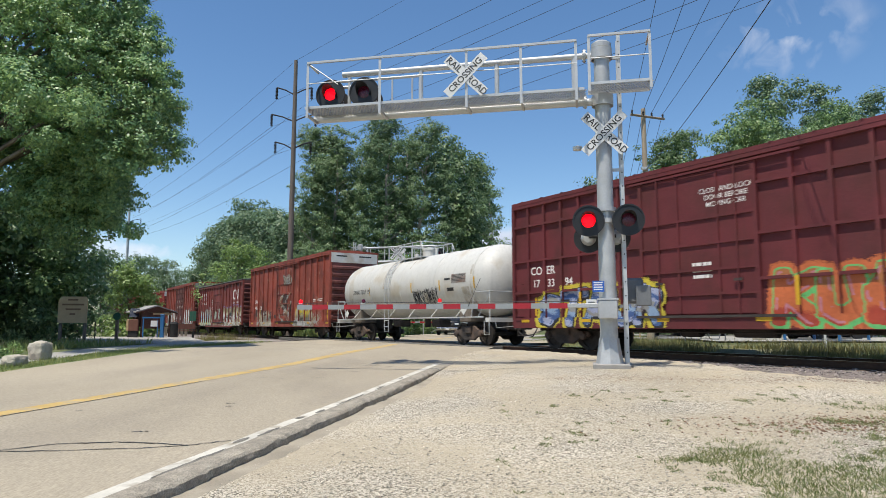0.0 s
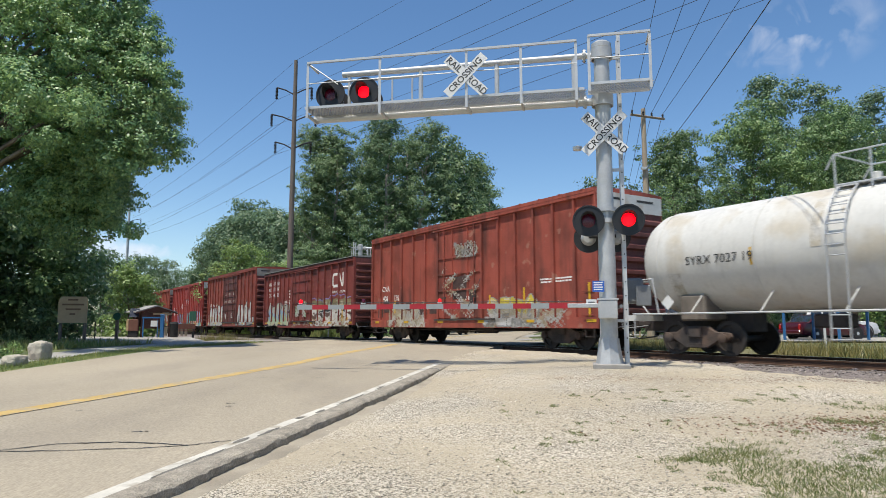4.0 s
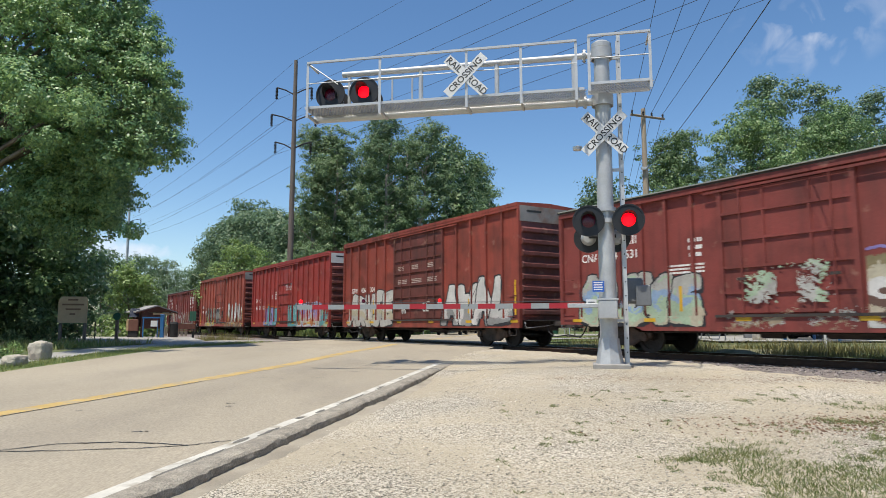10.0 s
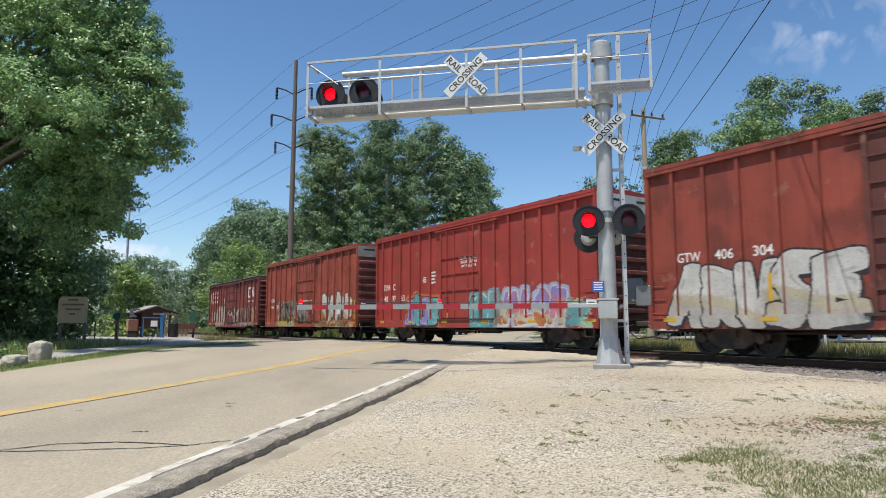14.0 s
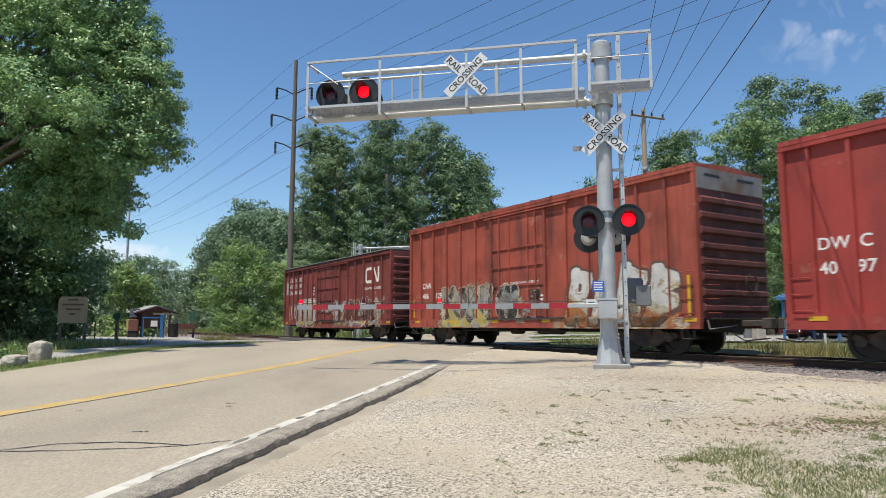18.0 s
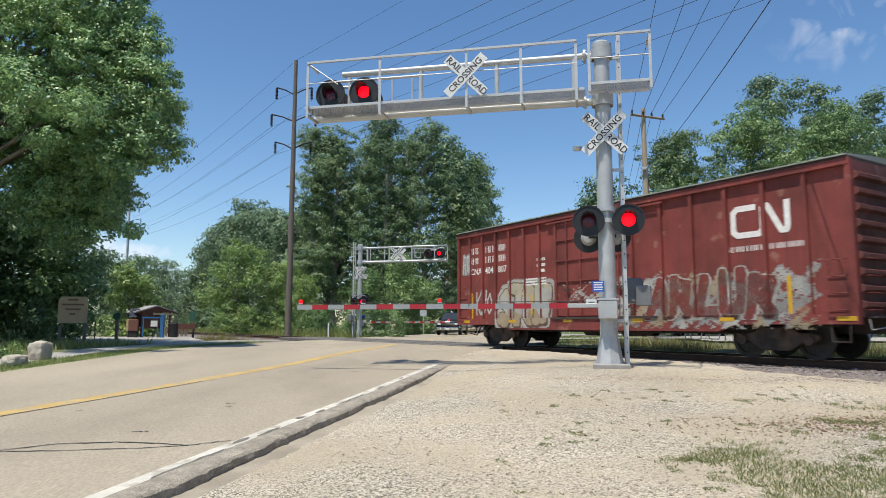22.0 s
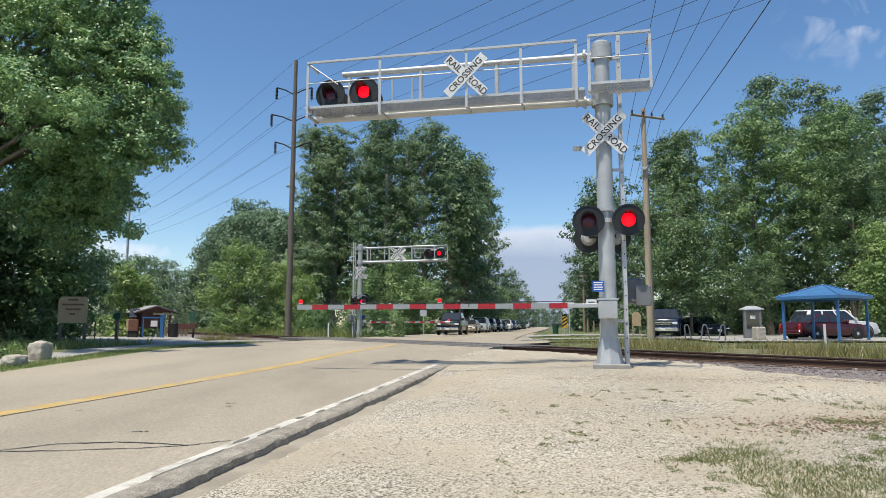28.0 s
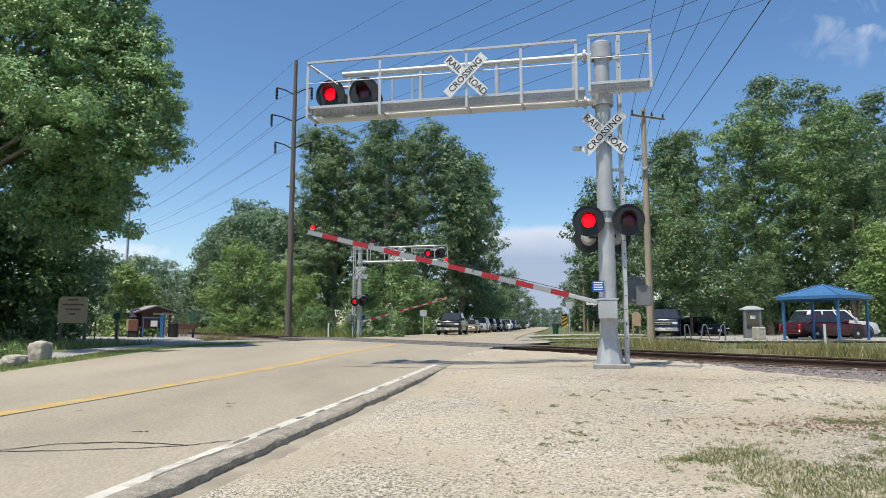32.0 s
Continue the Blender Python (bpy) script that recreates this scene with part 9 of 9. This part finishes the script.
def cloud_material():
    """Thin white cloud: soft noise inside a round fade, the rest clear."""
    mt = bpy.data.materials.new("thin_cloud")
    mt.use_nodes = True
    nt = mt.node_tree
    nd, ln = nt.nodes, nt.links
    nd.remove(nd["Principled BSDF"])
    tc = nd.new("ShaderNodeTexCoord")
    lng = nd.new("ShaderNodeVectorMath")
    lng.operation = "LENGTH"
    sc = nd.new("ShaderNodeMapping")
    sc.inputs["Scale"].default_value = (1 / 250, 1 / 250, 1 / 150)
    ln.new(tc.outputs["Object"], sc.inputs["Vector"])
    ln.new(sc.outputs["Vector"], lng.inputs[0])
    fade = nd.new("ShaderNodeMapRange")
    fade.inputs["From Min"].default_value, fade.inputs["From Max"].default_value = 1.0, 0.1
    ln.new(lng.outputs["Value"], fade.inputs["Value"])
    nz = nd.new("ShaderNodeTexNoise")
    nz.inputs["Scale"].default_value, nz.inputs["Detail"].default_value, nz.inputs["Distortion"].default_value = 0.0085, 7, 0.6
    ln.new(tc.outputs["Object"], nz.inputs["Vector"])
    cut = nd.new("ShaderNodeMapRange")
    cut.inputs["From Min"].default_value, cut.inputs["From Max"].default_value = 0.50, 0.84
    ln.new(nz.outputs["Fac"], cut.inputs["Value"])
    mu = nd.new("ShaderNodeMath")
    mu.operation = "MULTIPLY"
    mu.use_clamp = True
    ln.new(fade.outputs["Result"], mu.inputs[0])
    ln.new(cut.outputs["Result"], mu.inputs[1])
    em = nd.new("ShaderNodeEmission")
    em.inputs["Color"].default_value = (0.86, 0.90, 1.0, 1)
    em.inputs["Strength"].default_value = 0.63
    tr = nd.new("ShaderNodeBsdfTransparent")
    mx = nd.new("ShaderNodeMixShader")
    ln.new(mu.outputs[0], mx.inputs["Fac"])
    ln.new(tr.outputs["BSDF"], mx.inputs[1])
    ln.new(em.outputs["Emission"], mx.inputs[2])
    ln.new(mx.outputs["Shader"], nd["Material Output"].inputs["Surface"])
    return mt


M_CLOUD = cloud_material()
sheet = Shape()
for j in range(9):
    for i in range(13):
        sheet.v.append((-330 + 55 * i, 25 * math.sin(i * 0.9) * math.sin(j * 0.8), -190 + 47.5 * j))
for j in range(8):
    for i in range(12):
        k = j * 13 + i
        sheet.f.append((k, k + 1, k + 14, k + 13))
        sheet.m.append(0)
cloud = single("backdrop", sheet, M_CLOUD, "thin white wisps of high cloud drifting slowly", "cloud", kind="structure", smooth_angle=1.0)
CLOUD_START, CLOUD_END = Vector((1060, 1950, 890)), Vector((1260, 1890, 900))


def debris_place(r):
    x, y = 4.9 + 1.0 * r.randn(), 7.75 + 0.30 * r.randn() - 0.02
    return (x, y, right_z(x, y) + 0.002)


M_DEBRIS = material("reddish_bark_debris", (0.20, 0.115, 0.072), 0.95, vary=0.3, scale=12, per="island")
stones("bark_debris", 1900, debris_place, 0.008, 0.045, M_DEBRIS, "reddish-brown bark and clay crumbs on the gravel", "debris", 14)


def dirt_place(r):
    t = r.rand()
    x, y = 2.0 + 6.5 * t + 0.15 * r.randn(), 12.6 - 0.9 * t + 0.30 * r.randn()
    return (x, y, right_z(x, y) + 0.002)


stones("dirt_crumbs", 1500, dirt_place, 0.008, 0.03, M_DEBRIS, "line of dark earth crumbs across the gravel", "debris", 15)
shrub_ob = tree("shrub", planted(-13.3, 19.9), "small leafy shrub behind the boulder", 51, 0.85, 0.9, 0.05, 0.07, 900, M_LEAF_LIGHT, lobes_n=6, limbs=3, trunk_r=0.02, category="shrub", group="shrubs")
for x, y, sc in ((-11.9, 18.6, 0.7), (-12.4, 17.2, 0.6), (-21.0, 34.5, 1.5), (-22.5, 36.0, 1.8), (-24.0, 35.0, 2.0)):
    copy_thing(shrub_ob, planted(x, y, 40 * x, sc))
brush = tree("shrub", planted(-12.6, 63.0), "leafy green shrub in the brush beyond the track", 52, 2.4, 3.2, 0.05, 0.16, 2600, M_LEAF_MID, lobes_n=12, limbs=5, trunk_r=0.03, category="shrub", group="shrubs")
for s, a, sc in ((43.5, 6.4, 0.8), (48, 7.2, 0.9), (51, 6.2, 0.7), (58, 6.6, 1.0), (61, 7.5, 1.15), (65, 6.2, 0.8), (70, 7.0, 1.1), (76, 6.4, 0.9), (82, 7.2, 1.2), (89, 6.6, 1.0), (97, 7.0, 1.2)):
    p = on_track(s, a)
    copy_thing(brush, planted(p.x, p.y, 70 * s, sc))
# dark-leaved shrubs added in place of deep shade and gaps under the trees
brush_for_shade = tree("shrub", planted(17.0, 60.0), "dark undergrowth added to fill the shade below the trees", 53, 3.4, 4.6, 0.05, 0.22, 4200, M_LEAF_DARK, lobes_n=14, limbs=6, trunk_r=0.04, category="shrub", group="undergrowth")
for x, y, sc in ((20.5, 61, 1.0), (24, 59.5, 1.1), (28, 61, 1.25), (32, 60, 1.1), (36.5, 62, 1.3), (41, 61, 1.2), (45.5, 63, 1.3), (50, 62, 1.2), (55, 64, 1.3), (22.5, 67, 1.4), (30, 68, 1.5), (38, 70, 1.5), (47, 72, 1.5), (33.2, 64, 1.8), (29.5, 57.5, 1.3), (-25, 37.5, 1.0), (-29, 43, 1.2), (-23.4, 34, 0.9), (-20.6, 33.5, 0.6), (-32, 48, 1.4), (-26.5, 33, 0.9)):
    copy_thing(brush_for_shade, planted(x, y, 50 * x, sc))

# ------------------------------------------------------------------ crossing panels and ties
panel_mesh = Shape().box(-0.6, 0.6, -0.62, 0.62, -0.16, -0.004).mesh("crossing_panel", M_CROSSING, None, 0.008)
outer_mesh = Shape().box(-0.6, 0.6, 0, 0.92, -0.16, -0.006).mesh("crossing_panel", M_CROSSING, None, 0.008)
n = int((CROSS1 - CROSS0) / 1.21)
for k in range(n + 1):
    s = CROSS0 + 1.21 * k + 0.3
    for y, me in ((0.0, panel_mesh), (0.85, outer_mesh), (-0.85 - 0.92, outer_mesh)):
        ob = new("crossing_panel", me)
        ob.parent = track
        ob.matrix_local = Matrix.Translation((s, y, 0))
tie_mesh = Shape().box(-0.115, 0.115, -1.3, 1.3, -0.36, -0.165).mesh("tie", M_TIE, None, 0.012)
rng = random.Random(3)
for k in range(290):
    s = -22 + 0.52 * k
    if CROSS0 - 0.3 < s < CROSS1 + 0.3:
        continue
    ob = new("tie", tie_mesh)
    ob.parent = track
    ob.matrix_local = Matrix.Translation((s + rng.uniform(-0.03, 0.03), rng.uniform(-0.05, 0.05), rng.uniform(-0.012, 0.008))) @ Matrix.Rotation(radians(rng.uniform(-1.5, 1.5)), 4, "Z")


def bal_near(r):
    s, a = -8 + 29 * r.rand(), -3.1 + 5.4 * r.rand()
    if abs(abs(a) - 0.755) < 0.1:
        return None
    p = on_track(s, a)
    return (p.x, p.y, -0.185 - 0.16 * smooth(2.5, 3.1, abs(a)) + 0.02 * r.rand())


stones("ballast_stones", 9000, bal_near, 0.03, 0.085, M_BALLAST_STONE, "loose grey ballast stones", "ballast", 6)


def motions():
    """All that moves: the train, its wheels, the gates and the flashing lamps."""
    times = [0.0, 0.1, 0.3] + [0.5 * k for k in range(1, 64)] + [31.7, 31.9, 32.0]
    for car, s in moving_cars:
        rows = []
        for t in sorted(set(times)):
            p = on_track(s - SPEED * t)
            rows.append((t, pose(p.x, p.y, p.z, 0, 0, TRACK_TURN)))
        walk(car, rows)
    spin = math.degrees(SPEED / 0.46)
    for wheel, x, z in moving_wheels:
        walk(wheel, [(k / 10, pose(x, 0, z, 0, (spin * k / 10) % 360, 0)) for k in range(321)])
    drift = []
    for t in (0.0, 8.0, 16.0, 24.0, 32.0):
        p = CLOUD_START.lerp(CLOUD_END, t / 32.0)
        drift.append((t, pose(p.x, p.y, p.z, 12, 0, -29)))
    walk(cloud, drift)
    for arm, p, way in gates:
        rows = [(0.0, 0), (16.0, 0), (30.6, 0), (30.9, 0.0), (31.1, 1.0), (31.3, 3.4), (31.5, 6.3), (31.7, 9.3), (31.9, 12.6), (32.0, 14.4)]
        walk(arm, [(t, pose(p.x, p.y, p.z, 0, -a * way, 0)) for t, a in rows])
    for lamp, shown, hidden, first in flashing:
        rows = []
        for k in range(-1, 54):
            on = (k % 2 == 1) == first
            a, b = np.interp((k, k + 1), FLASH_K, FLASH_T)
            a, b = max(0.0, float(a)), min(32.0, float(b) - 0.034)
            rows.append((a, shown if on else hidden))
            rows.append((b, shown if on else hidden))
        walk(lamp, rows)


motions()
